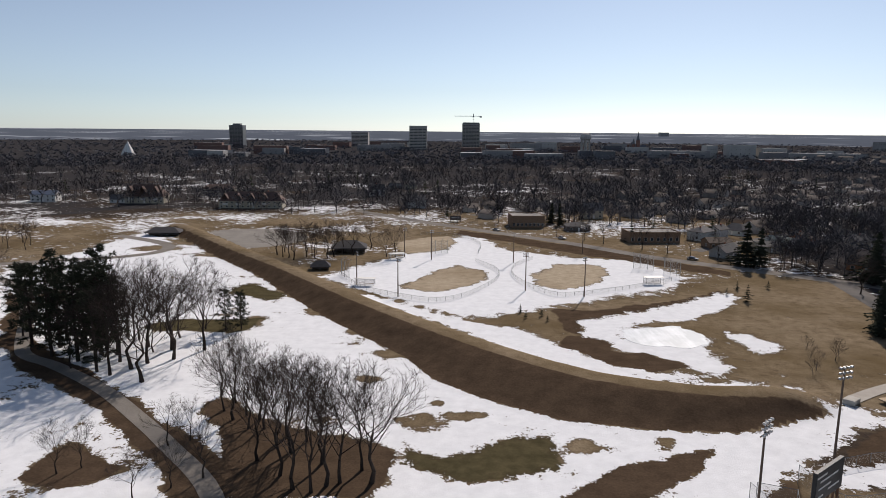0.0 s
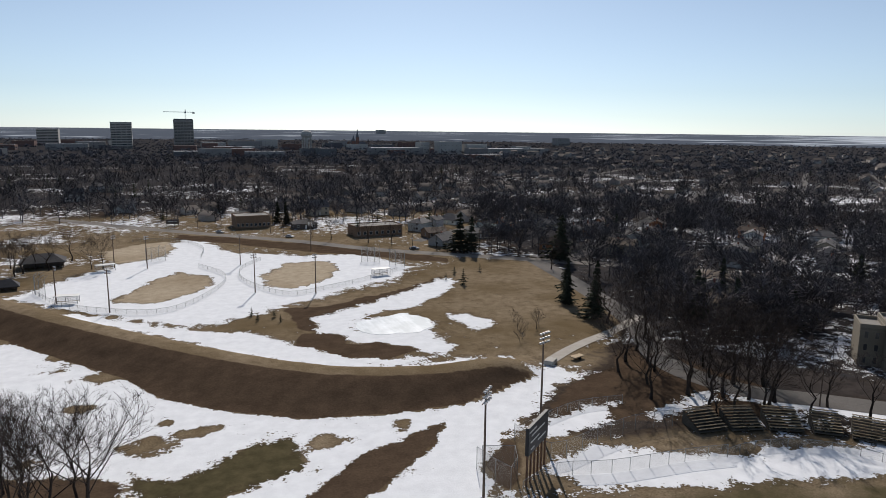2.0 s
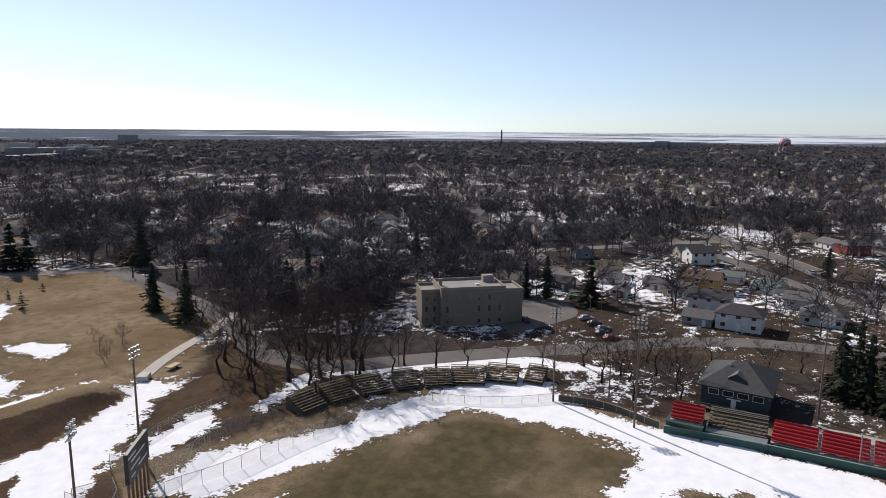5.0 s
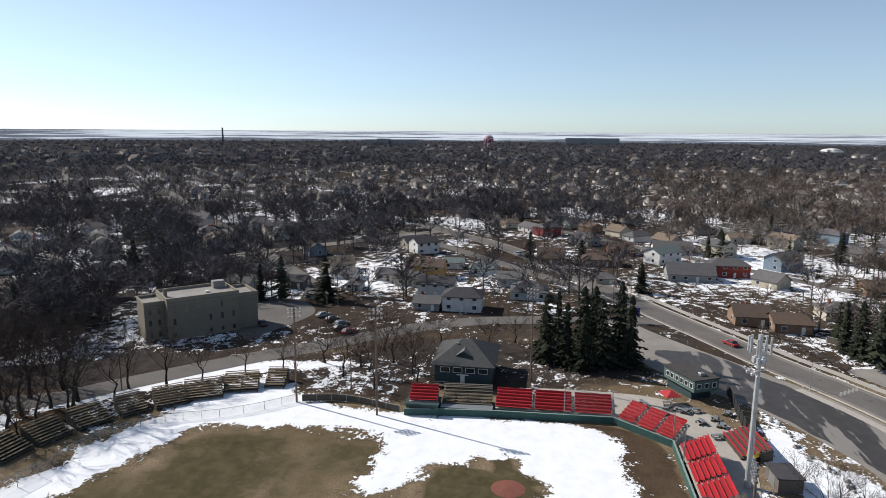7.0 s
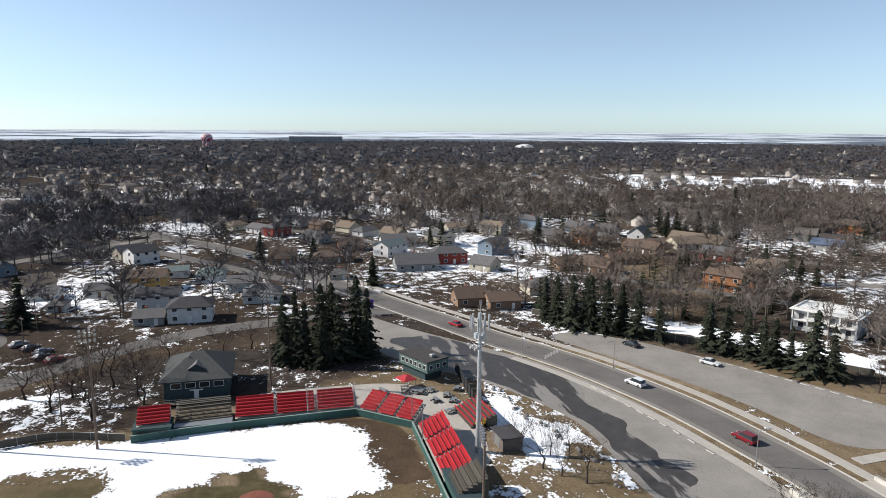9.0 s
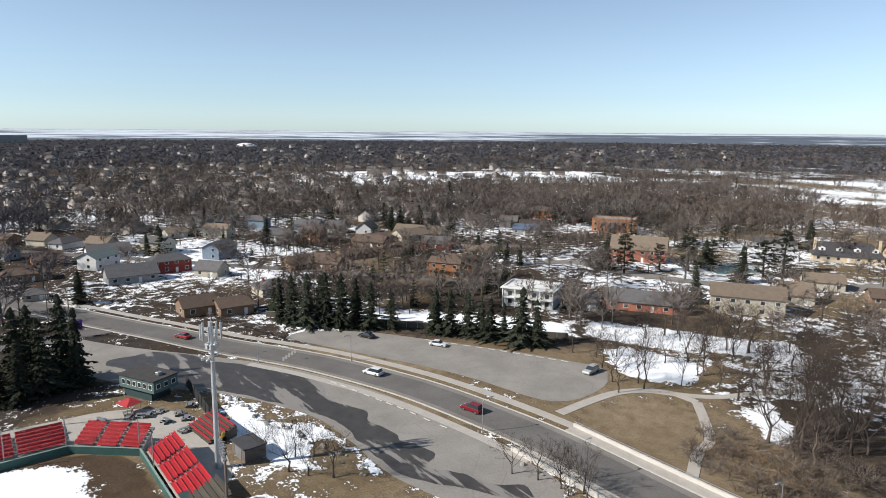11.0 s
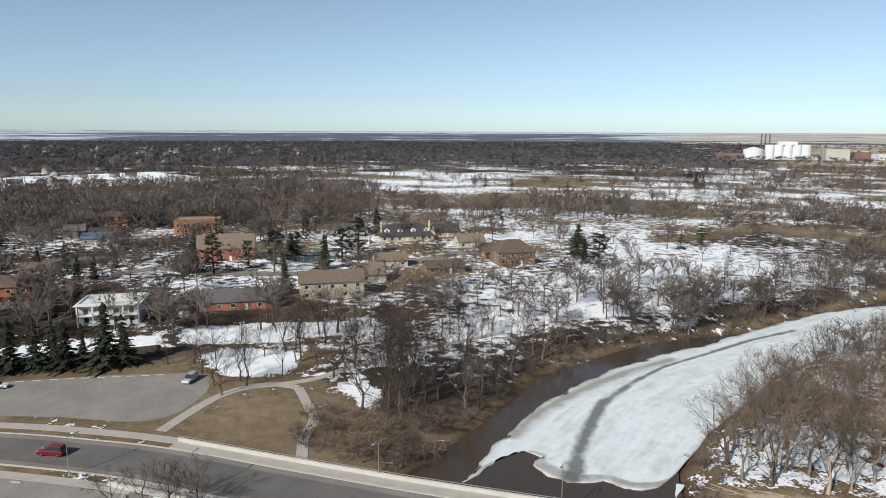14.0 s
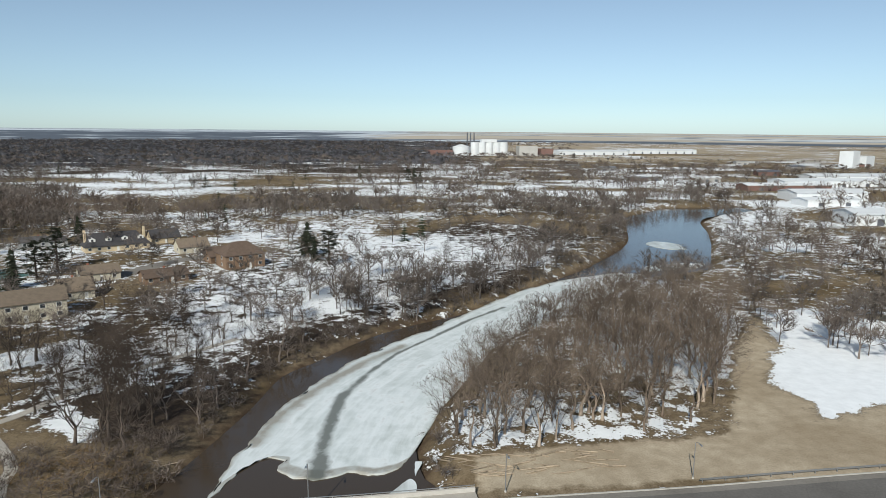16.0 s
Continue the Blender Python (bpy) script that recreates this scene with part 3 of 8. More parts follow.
WATER = Nodes("river_water", 0.12, 0.0, 0.5)
WATER.colour((0.055, 0.040, 0.027))
WATER.bump(WATER.noise(0.8, 3, co=WATER.world()), 0.15, 0.05)
setting("water", fill(RIVER, -2.6), WATER.m, "brown open river water between ice sheets", "water")


def ragged(ring, amp, seed, step=1.5):
    pts = np.array([(p.x, p.y) for p in resample(list(ring) + [ring[0]], step)[:-1]])
    return [tuple(q) for q in pts + amp * np.stack([cloud(pts, 7, seed), cloud(pts, 7, seed + 3)], 1)]


def slab(ring, z, thick):
    """A flat sheet with real edges."""
    bm = bmesh.new()
    top = [bm.verts.new((x, y, z)) for x, y in ring]
    low = [bm.verts.new((x, y, z - thick)) for x, y in ring]
    bm.faces.new(top)
    n = len(ring)
    for i in range(n):
        bm.faces.new((top[i], low[i], low[(i + 1) % n], top[(i + 1) % n]))
    bmesh.ops.recalc_face_normals(bm, faces=bm.faces)
    big = max(bm.faces, key=lambda f: f.calc_area())
    if big.normal.z < 0:
        bmesh.ops.reverse_faces(bm, faces=bm.faces)
    bmesh.ops.triangulate(bm, faces=[big])
    return bm


def ice_material(name, light, dark, bias):
    k = Nodes(name, 0.45, 0.0, 0.4)
    co = k.world()
    mp = k.n("Mapping")
    mp.inputs["Rotation"].default_value = (0, 0, radians(-25))
    mp.inputs["Scale"].default_value = (0.22, 0.03, 1)
    k.put(mp.inputs["Vector"], co)
    f = k.noise(1.0, 5, co=mp.outputs[0])
    g = k.noise(0.15, 5, co=co)
    c = k.mix(k.ramp(k.math("ADD", k.math("MULTIPLY", f, 0.65), k.math("MULTIPLY", g, 0.35)), bias, bias + 0.2), dark, light)
    k.colour(c)
    k.bump(k.noise(1.2, 4, co=co), 0.25, 0.05)
    return k.m


ICE = ice_material("river_ice", (0.68, 0.72, 0.73), (0.36, 0.39, 0.38), 0.40)


def sheet_ice_material():
    """Pale rotten ice: streaks along the flow, a dark wet channel and dirty margins."""
    k = Nodes("sheet_ice", 0.45, 0.0, 0.4)
    co = k.world()
    flow = k.n("CombineXYZ")
    k.put(flow.inputs["X"], k.math("MULTIPLY", k.attr("across"), 0.45))
    k.put(flow.inputs["Y"], k.math("MULTIPLY", k.attr("down"), 0.05))
    f = k.noise(1.0, 6, 0.65, co=flow.outputs[0])
    g = k.noise(0.22, 6, 0.62, co=co)
    c = k.mix(k.ramp(k.math("ADD", k.math("MULTIPLY", f, 0.55), k.math("MULTIPLY", g, 0.45)), 0.36, 0.58), (0.47, 0.51, 0.50), (0.72, 0.755, 0.765))
    wob = k.math("ADD", k.math("MULTIPLY", k.math("SUBTRACT", f, 0.5), 1.6), k.math("MULTIPLY", k.math("SUBTRACT", g, 0.5), 2.4))
    c = k.mix(k.ramp(k.math("ADD", k.attr("dirt"), wob), -0.1, 0.8, 0.0, 0.8), c, (0.22, 0.195, 0.15))
    c = k.mix(k.ramp(k.math("ADD", k.attr("lead"), wob), -0.2, 0.65, 0.0, 0.9), c, (0.115, 0.122, 0.107))
    k.colour(c)
    k.bump(k.noise(1.2, 4, co=co), 0.25, 0.05)
    return k.m


def polyline(line, n):
    p = np.array(line, float)
    s = np.concatenate([[0], np.cumsum(np.hypot(*np.diff(p, axis=0).T))])
    t = np.linspace(0, s[-1], n)
    return np.stack([np.interp(t, s, p[:, 0]), np.interp(t, s, p[:, 1])], 1), t


def ice_sheet():
    na, nb = 220, 60
    left, t = polyline([(28, -101), (27, -115), (24, -130), (19, -144), (9, -163), (-2, -178), (-14, -191), (-30, -213), (-48, -236), (-70, -254), (-96, -266)], na)
    right, _ = polyline([(-3, -104), (-6.5, -118), (-11, -132), (-19, -150), (-28, -166), (-39, -184), (-64, -208), (-88, -236), (-100, -252), (-106, -262)], na)
    low, _ = polyline([(29, -99), (27, -105), (24, -111), (21.5, -113), (18.5, -112), (19, -108.5), (16, -106), (12, -105), (7, -107), (3, -105), (-1, -107), (-3, -110)], nb)
    v = np.linspace(0, 1, nb)[None, :, None]
    p = left[:, None] * (1 - v) + right[:, None] * v
    ease = np.clip(1 - np.linspace(0, 1, na) * 8, 0, 1)[:, None, None] ** 2
    p = p + ease * (low[None] - p[:1])
    q = p.reshape(-1, 2)
    rim = np.minimum(np.linspace(0, 1, nb)[None, :], 0 * t[:, None] + 1)
    q = q + (1.0 * np.stack([cloud(q, 5, 31), cloud(q, 5, 33)], 1) + 0.5 * np.stack([cloud(q, 1.7, 35), cloud(q, 1.7, 36)], 1)) * ((rim < 0.02) | (ease[:, :, 0] > 0.9)).reshape(-1, 1)
    d, _, where = along(q, [(12, -102), (12, -116), (11.5, -128), (10, -140), (5, -153.5), (-2.5, -168.5), (-12.5, -181.5), (-25.5, -199), (-38.5, -213)])
    lead = 1 - d / np.interp(where, [0, 2, 4, 5, 8], [1.7, 1.5, 1.0, 0.6, 0.9])
    d2, _, _ = along(q, [(25, -119), (22, -131), (16, -145), (7, -160), (-4, -174)])
    width = np.hypot(*(left - right).T)[:, None]
    dirt = np.maximum(0.9 - d2 / 2.6, 0.7 - (rim * width).reshape(-1) / 1.6)
    dirt = np.maximum(dirt, 0.9 * (ease[:, :, 0] > 0.75).repeat(nb, 1).reshape(-1) - 0.35)
    top = np.column_stack([q, np.full(len(q), -2.42)])
    i, j = np.meshgrid(np.arange(na - 1), np.arange(nb - 1), indexing="ij")
    faces = np.stack([i * nb + j, i * nb + j + 1, (i + 1) * nb + j + 1, (i + 1) * nb + j], -1).reshape(-1, 4)
    edge = np.concatenate([np.arange(nb), np.arange(1, na) * nb + nb - 1, np.arange(nb - 2, -1, -1) + (na - 1) * nb, np.arange(na - 2, 0, -1) * nb])
    n = len(top)
    skirt = top[edge] - np.array([0, 0, 0.2])
    m = np.arange(len(edge))
    m2 = (m + 1) % len(edge)
    faces = np.vstack([faces, np.stack([edge[m], n + m, n + m2, edge[m2]], 1)])
    me = sheet("ice_sheet", np.vstack([top, skirt]), faces, sheet_ice_material())
    across = (rim * width).reshape(-1)
    down = np.broadcast_to(t[:, None], (na, nb)).reshape(-1)
    for name, a in (("lead", lead), ("dirt", dirt), ("across", across), ("down", down)):
        me.attributes.new(name, "FLOAT", "POINT").data.foreach_set("value", np.concatenate([a, a[edge]]).astype(np.float32))
    if me.polygons[0].normal.z < 0:
        me.flip_normals()
    tagged(new("ice_sheet", me), "pale melting river ice with a dark wet channel", "ice", kind="structure")


ice_sheet()
for ring in ([(1, -98), (-1, -101), (-3.5, -104), (-4.5, -101), (-3, -98)], [(-4.5, -105), (-6, -110), (-4.8, -110)]):
    setting("ice_floe", slab(ragged(ring, 0.5, 47, 0.6), -2.45, 0.15), ICE, "small white ice floe by the bank", "ice")
for ring in ([(-150, -320), (-140, -322), (-135, -335), (-143, -345), (-152, -335)], [(-108, -268), (-135, -275), (-140, -285), (-115, -280)]):
    setting("ice_floe", slab(ragged(ring, 1.2, 43), -2.45, 0.2), ICE, "white ice floe at the river bank", "ice")

# ---- trees ----
def spike(V, F, a, b, r0, r1, sides=3):
    a, b = np.asarray(a, float), np.asarray(b, float)
    d = b - a
    d = d / (np.linalg.norm(d) + 1e-9)
    u = np.cross(d, (0, 0, 1) if abs(d[2]) < 0.9 else (1, 0, 0))
    u /= np.linalg.norm(u)
    w = np.cross(d, u)
    o = len(V)
    for i in range(sides):
        t = 6.2832 * i / sides
        V.append(a + r0 * (math.cos(t) * u + math.sin(t) * w))
    if r1 <= 0:
        V.append(b)
        for i in range(sides):
            F.append((o + i, o + (i + 1) % sides, o + sides))
    else:
        for i in range(sides):
            t = 6.2832 * i / sides
            V.append(b + r1 * (math.cos(t) * u + math.sin(t) * w))
        for i in range(sides):
            j = (i + 1) % sides
            F.append((o + i, o + j, o + sides + j))
            F.append((o + i, o + sides + j, o + sides + i))


def sliver(V, F, g, a, d, ln, width):
    """A finest twig: one thin tapering blade."""
    n = np.cross(d, g.normal(size=3))
    n *= width / (np.linalg.norm(n) + 1e-9)
    o = len(V)
    V += [a + n, a - n, a + d * ln]
    F.append((o, o + 1, o + 2))


def turn(rng, d, spread):
    """A direction about spread radians off d."""
    d = np.asarray(d, float)
    v = rng.normal(size=3)
    v -= d * (v @ d)
    v /= np.linalg.norm(v) + 1e-9
    s = spread * rng.uniform(0.6, 1.3)
    return d * math.cos(s) + v * math.sin(s)


def domed(V, wide=0.42, mid=0.58, tall=0.43):
    """Draws stray twig ends in to a rounded crown."""
    V = np.array(V)
    q = (V - np.array([0, 0, mid])) / np.array([wide, wide, tall])
    n = np.linalg.norm(q, axis=1)
    k = np.where((n > 1) & (V[:, 2] > 0.3), n ** -0.72, 1.0)
    return q * k[:, None] * np.array([wide, wide, tall]) + np.array([0, 0, mid])


def bare_tree(seed, limbs=6, branches=7, twigs=8, sub=2, fat=1.0, lean=0.6, low=0.22):
    """A leafless tree one metre high: trunk and crown as vertices and triangles."""
    rng = np.random.default_rng(seed)
    TV, TF, V, F = [], [], [], []
    top = rng.uniform(0.4, 0.52)
    pts = [np.zeros(3)]
    for i in range(4):
        pts.append(np.array([*(rng.normal(size=2) * 0.009 * (i + 1)), top * (i + 1) / 4]))
    rad = 0.015 * fat
    for i in range(4):
        spike(TV, TF, pts[i], pts[i + 1], rad * (1.25 - 0.17 * i) * (1.25 if i == 0 else 1), rad * (1.08 - 0.17 * i), 6)
    for k in range(limbs):
        u = low + (top - low) * (k + rng.uniform(0.2, 0.9)) / limbs if k < limbs - 1 else top
        q = np.array([np.interp(u, [p[2] for p in pts], [p[i] for p in pts]) for i in range(3)])
        az = 2.4 * k + rng.uniform(-0.5, 0.5)
        tilt = lean * rng.uniform(0.7, 1.35) * (0.4 if k == limbs - 1 else 1)
        d = np.array([math.cos(az) * math.sin(tilt), math.sin(az) * math.sin(tilt), math.cos(tilt)])
        ln = (1 - q[2]) * rng.uniform(0.75, 1.0)
        r = rad * rng.uniform(0.36, 0.5)
        steps = 4
        nodes = [q]
        for s in range(steps):
            d = turn(rng, d, 0.2)
            d[2] += 0.08
            d /= np.linalg.norm(d)
            e = nodes[-1] + d * ln / steps
            spike(V, F, nodes[-1], e, r * (1 - s / 4.4), r * (1 - (s + 1) / 4.4), 3)
            nodes.append(e)
        for b in range(branches):
            t = (0.22 + 0.78 * (b + rng.uniform(0, 1)) / branches) * steps
            i = min(int(t), steps - 1)
            a = nodes[i] + (nodes[i + 1] - nodes[i]) * (t - i)
            dd = (nodes[i + 1] - nodes[i]) / np.linalg.norm(nodes[i + 1] - nodes[i])
            bd = turn(rng, dd, 0.7)
            bd[2] += 0.1
            bl = ln * rng.uniform(0.28, 0.5) * (1.15 - 0.5 * t / steps)
            mid = a + bd * bl * 0.5
            bd2 = turn(rng, bd, 0.3)
            bd2[2] += 0.15
            end = mid + bd2 * bl * 0.5
            br = r * 0.3
            spike(V, F, a, mid, br, br * 0.6, 3)
            sliver(V, F, rng, mid, end - mid, 1.0, br * 0.6)
            for w in range(twigs):
                s = rng.uniform(0.1, 1.0)
                p = a + (mid - a) * s * 2 if s < 0.5 else mid + (end - mid) * (s * 2 - 1)
                td = turn(rng, bd, 0.65)
                td[2] += 0.2
                tl = bl * rng.uniform(0.35, 0.65)
                tr = 0.0019 * fat
                sliver(V, F, rng, p, td, tl, tr)
                for _ in range(sub):
                    sliver(V, F, rng, p + td * tl * rng.uniform(0.15, 0.95), turn(rng, td, 0.6), tl * rng.uniform(0.35, 0.75), tr * 0.75)
    return np.array(TV), np.array(TF), domed(V), np.array(F)


def conifer(seed, whorls=15, per=9, wide=0.2):
    """A spruce one metre high: trunk, and a crown of drooping, uneven boughs."""
    rng = np.random.default_rng(seed)
    TV, TF, V, F = [], [], [], []
    spike(TV, TF, (0, 0, 0), (0, 0, 0.97), 0.016, 0.003, 6)
    lop = rng.uniform(0.45, 1.35, 8)
    for k in range(whorls):
        u = k / (whorls - 1)
        z = 0.09 + 0.88 * u + rng.uniform(-0.02, 0.02)
        ln = wide * (1 - u) ** 0.8 * rng.uniform(0.55, 1.3) + 0.015
        for b in range(per):
            az = 6.2832 * (b + rng.uniform(-0.45, 0.45)) / per + k * 0.7
            h = np.array([math.cos(az), math.sin(az), 0])
            l = ln * rng.uniform(0.55, 1.3) * lop[int(az / 0.7854) % 8]
            a = np.array([0, 0, z + rng.uniform(-0.015, 0.015)])
            e = a + h * l + np.array([0, 0, -0.25 * l + rng.uniform(-0.015, 0.02)])
            m = a + (e - a) * 0.45 + np.array([0, 0, 0.08 * l])
            n = np.array([-h[1], h[0], 0]) * (0.012 + 0.10 * l)
            drop = np.array([0, 0, -0.02 - 0.10 * l])
            o = len(V)
            V += [a, m + n + drop, e, m - n + drop]
            F += [(o, o + 1, o + 2), (o, o + 2, o + 3)]
            for s in (-1, 1):
                for q in (0.25, 0.55, 0.8):
                    r0 = a + (e - a) * q
                    tip = r0 + h * l * 0.22 + n * s * rng.uniform(1.2, 2.6) * (1.15 - q) + np.array([0, 0, rng.uniform(-0.05, 0.0)])
                    o = len(V)
                    V += [r0 + np.array([0, 0, 0.006]), tip, r0 + h * 0.02 - np.array([0, 0, 0.03])]
                    F += [(o, o + 1, o + 2)]
    return np.array(TV), np.array(TF), np.array(V), np.array(F)


def pine(seed):
    """A broad old pine one metre high: short bare trunk, limbs in tiers ending in ragged tufts of needles."""
    rng = np.random.default_rng(seed)
    TV, TF, V, F = [], [], [], []
    spike(TV, TF, (0, 0, 0), (0.01, 0, 0.5), 0.02, 0.014, 6)
    spike(TV, TF, (0.01, 0, 0.5), (0, 0.01, 0.97), 0.014, 0.003, 5)
    for k in range(34):
        u = (k + rng.uniform(0, 1)) / 34
        a = np.array([0, 0, 0.1 + 0.86 * u])
        az = 2.4 * k + rng.uniform(-0.5, 0.5)
        ln = (0.05 + 0.24 * (1 - u) ** 0.6 * min(1, 0.55 + 2.2 * u)) * rng.uniform(0.65, 1.2)
        d = np.array([math.cos(az), math.sin(az), rng.uniform(-0.05, 0.4) + 0.3 * u])
        e = a + d * ln
        spike(TV, TF, a, e, 0.005, 0.001, 3)
        for c in range(3):
            q = a + (e - a) * rng.uniform(0.35, 1.05) + rng.normal(size=3) * 0.016
            for _ in range(34):
                v = rng.normal(size=3) * np.array([1, 1, 0.55]) + d * 0.4
                v /= np.linalg.norm(v)
                sliver(V, F, rng, q + v * rng.uniform(0, 0.035), v, rng.uniform(0.02, 0.045), 0.007)
    return np.array(TV), np.array(TF), np.array(V), np.array(F)


def tree_thing(name, maker, bark, leaf, label, category, group):
    tv, tf, v, f = maker
    root = thing(name, Matrix(), label, category, group)
    for n, vv, ff, mm in (("trunk", tv, tf, bark), ("crown", v, f, leaf)):
        ob = new(n, sheet(n, vv, ff, mm))
        ob.parent = root
    return root


def stand(proto, x, y, h, yaw=None, wide=1.0, sink=0.1):
    m = Matrix.Translation((x, y, at(x, y) - sink)) @ Matrix.Rotation(random.uniform(0, 6.28) if yaw is None else yaw, 4, "Z")
    ob = copy_thing(proto, m)
    wide *= random.uniform(0.88, 1.14)
    ob.scale = (h * wide, h * wide, h)
    return ob


def heap(name, protos, places, material, label, category):
    """Many far trees in one mesh."""
    VV, FF, TT, o = [], [], [], 0
    for (x, y, z, h, yaw, wide), k in places:
        v, f = protos[k % len(protos)]
        c, s = math.cos(yaw), math.sin(yaw)
        w = np.empty_like(v)
        w[:, 0] = (v[:, 0] * c - v[:, 1] * s) * h * wide + x
        w[:, 1] = (v[:, 0] * s + v[:, 1] * c) * h * wide + y
        w[:, 2] = v[:, 2] * h + z
        VV.append(w)
        FF.append(f + o)
        TT.append(np.full(len(v), (math.sin(x * 12.9898 + y * 78.233) * 43758.5453) % 1.0, np.float32))
        o += len(v)
    me = sheet(name, np.vstack(VV), np.vstack(FF), material)
    me.attributes.new("tone", "FLOAT", "POINT").data.foreach_set("value", np.concatenate(TT))
    return tagged(new(name, me), label, category, kind="stuff")


def whole(tree):
    tv, tf, v, f = tree
    return np.vstack([tv, v]), np.vstack([tf, f + len(tv)])


def fan(seed, n1, n2, n3, thick, dome=True):
    """A cheap bare crown: limbs, branches and a haze of fine twigs."""
    g = np.random.default_rng(seed)
    V, F = [], []
    spike(V, F, (0, 0, 0), (0, 0, 0.6), 0.017, 0.003, 3)
    for i in range(n1):
        a, t = 2.4 * i + g.uniform(-0.4, 0.4), g.uniform(0.2, 1.0)
        o = np.array([0, 0, g.uniform(0.2, 0.45)])
        d = np.array([math.cos(a) * math.sin(t), math.sin(a) * math.sin(t), math.cos(t)])
        L = g.uniform(0.36, 0.56)
        spike(V, F, o, o + d * L, max(thick, 0.007), 0, 3)
        for j in range(n2):
            q = o + d * L * g.uniform(0.25, 0.95)
            d2 = turn(g, d, 0.65)
            d2[2] += 0.12
            l2 = L * g.uniform(0.4, 0.65)
            sliver(V, F, g, q, d2, l2, thick * 1.1)
            for k in range(n3):
                q3 = q + d2 * l2 * g.uniform(0.2, 0.95)
                sliver(V, F, g, q3, turn(g, d2, 0.7), l2 * g.uniform(0.4, 0.8), thick)
    return (domed(V) if dome else np.array(V)), np.array(F)


MID = [fan(40 + i, 7, 5, 7, 0.0066) for i in range(8)]
# ---- planting ----
rng = np.random.default_rng(3)
TREES = [tree_thing("tree", bare_tree(10 + i, 6, 8, 7, 4, fat=0.8, lean=0.55 + 0.06 * i, low=0.2), BARK, TWIGS,
                    "tall bare grey-brown deciduous tree without leaves", "tree", "bare trees of the park") for i in range(5)]
PALE = [tree_thing("tree", bare_tree(20 + i, 6, 7, 7, 4, fat=0.95, lean=0.5 + 0.07 * i, low=0.08), BARK_PALE, TWIGS_PALE,
                   "bare pale-barked riverside tree with fine twigs", "tree", "bare trees by the river") for i in range(5)]
DUSKY = [tree_thing("tree", bare_tree(50 + i, 6, 7, 7, 4, fat=0.8, lean=0.5 + 0.07 * i, low=0.12), BARK_DUSKY, TWIGS_DUSKY,
                   "bare brown bank tree with fine twigs", "tree", "bare trees by the river") for i in range(4)]
SPRUCES = [tree_thing("spruce_tree", conifer(30 + i, 20, 11, 0.19 + 0.02 * i), BARK, NEEDLES,
                      "dark green spruce with drooping boughs", "conifer", "dark spruces") for i in range(4)]
PINES = [tree_thing("pine_tree", pine(60 + i), BARK, NEEDLES, "broad dark old pine with ragged tufted boughs", "pine", "pines by the park path") for i in range(3)]
SHRUB = tree_thing("young_conifer", conifer(36, 8, 8, 0.34), BARK, NEEDLES, "small dark young conifer in the snow", "conifer", "young conifers of the park")


def trees(places, protos, h0, h1, wide=1.0):
    for i, (x, y) in enumerate(places):
        stand(protos[(i * 3 + int(abs(x))) % len(protos)], x, y, random.uniform(h0, h1), wide=wide * random.uniform(0.9, 1.15))


# grove by the park path
trees([(-46, 133), (-42, 129), (-43, 125), (-38, 123), (-35, 121), (-33, 117), (-36, 117), (-40, 121)], TREES, 13, 16)
trees([(-29, 110), (-26, 108), (-24, 112), (-20, 104), (-28, 114), (-31, 105)], TREES, 16, 18)
trees([(-20, 95), (-18, 97), (-16, 98), (-13, 102), (-26, 100), (-11, 98), (-23, 96)], TREES, 18, 21)
trees([(-112, 172), (-99, 162), (-90, 168), (-84, 166), (-80, 170), (-77, 176), (-70, 172), (-66, 180), (-82, 152), (-118, 168), (-92, 158), (-86, 148), (-72, 160), (-96, 178)], TREES, 14, 18)
trees([(-48, 110), (-45, 112), (-38, 99), (-42, 96), (-59, 102), (-62, 100), (-46, 92)], TREES, 8, 11)
trees([(-75, 144), (-77, 153), (-66, 140), (-75, 164), (-65, 155), (-60, 162), (-80, 158), (-70, 152), (-88, 163), (-84, 172), (-72, 148), (-68, 162)], TREES, 19, 25, 1.25)
for x, y, h in ((-95, 156, 23), (-87, 153, 22), (-79, 146, 19), (-104, 163, 22), (-99, 170, 21), (-91, 164, 23), (-110, 172, 20), (-84, 161, 20), (-116, 180, 19), (-84, 158, 24), (-90, 171, 25), (-97, 163, 25)):
    stand(PINES[int(h + abs(x)) % 3], x, y, h, wide=1.0)
trees([(-103, 168), (-95, 176), (-86, 180), (-108, 188)], TREES, 14, 18)
for x, y, h in ((-60, 179, 12), (-56, 180, 11), (-58, 186, 9)):
    stand(PINES[1], x, y, h, wide=0.85)
trees([(-200, 303), (-203, 319), (-195, 312), (-208, 330), (-190, 300), (-212, 318), (-170, 232), (-165, 240)], TREES, 11, 14)
trees([(-70, 288), (-64, 282), (-60, 289), (-57, 296), (-52, 296), (-66, 292), (-74, 294), (-48, 290), (-34, 312), (-25, 291), (-21, 291), (-55, 284), (-62, 300), (-67, 286), (-58, 292), (-45, 298), (-50, 286), (-72, 300), (-40, 294), (-54, 302)], TREES, 13, 16, 1.15)
# east of the levee
trees([(97, 121), (93, 105), (106, 108), (116, 105), (100, 96), (111, 132), (119, 155), (105, 118), (112, 97), (124, 120), (98, 112), (120, 140), (126, 131), (118, 116), (108, 124), (114, 110), (102, 104), (108, 100), (116, 94), (121, 101), (110, 90), (128, 112), (124, 104), (103, 126)], TREES, 15, 18, 1.4)
trees([(124, 88), (127, 81)], TREES, 13, 15, 1.15)
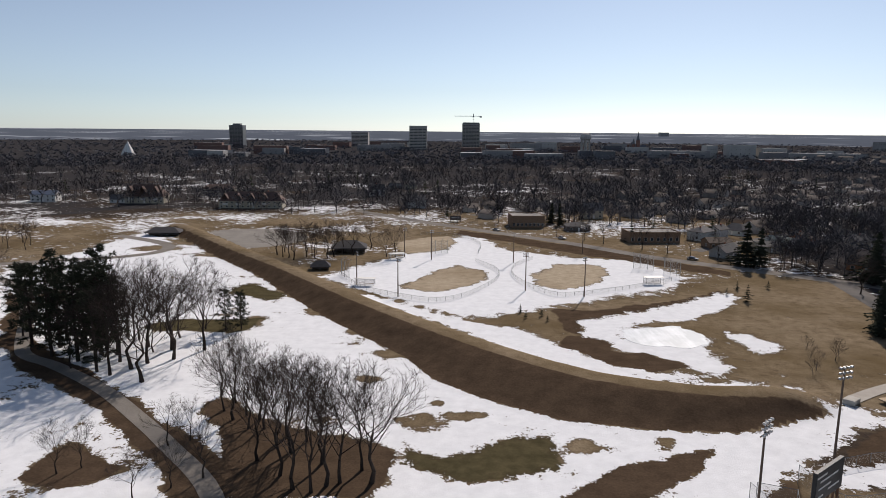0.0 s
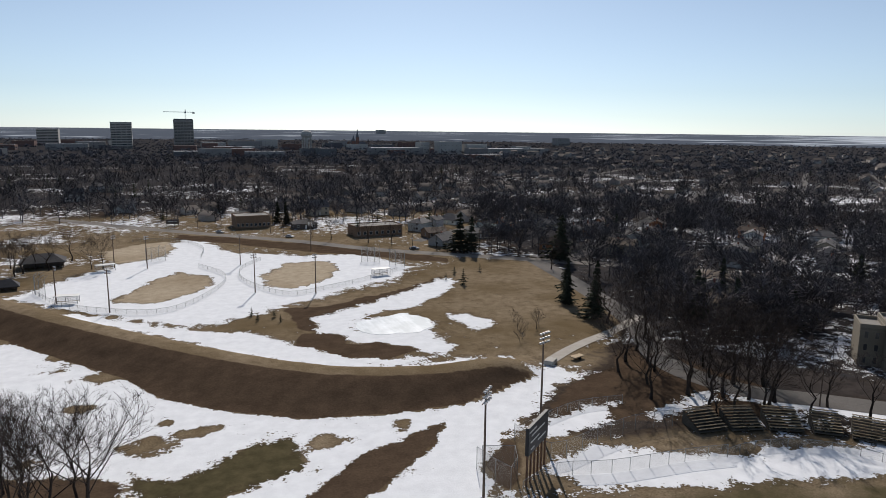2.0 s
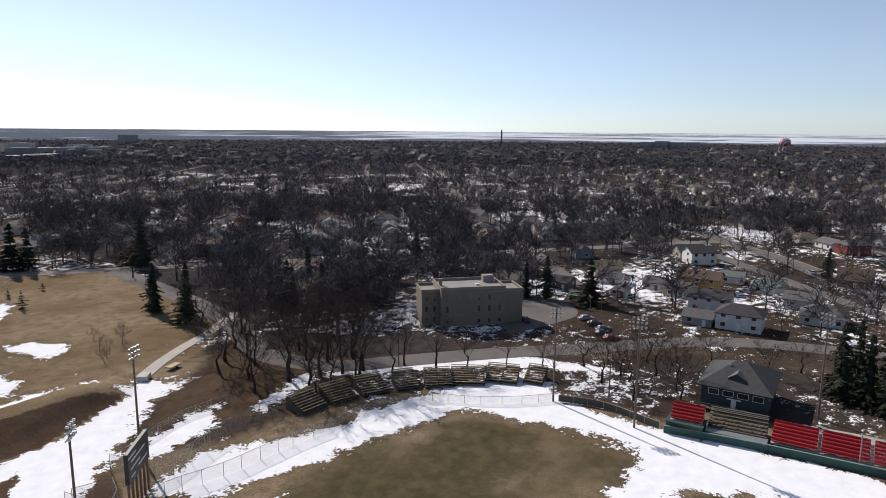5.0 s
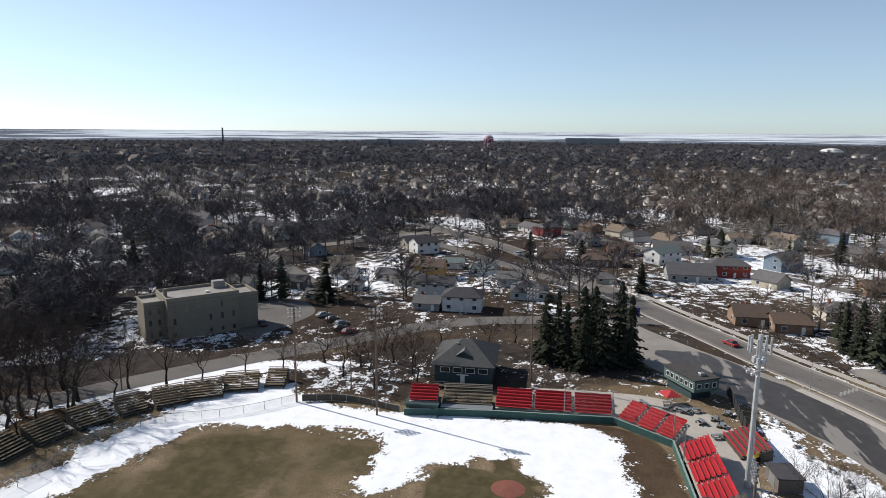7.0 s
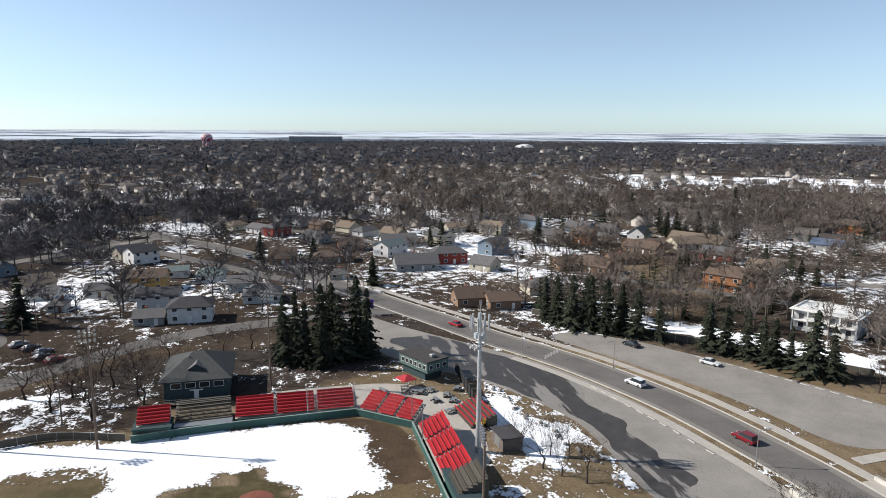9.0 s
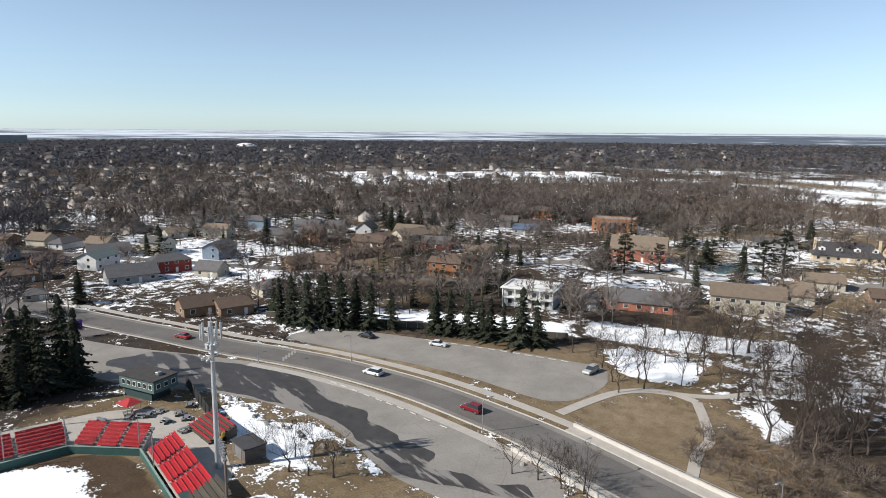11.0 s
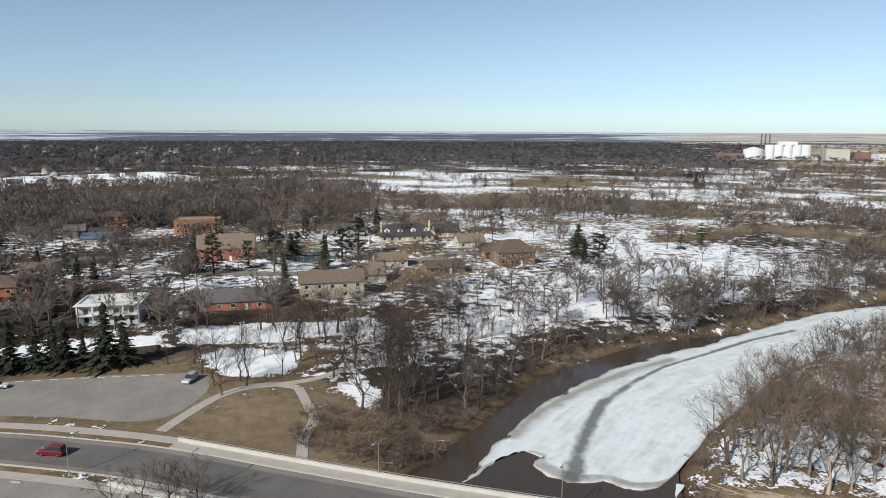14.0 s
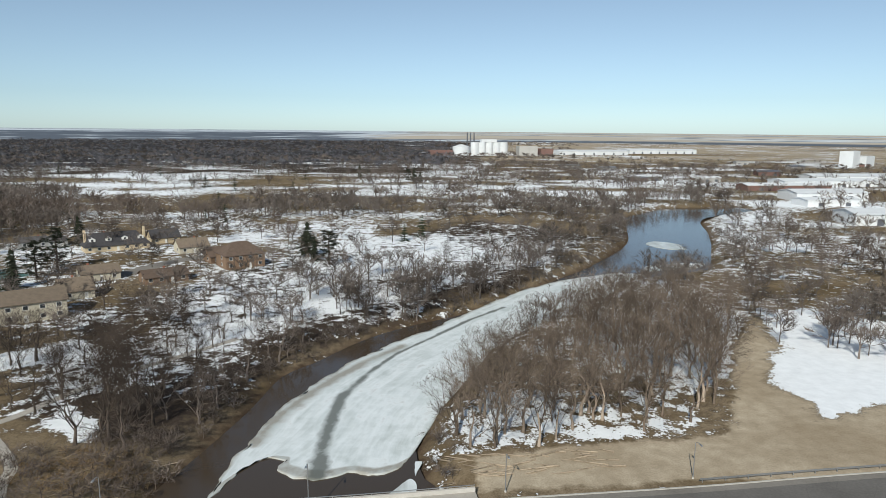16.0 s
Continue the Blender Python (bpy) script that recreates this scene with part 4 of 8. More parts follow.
trees([(119, 88), (112, 93), (131, 75), (136, 67), (106, 95), (141, 60), (98, 92)], TREES, 10, 13, 1.35)
trees([(147, 52), (133, 36), (144, 30), (105, 100), (139, 45), (158, 40), (139, 28), (150, 36), (161, 26), (152, 48), (146, 43), (154, 32)], TREES, 9, 12, 1.55)
trees([(136, 55), (163, 14), (171, 8), (143, 40)], TREES, 8, 11, 1.5)
trees([(173, 138), (161, 137), (170, 128), (180, 140), (165, 150), (150, 160), (145, 170), (178, 152)], TREES, 12, 16)
for x, y, h in ((156, 134, 13), (155, 142, 14), (163, 129, 13), (203, 86, 15), (206, 72, 15), (200, 92, 13), (217, 148, 16), (228, 143, 15), (150, 150, 13), (123, 182, 15), (120, 178, 9),
                (128, 278, 19), (132, 274, 17), (163, 247, 20), (159, 242, 18), (69, 395, 14), (66, 405, 13), (150, 152, 15), (168, 160, 16), (126, 170, 16), (118, 160, 13)):
    stand(SPRUCES[int(x + y) % 4], x, y, h, wide=1.2)
for x, y, h in ((24, 200, 3), (25, 194, 2.6), (30, 196, 3), (31, 191, 2.4), (98, 225, 3), (105, 233, 3.5), (101, 216, 6), (117, 235, 3.2)):
    stand(SHRUB, x, y, h)
trees([(89, 152), (92, 160), (97, 158), (94, 166), (86, 148), (100, 162)], PALE, 4, 6)
trees([(121, 290), (104, 305), (95, 315), (112, 298), (138, 268), (80, 330), (150, 262), (146, 228), (72, 338), (60, 350)], TREES, 11, 15)
# spruces by the booth and along the car park
for x, y, h in ((158, 0, 17), (156, -5, 16), (160, -9, 19), (157, -13, 17), (163, -18, 20), (158, -20, 18), (165, -12, 18), (166, -3, 16), (153, -9, 14)):
    stand(SPRUCES[int(h + x) % 4], x, y, h, wide=1.0)
for x, y, h in ((178, -75, 14), (174, -77, 15), (170, -80, 16), (167, -84, 16), (163, -87, 16), (160, -90, 15), (157, -93, 14), (153, -97, 12), (144, -106, 13), (140, -108, 13),
                (136, -111, 13), (133, -113, 12), (130, -114, 12), (127, -116, 11), (122, -118, 16), (119, -120, 13), (173, -86, 14), (166, -93, 13)):
    stand(SPRUCES[int(h * 3 + x) % 4], x, y, h, wide=1.05)
trees([(91, -116), (86, -112), (87, -120), (80, -126), (84, -118), (81, -136), (98, -121), (104, -126), (110, -124), (74, -131), (94, -132)], DUSKY, 9, 12, 1.1)
trees([(100, -44), (96, -41), (90, -46), (104, -40), (74, -70), (99, -47), (93, -43)], DUSKY, 6, 9, 1.2)
trees([(70, -72), (66, -73), (63, -75), (61, -73.5), (67.5, -74.5), (64, -72.5)], DUSKY, 6, 9, 1.1)


for x, y, h in ((174, -214, 10), (164, -213, 13), (160, -230, 9), (121, -194, 11), (174, -301, 9), (152, -238, 12), (128, -236, 12), (129, -253, 12), (129, -269, 14), (145, -325, 12), (152, -250, 10), (154, -258, 9)):
    stand((SPRUCES + PINES)[int(x - y) % 7], x, y, h * 1.2, wide=1.5)
for x, y, h in ((35, -295, 13), (31, -284, 9), (24, -275, 12), (-23, -741, 12), (-30, -746, 13), (-36, -732, 9), (32, -787, 14)):
    stand((SPRUCES + PINES)[int(x - y) % 7], x, y, h * 1.2, wide=1.5)
for x, y, h in ((413, -212, 12), (444, -242, 11), (420, -239, 14), (324, -203, 10), (316, -207, 13), (312, -210, 9), (314, -220, 11), (237, -199, 9), (205, -188, 9), (200, -191, 9), (453, -347, 14), (409, -325, 13), (227, -155, 9)):
    stand(SPRUCES[int(x + y) % 4], x, y, h, wide=1.3)
for x, y, h in ((321, -78, 12), (304, -123, 14), (370, -108, 10), (382, -118, 12), (312, -199, 14), (312, -206, 9), (320, -223, 13), (423, -240, 10), (349, -217, 12), (423, -215, 12)):
    stand(SPRUCES[int(x + y) % 4], x, y, h, wide=1.3)
for x, y, h in ((289, 8, 13), (289, -14, 10), (235, -32, 11), (521, 92, 10), (916, 88, 14), (310, -70, 10), (310, -76, 12)):
    stand(SPRUCES[int(x + y) % 4], x, y, h, wide=1.3)


def within(ring, n, seed, gap=2.0):
    """Places spread unevenly over an outline."""
    g = np.random.default_rng(seed)
    ring_ = np.array(ring, float)
    lo, hi = ring_.min(0), ring_.max(0)
    out = []
    p = g.uniform(lo, hi, (n * 12, 2))
    p = p[inside(p, ring) > 0.5]
    for q in p:
        if all((q[0] - o[0]) ** 2 + (q[1] - o[1]) ** 2 > gap * gap for o in out):
            out.append(tuple(q))
        if len(out) >= n:
            break
    return out


THICKET = [(-8, -126), (-30, -160), (-62, -188), (-97, -215), (-112, -203), (-72, -132), (-62, -116), (-31, -110), (-12, -105)]
WOODS = [(71, -128), (49, -113), (38, -118), (32, -135), (29, -157), (6, -190), (-28, -220), (-70, -270), (-118, -340), (-105, -375), (-42, -297), (18, -238), (50, -205), (75, -185), (90, -160)]
trees(within(THICKET, 74, 5, 3.4), PALE, 12, 18, 1.1)
trees(within([(102, -126), (60, -118), (45, -150), (60, -200), (100, -190), (122, -150)], 30, 9, 4.6), DUSKY, 8, 13, 1.2)
trees([(53, -121), (48, -126), (49, -112), (46, -132), (55, -115), (50, -117), (44, -122), (52, -129), (40, -138), (51, -134)], DUSKY, 14, 18, 1.1)
trees(within(WOODS, 52, 6, 4.8), DUSKY, 8, 13, 1.2)
for proto in TREES + PALE + DUSKY + SPRUCES + PINES + [SHRUB]:
    for o in (proto, *proto.children_recursive):
        bpy.data.objects.remove(o)


def star(seed, n=15, thick=0.012):
    """A distant crown: a trunk and a round haze of twigs."""
    g = np.random.default_rng(seed)
    V, F = [], []
    spike(V, F, (0, 0, 0), (0, 0, 0.55), 0.02, 0, 3)
    for i in range(n):
        a, t = 2.4 * i + g.uniform(-0.5, 0.5), g.uniform(0.1, 1.35)
        d = np.array([math.cos(a) * math.sin(t), math.sin(a) * math.sin(t), math.cos(t)])
        q = np.array([0, 0, 0.42]) + d * g.uniform(0.02, 0.22)
        sliver(V, F, g, q, turn(g, d, 0.3), g.uniform(0.22, 0.42), thick * g.uniform(0.7, 1.4))
    return domed(V), np.array(F)


LOW = [fan(70 + i, 5, 3, 5, 0.0125) for i in range(8)]
FAR = [star(80 + i, 14, 0.048) for i in range(6)]
FAR_SPRUCE = [whole(conifer(90 + i, 9, 7, 0.21)) for i in range(3)]


def plant(name, protos, places, hs, label, material=FAR_TWIGS, wide=(0.9, 1.3), category="trees"):
    p = np.array(places)
    z = height(p) - 0.2
    rows = [((x, y, zz, rng.uniform(*hs), rng.uniform(0, 6.28), rng.uniform(*wide)), int(rng.integers(99))) for (x, y), zz in zip(p, z)]
    return heap(name, protos, rows, material, label, category)


def spread(count, az0, az1, r0, r1, keep=None, power=1.0):
    az = np.radians(rng.uniform(az0, az1, count * 4))
    u = rng.uniform(0, 1, count * 4) ** power
    r = np.exp(math.log(r0) + u * math.log(r1 / r0))
    p = np.stack([r * np.sin(az), r * np.cos(az)], 1)
    if keep is not None:
        p = p[keep(p)]
    return p[:count]


OPEN = [(-330, 480), (-31, 425), (62, 330), (145, 250), (134, 160), (120, 92), (150, 60), (190, 20), (210, -40), (165, -95), (120, -122), (100, -160), (20, -130), (-30, -90), (-130, 0), (-330, 200)]
FAIRWAY = [[(40, -330), (-40, -330), (-75, -400), (-20, -440), (60, -390)], [(10, -250), (-30, -270), (-60, -310), (-20, -330), (40, -300), (60, -270)],
           [(330, -640), (250, -800), (60, -820), (60, -680)], [(620, -360), (800, -420), (620, -700), (470, -640)], [(-60, -640), (-50, -560), (200, -520), (240, -580)],
           [(-215, -330), (-290, -560), (-330, -760), (-700, -900), (-700, -500), (-420, -320), (-260, -300)]]


def clear(p):
    ok = (inside(p, OPEN) < -2) & (inside(p, RIVER) < -3)
    ok &= (inside(p, [(175, -345), (55, -345), (45, -245), (85, -185), (160, -165), (190, -215)]) < 0) | (rng.uniform(0, 1, len(p)) < 0.25)
    for ring in FAIRWAY:
        ok &= (inside(p, ring) < 0) | (rng.uniform(0, 1, len(p)) < 0.2)
    return ok


def groves(p):
    """Trees of the golf course stand in belts between the fairways."""
    return park_edge(p) & (cloud(np.stack([p[:, 0] * 0.3, p[:, 1]], 1), 34, 53) > -0.03)


def park_edge(p):
    return clear(p) & (inside(p, THICKET) < -1)
# ---- roads, kerbs, paths ----
def clipped(line, lo, hi):
    return [p for p in line if lo <= p[0] <= hi]


ROAD = [(420, 92), (367, 58), (325, 25), (279, -1), (254, -13), (238, -20), (208, -34), (184, -46), (167, -54), (153, -62), (137, -70), (114, -78), (92, -82), (76, -83.5),
        (54, -83.5), (32, -83.8), (7, -85), (-18, -87), (-48, -88.5), (-82, -91), (-140, -94), (-300, -100)]
STREET_PARK = [(-60, 462), (-31, 428), (-8, 402), (21, 373), (62, 333), (93, 296), (121, 272), (145, 252), (190, 215), (260, 150), (330, 90), (367, 58)]
STREET_HALL = [(150, 248), (140, 200), (128, 155), (112, 122), (115, 102), (126, 91), (138, 80), (148, 70), (157, 60), (168, 49), (180, 36), (190, 18), (196, -10), (200, -38)]


def road_material(name, base, crack=0.5):
    k = Nodes(name, 0.95, 0.0, 0.04)
    co = k.world()
    f = k.math("ADD", k.math("MULTIPLY", k.noise(0.12, 5, co=co), 0.6), k.math("MULTIPLY", k.noise(2.5, 4, co=co), 0.4))
    c = k.mix(k.ramp(f, 0.35, 0.65), tuple(v * 0.82 for v in base), tuple(v * 1.18 for v in base))
    v = k.n("TexVoronoi", feature="DISTANCE_TO_EDGE")
    k.put(v.inputs["Vector"], co)
    k.put(v.inputs["Scale"], 0.17)
    c = k.mix(k.ramp(v.outputs["Distance"], 0.004, 0.012, crack, 0.0), c, (0.04, 0.038, 0.036))
    k.colour(c)
    k.bump(k.noise(12, 3, co=co), 0.2, 0.02)
    return k.m


STREET = road_material("street_asphalt", (0.20, 0.183, 0.163), 0.1)
# worn lanes; the same dark grey also paints shade on the hall's asphalt
LANES_SHADE = road_material("worn_shaded_asphalt", (0.135, 0.126, 0.118), 0.12)
CARPARK = road_material("car_park_asphalt", (0.235, 0.218, 0.196), 0.16)
KERB = plain("kerb_concrete", (0.42, 0.40, 0.36), 0.9, 0.15, 0.7)


def wet_material():
    k = Nodes("wet_asphalt", 0.4, 0.0, 0.3)
    co = k.world()
    mp = k.n("Mapping")
    mp.inputs["Rotation"].default_value = (0, 0, radians(28))
    mp.inputs["Scale"].default_value = (0.05, 0.28, 1)
    k.put(mp.inputs["Vector"], co)
    wet = k.ramp(k.noise(1.0, 6, 0.62, co=mp.outputs[0]), 0.41, 0.45)
    damp = k.mix(k.ramp(k.noise(0.4, 5, co=co), 0.35, 0.65), (0.040, 0.035, 0.031), (0.062, 0.055, 0.049))
    k.colour(k.mix(wet, (0.20, 0.187, 0.172), damp))
    k.put(k.b.inputs["Roughness"], k.ramp(wet, 0, 1, 0.85, 0.45))
    return k.m


WET = wet_material()
setting("road", strip(ROAD, 5.2, 5.2, 0.06), STREET, "grey asphalt main road curving past the ballpark", "road")
setting("road_lanes", strip(ROAD, 3.7, 3.9, 0.072), LANES_SHADE, "darker worn driving lanes of the main road", "road")
setting("street_park", strip(STREET_PARK, 4, 4, 0.05), STREET, "grey street along the softball fields", "road")
# the darker asphalt here stands for the shade of the street's trees
setting("street_hall", strip(STREET_HALL, 4, 4, 0.055), LANES_SHADE, "grey street past the old hall", "road")
for name, a, b in (("kerb_far", 5.5, -5.2), ("kerb_near", -5.2, 5.5)):
    setting(name, strip(clipped(ROAD, -300, 240), a, b, 0.17, 0.25), KERB, "pale concrete kerb of the main road", "kerb")
setting("pavement_far", strip(clipped(ROAD, 76, 300), 9.6, -7.4, 0.07, 0.1), PAVING, "pale concrete pavement beside the main road", "pavement")
setting("pavement_near", strip(clipped(ROAD, 76, 160), -7.2, 9.2, 0.07, 0.1), PAVING, "pale concrete pavement beside the main road", "pavement")
rise = 0.075
for line, w in (([(86, -94), (86.5, -104), (86, -112), (83, -118), (77, -122)], 1.2), ([(73, -121), (66, -113), (61.5, -107), (60, -101), (57, -95), (55, -91)], 1.0),
                ([(77, -122), (72, -127), (68, -136), (60, -150), (40, -175)], 1.0), ([(84, -118), (79, -121), (73, -121)], 1.0)):
    rise += 0.008
    setting("footpath", strip(line, w, w, rise, 0.1, 1.5), PAVING, "pale concrete footpath across the lawn", "path")
setting("park_path", strip([(-190, 262), (-148, 227), (-126, 196), (-108, 165), (-101, 156), (-91, 150), (-73, 136), (-59, 122), (-48, 110), (-35, 94), (-25, 70)], 1.7, 1.7, 0.06), STREET,
        "grey asphalt path through the snowy park", "path")
setting("park_loop", strip([(-260, 262), (-200, 262), (-165, 275), (-140, 285), (-128, 300), (-135, 320), (-170, 345)], 3, 3, 0.06), STREET, "wet grey park drive between snow banks", "road")
setting("ramp_path", strip([(134, 158), (116, 148), (104, 143), (94, 138), (86, 133)], 1.6, 1.6, 0.12), PAVING, "pale path running up to the levee", "path")


def lot(ring, name, material, label, z=0.045):
    bm = bmesh.new()
    bm.faces.new([bm.verts.new((x, y, z)) for x, y in ragged(ring, 0.3, 51, 3.0)])
    for f in bm.faces:
        if f.normal.z < 0:
            f.normal_flip()
    bmesh.ops.triangulate(bm, faces=bm.faces)
    return setting(name, bm, material, label, "parking lot")


lot([(163, -70), (166, -77), (156, -90), (139, -101), (118, -113), (105, -119), (97, -121), (90, -112), (91, -97), (115, -91), (141, -80)], "parking_lot", CARPARK, "worn grey asphalt parking lot above the road")
lot([(200, -22), (180, -34), (159, -50), (138, -63), (118, -70), (98, -74), (78, -75), (66, -74), (62, -66), (64, -60), (84, -54), (100, -54.5), (112, -54), (127, -48), (138, -41), (150, -30), (170, -20)],
            "ballpark_lot", CARPARK, "worn grey asphalt parking lot behind the ballpark", 0.04)
WET_RING = [(172, -38), (165, -44), (157, -48), (150, -53), (143, -57), (135, -61), (126, -63), (120, -60.5), (114, -61), (109, -63.5), (105, -62), (99, -63.5), (93, -62), (87, -64), (84, -61), (78, -64), (73, -66), (70, -69),
            (67, -67), (74, -62), (84, -56), (100, -56), (112, -55.5), (126, -50), (137, -43), (147, -37), (158, -31), (170, -28)]
lot(ragged(WET_RING, 1.3, 87, 0.9), "wet_asphalt", WET, "dark wet meltwater across the ballpark lot", 0.05)
# dark asphalt in place of the hall's shadow over its yard
lot([(160, 78), (190, 70), (205, 85), (196, 104), (172, 100), (166, 84)], "hall_yard", LANES_SHADE, "grey asphalt yard beside the old hall")
lot([(-118, 330), (-100, 310), (-78, 318), (-70, 345), (-95, 372), (-125, 362)], "park_lot", CARPARK, "pale gravel car park by the levee")


# faint bay lines and a crossing
LINE = plain("worn_line_paint", (0.26, 0.247, 0.225), 0.9, 0.3, 3.0, bump=0)
for row, (dx, dy) in ((((124, -66), (98, -71)), (1.6, 5.0)), (((139, -100.5), (104, -117.5)), (2.2, 4.6))):
    a, b = Vector(row[0]), Vector(row[1])
    n = int((b - a).length / 2.9)
    for i in range(n + 1):
        q = a + (b - a) * i / n
        setting("bay_line", strip([(q.x, q.y), (q.x + dx, q.y + dy)], 0.05, 0.05, 0.06, step=2), LINE, "faint worn parking bay line", "marking")
for i in range(5):
    setting("crossing_bar", strip([(146.5 + 0.9 * i, -64.2 - 1.15 * i + 2), (149 + 0.9 * i, -65.4 - 1.15 * i + 2)], 0.25, 0.25, 0.085, step=2), LINE, "worn white crossing bar", "marking")


def wheel_stop(x, y, yaw):
    t = thing("wheel_stop", pose(x, y, 0.05, 0, 0, yaw), "pale concrete wheel stop bar on asphalt", "wheel stop", "wheel stops of the car parks")
    bm = bmesh.new()
    box(bm, -0.95, -0.1, 0, 0.95, 0.1, 0.16, 0.04)
    part("bar", bm, KERB, t)


def stops(line, gap):
    pts = resample(line, gap)
    for a, b in zip(pts, pts[1:]):
        m = (a + b) / 2
        wheel_stop(m.x, m.y, math.degrees(math.atan2(b.y - a.y, b.x - a.x)))


stops([(128, -65), (122, -66.5), (114, -68), (105, -70), (97, -71), (92, -72)], 2.9)
stops([(141, -99), (134, -103), (125, -108), (116, -112.5), (105, -118)], 2.9)

# bridge over the river
CONCRETE = plain("bridge_concrete", (0.46, 0.43, 0.39), 0.85, 0.18, 0.6)
t = thing("road_bridge", Matrix(), "low concrete road bridge with pale parapets over the river", "bridge")
span = [(80, -83.5), (54, -83.5), (32, -83.8), (7, -85), (-14, -86.8)]
part("deck", strip(span, 8.2, 8.2, 0.03, 0.9, 3, 0.0), CONCRETE, t)
part("parapet", strip(span, 8.2, -7.8, 0.85, 0.9, 3, 0.0), CONCRETE, t, "pale concrete parapet")
part("parapet", strip(span, -7.8, 8.2, 0.85, 0.9, 3, 0.0), CONCRETE, t, "pale concrete parapet")
part("walkway", strip(span, 7.8, -5.6, 0.16, 0.12, 3, 0.0), PAVING, t)
part("walkway", strip(span, -5.6, 7.8, 0.16, 0.12, 3, 0.0), PAVING, t)
for x in (30, 8):
    part("pier", boxed(x - 0.6, -92, -5.5, x + 0.6, -77, -0.7, bevel=0.1), CONCRETE, t)
RAILING = plain("galvanised_steel", (0.42, 0.42, 0.42), 0.45, 0.15, 2.0, 0.8)
part("handrail", strip(span, 8.05, -7.95, 1.25, 0.1, 3, 0.0), RAILING, t)
part("handrail", strip(span, -7.95, 8.05, 1.25, 0.1, 3, 0.0), RAILING, t)
for i in range(32):
    x = 78 - 2.9 * i
    y = float(np.interp(x, [-14, 7, 32, 54, 80], [-86.8, -85, -83.8, -83.5, -83.5]))
    for s in (-8, 8):
        part("rail_post", boxed(x - 0.05, y + s - 0.05, 0.8, x + 0.05, y + s + 0.05, 1.2), RAILING, t)
t = thing("guard_rail", Matrix(), "grey steel guard rail beside the road", "guard rail")
line = [(-50, -88.6), (-82, -91), (-140, -94)]
part("beam", strip(line, 6.6, -6.5, 0.75, 0.3, 4, 0.0), RAILING, t)
for i in range(22):
    x = -50 - 4 * i
    y = float(np.interp(x, [-140, -82, -50], [-94, -91, -88.6])) - 6.65
    part("rail_post", boxed(x - 0.07, y - 0.07, 0, x + 0.07, y + 0.07, 0.7), RAILING, t)


# street lamps
def street_lamp(x, y, yaw, h=6.6):
    t = thing("street_lamp", pose(x, y, 0, 0, 0, yaw), "slim grey steel street lamp with a curved arm", "street lamp", "street lamps of the main road")
    part("pole", tubed((0, 0, 0), (0, 0, h - 0.5), 0.1, 0.06, 8), RAILING, t)
    bm = bmesh.new()
    pts = [Vector((0, 1.6 * (1 - math.cos(a)), h - 0.5 + 0.6 * math.sin(a))) for a in (0, 0.4, 0.8, 1.2, 1.57)]
    for a, b in zip(pts, pts[1:]):
        tube(bm, a, b, 0.05, 0.045, 6)
    part("arm", bm, RAILING, t)
    part("lamp_head", boxed(-0.16, 1.5, h - 0.02, 0.16, 2.2, h + 0.14, bevel=0.05), RAILING, t)
    part("base", tubed((0, 0, 0), (0, 0, 0.3), 0.2, 0.16, 8), KERB, t)


for x, y, yaw in ((137, -75.5, 10), (149, -57, 150), (88.5, -76, 170), (66, -77.5, 180), (41, -91.5, 0), (12, -93.5, 0), (-18, -94.5, 0), (-49, -96.5, 0), (160, -51, 150)):
    street_lamp(x, y, yaw)

# ---- cars ----
TYRE = plain("tyre_rubber", (0.02, 0.02, 0.02), 0.85, 0.2, 5)
RIM = plain("rim_alloy", (0.45, 0.45, 0.46), 0.3, 0.1, 5, 0.9)
LAMP = plain("lamp_glass", (0.6, 0.6, 0.58), 0.15, 0.1, 5, spec=0.6)
REAR = plain("rear_lamp", (0.35, 0.02, 0.02), 0.2, 0.1, 5, spec=0.6)
PAINTS = {}


def paint(c):
    if c not in PAINTS:
        PAINTS[c] = plain("car_paint", c, 0.25, 0.05, 1.0, 0.2, 0.6, 0)
    return PAINTS[c]


